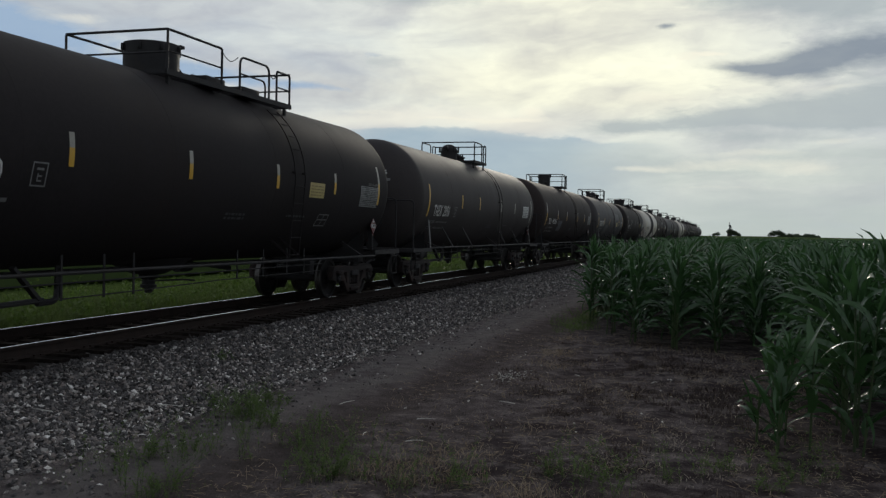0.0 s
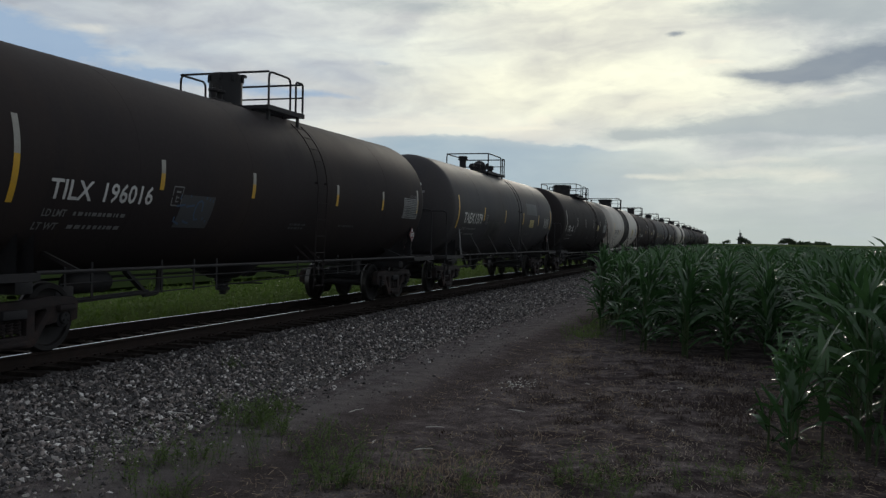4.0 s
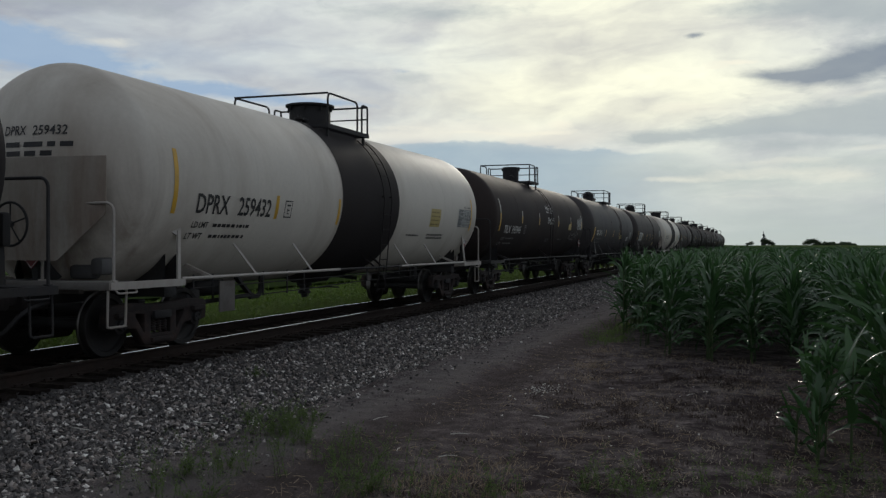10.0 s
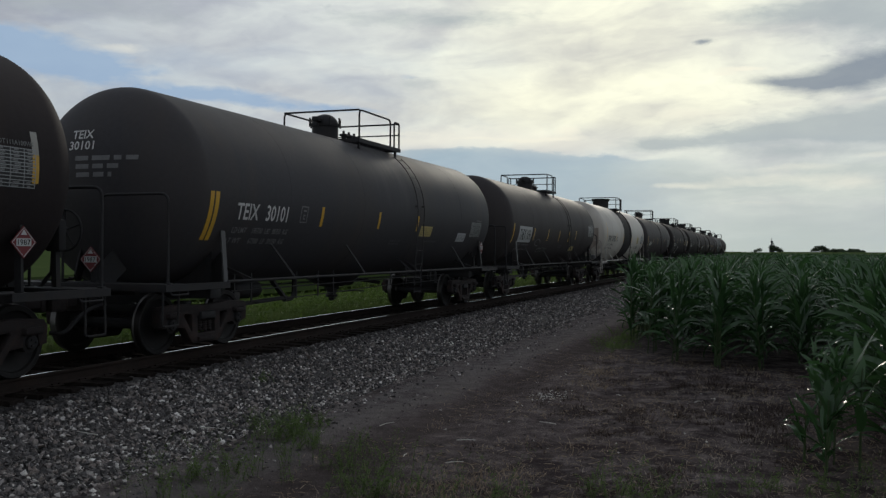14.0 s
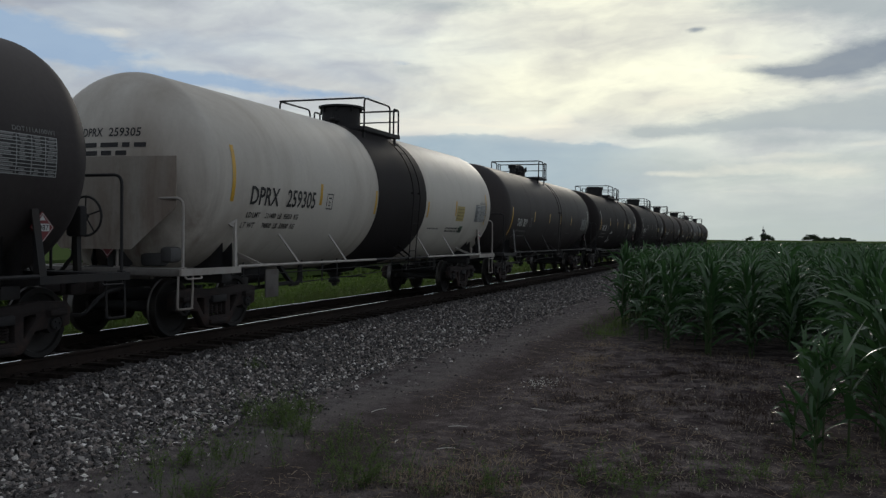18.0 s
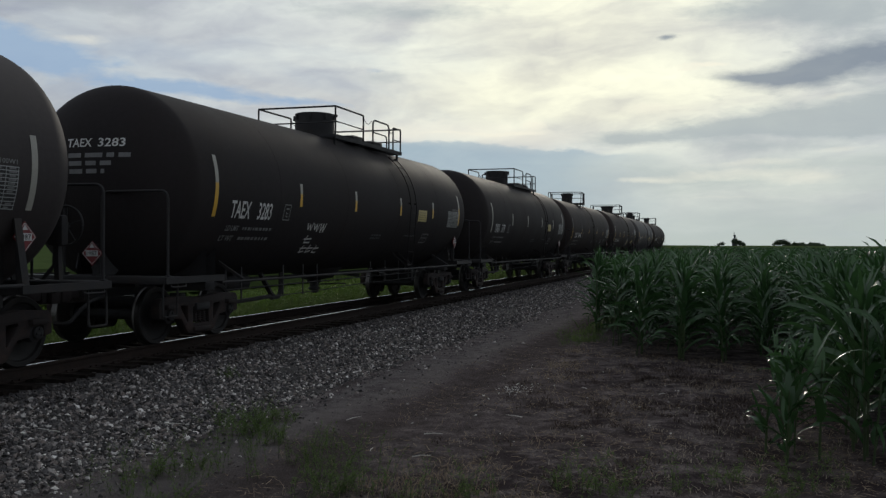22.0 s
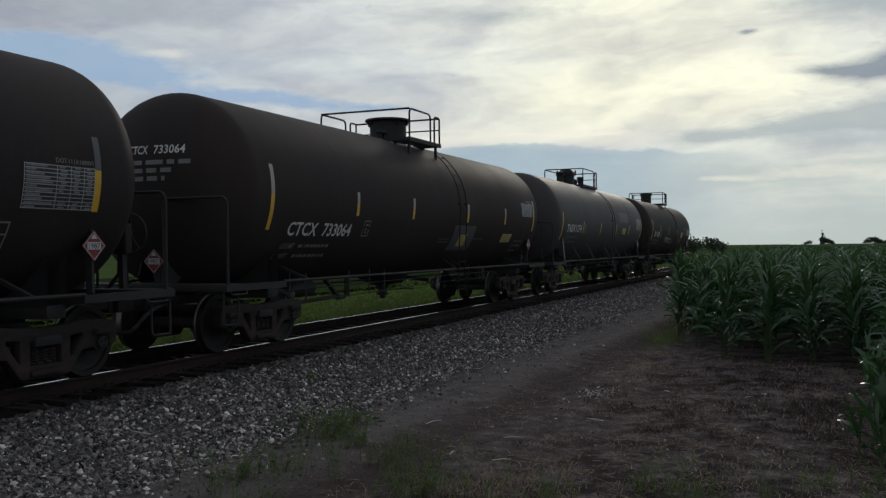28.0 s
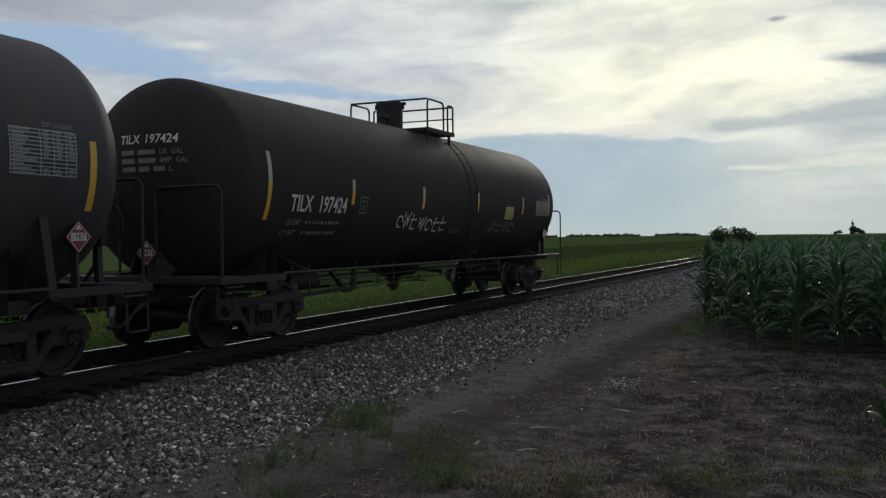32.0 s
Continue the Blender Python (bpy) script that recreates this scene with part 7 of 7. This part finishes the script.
def grain_leg():
    """The farm's grain bin with its tall elevator leg."""
    thing = new("grain_elevator")
    tagged(thing, "tall slim grain elevator beside a round bin", "grain elevator")
    x, y = polar(-0.12, 1010)
    thing.location = (x, y, GROUND_Z)
    part("bin", lathe(bmesh.new(), [(0, 0), (2.6, 0), (2.6, 8.4), (0.5, 10.2), (0.5, 10.6), (0, 10.6)], 24), WEATHERED, thing)
    leg = bmesh.new()
    box(leg, (0, 0, 6.0), (1.7, 1.7, 12.0))
    box(leg, (0, 0, 12.6), (2.6, 2.0, 1.6), 0.2)
    box(leg, (-0.4, 0, 14.8), (0.55, 0.55, 3.4))
    part("elevator_leg", leg, WEATHERED, thing)
    part("spout", tube(bmesh.new(), [(0.5, 0, 12.5), (3, 0, 8.2)], 0.25, 8), WEATHERED, thing)


grain_leg()


def far_woods():
    rnd = random.Random(90)
    vs, fs, base = [], [], 0
    for azm in [-12 + 0.06 * k for k in range(1150)]:
        dens = noise.noise((azm * 0.35, 3.3, 0))
        if dens < (0.30 if azm < 6 else 0.02) and not 12.5 < azm < 16.5 and not 9 < azm < 11:
            continue
        d = rnd.uniform(1900, 2300)
        x, y = polar(azm + rnd.uniform(-0.05, 0.05), d)
        h = rnd.uniform(2, 8) * (0.6 + abs(dens))
        for _ in range(5):
            s = rnd.uniform(1.2, 2.6)
            p = np.array((x + rnd.gauss(0, 1.5), y + rnd.gauss(0, 2), rnd.uniform(0.5, 1.0) * h))
            q = np.array([(-s, 0, -h * 0.5), (s, 0, -h * 0.5), (s * 0.7, 0, s * 0.6), (0, 0, s), (-s * 0.8, 0, s * 0.4)]) + p
            vs.append(q)
            fs.append(tuple(range(base, base + 5)))
            base += 5
    me = bpy.data.meshes.new("far_woods")
    me.from_pydata(np.concatenate(vs).tolist(), [], fs)
    me.materials.append(TREE_LEAF)
    tagged(new("far_woods", me), "thin dark line of woods on the horizon", "trees", kind="stuff")


far_woods()


# ------------------------------------------------------------------ what moves


def motions():
    end = 32.0
    times = [2.0 * k for k in range(17)]
    for car, centre in CARS:
        walk(car, [(t, pose(0, centre - run(t), 0)) for t in times])
    steps = [k / 15 for k in range(481)]
    rolls = [pose(0, 0, 0, math.degrees(run(t) / WHEEL_R)) for t in steps]
    for axle, place in WHEELSETS:
        spot = Matrix.Translation(place)
        walk(axle, [(t, spot @ m) for t, m in zip(steps, rolls)])


motions()
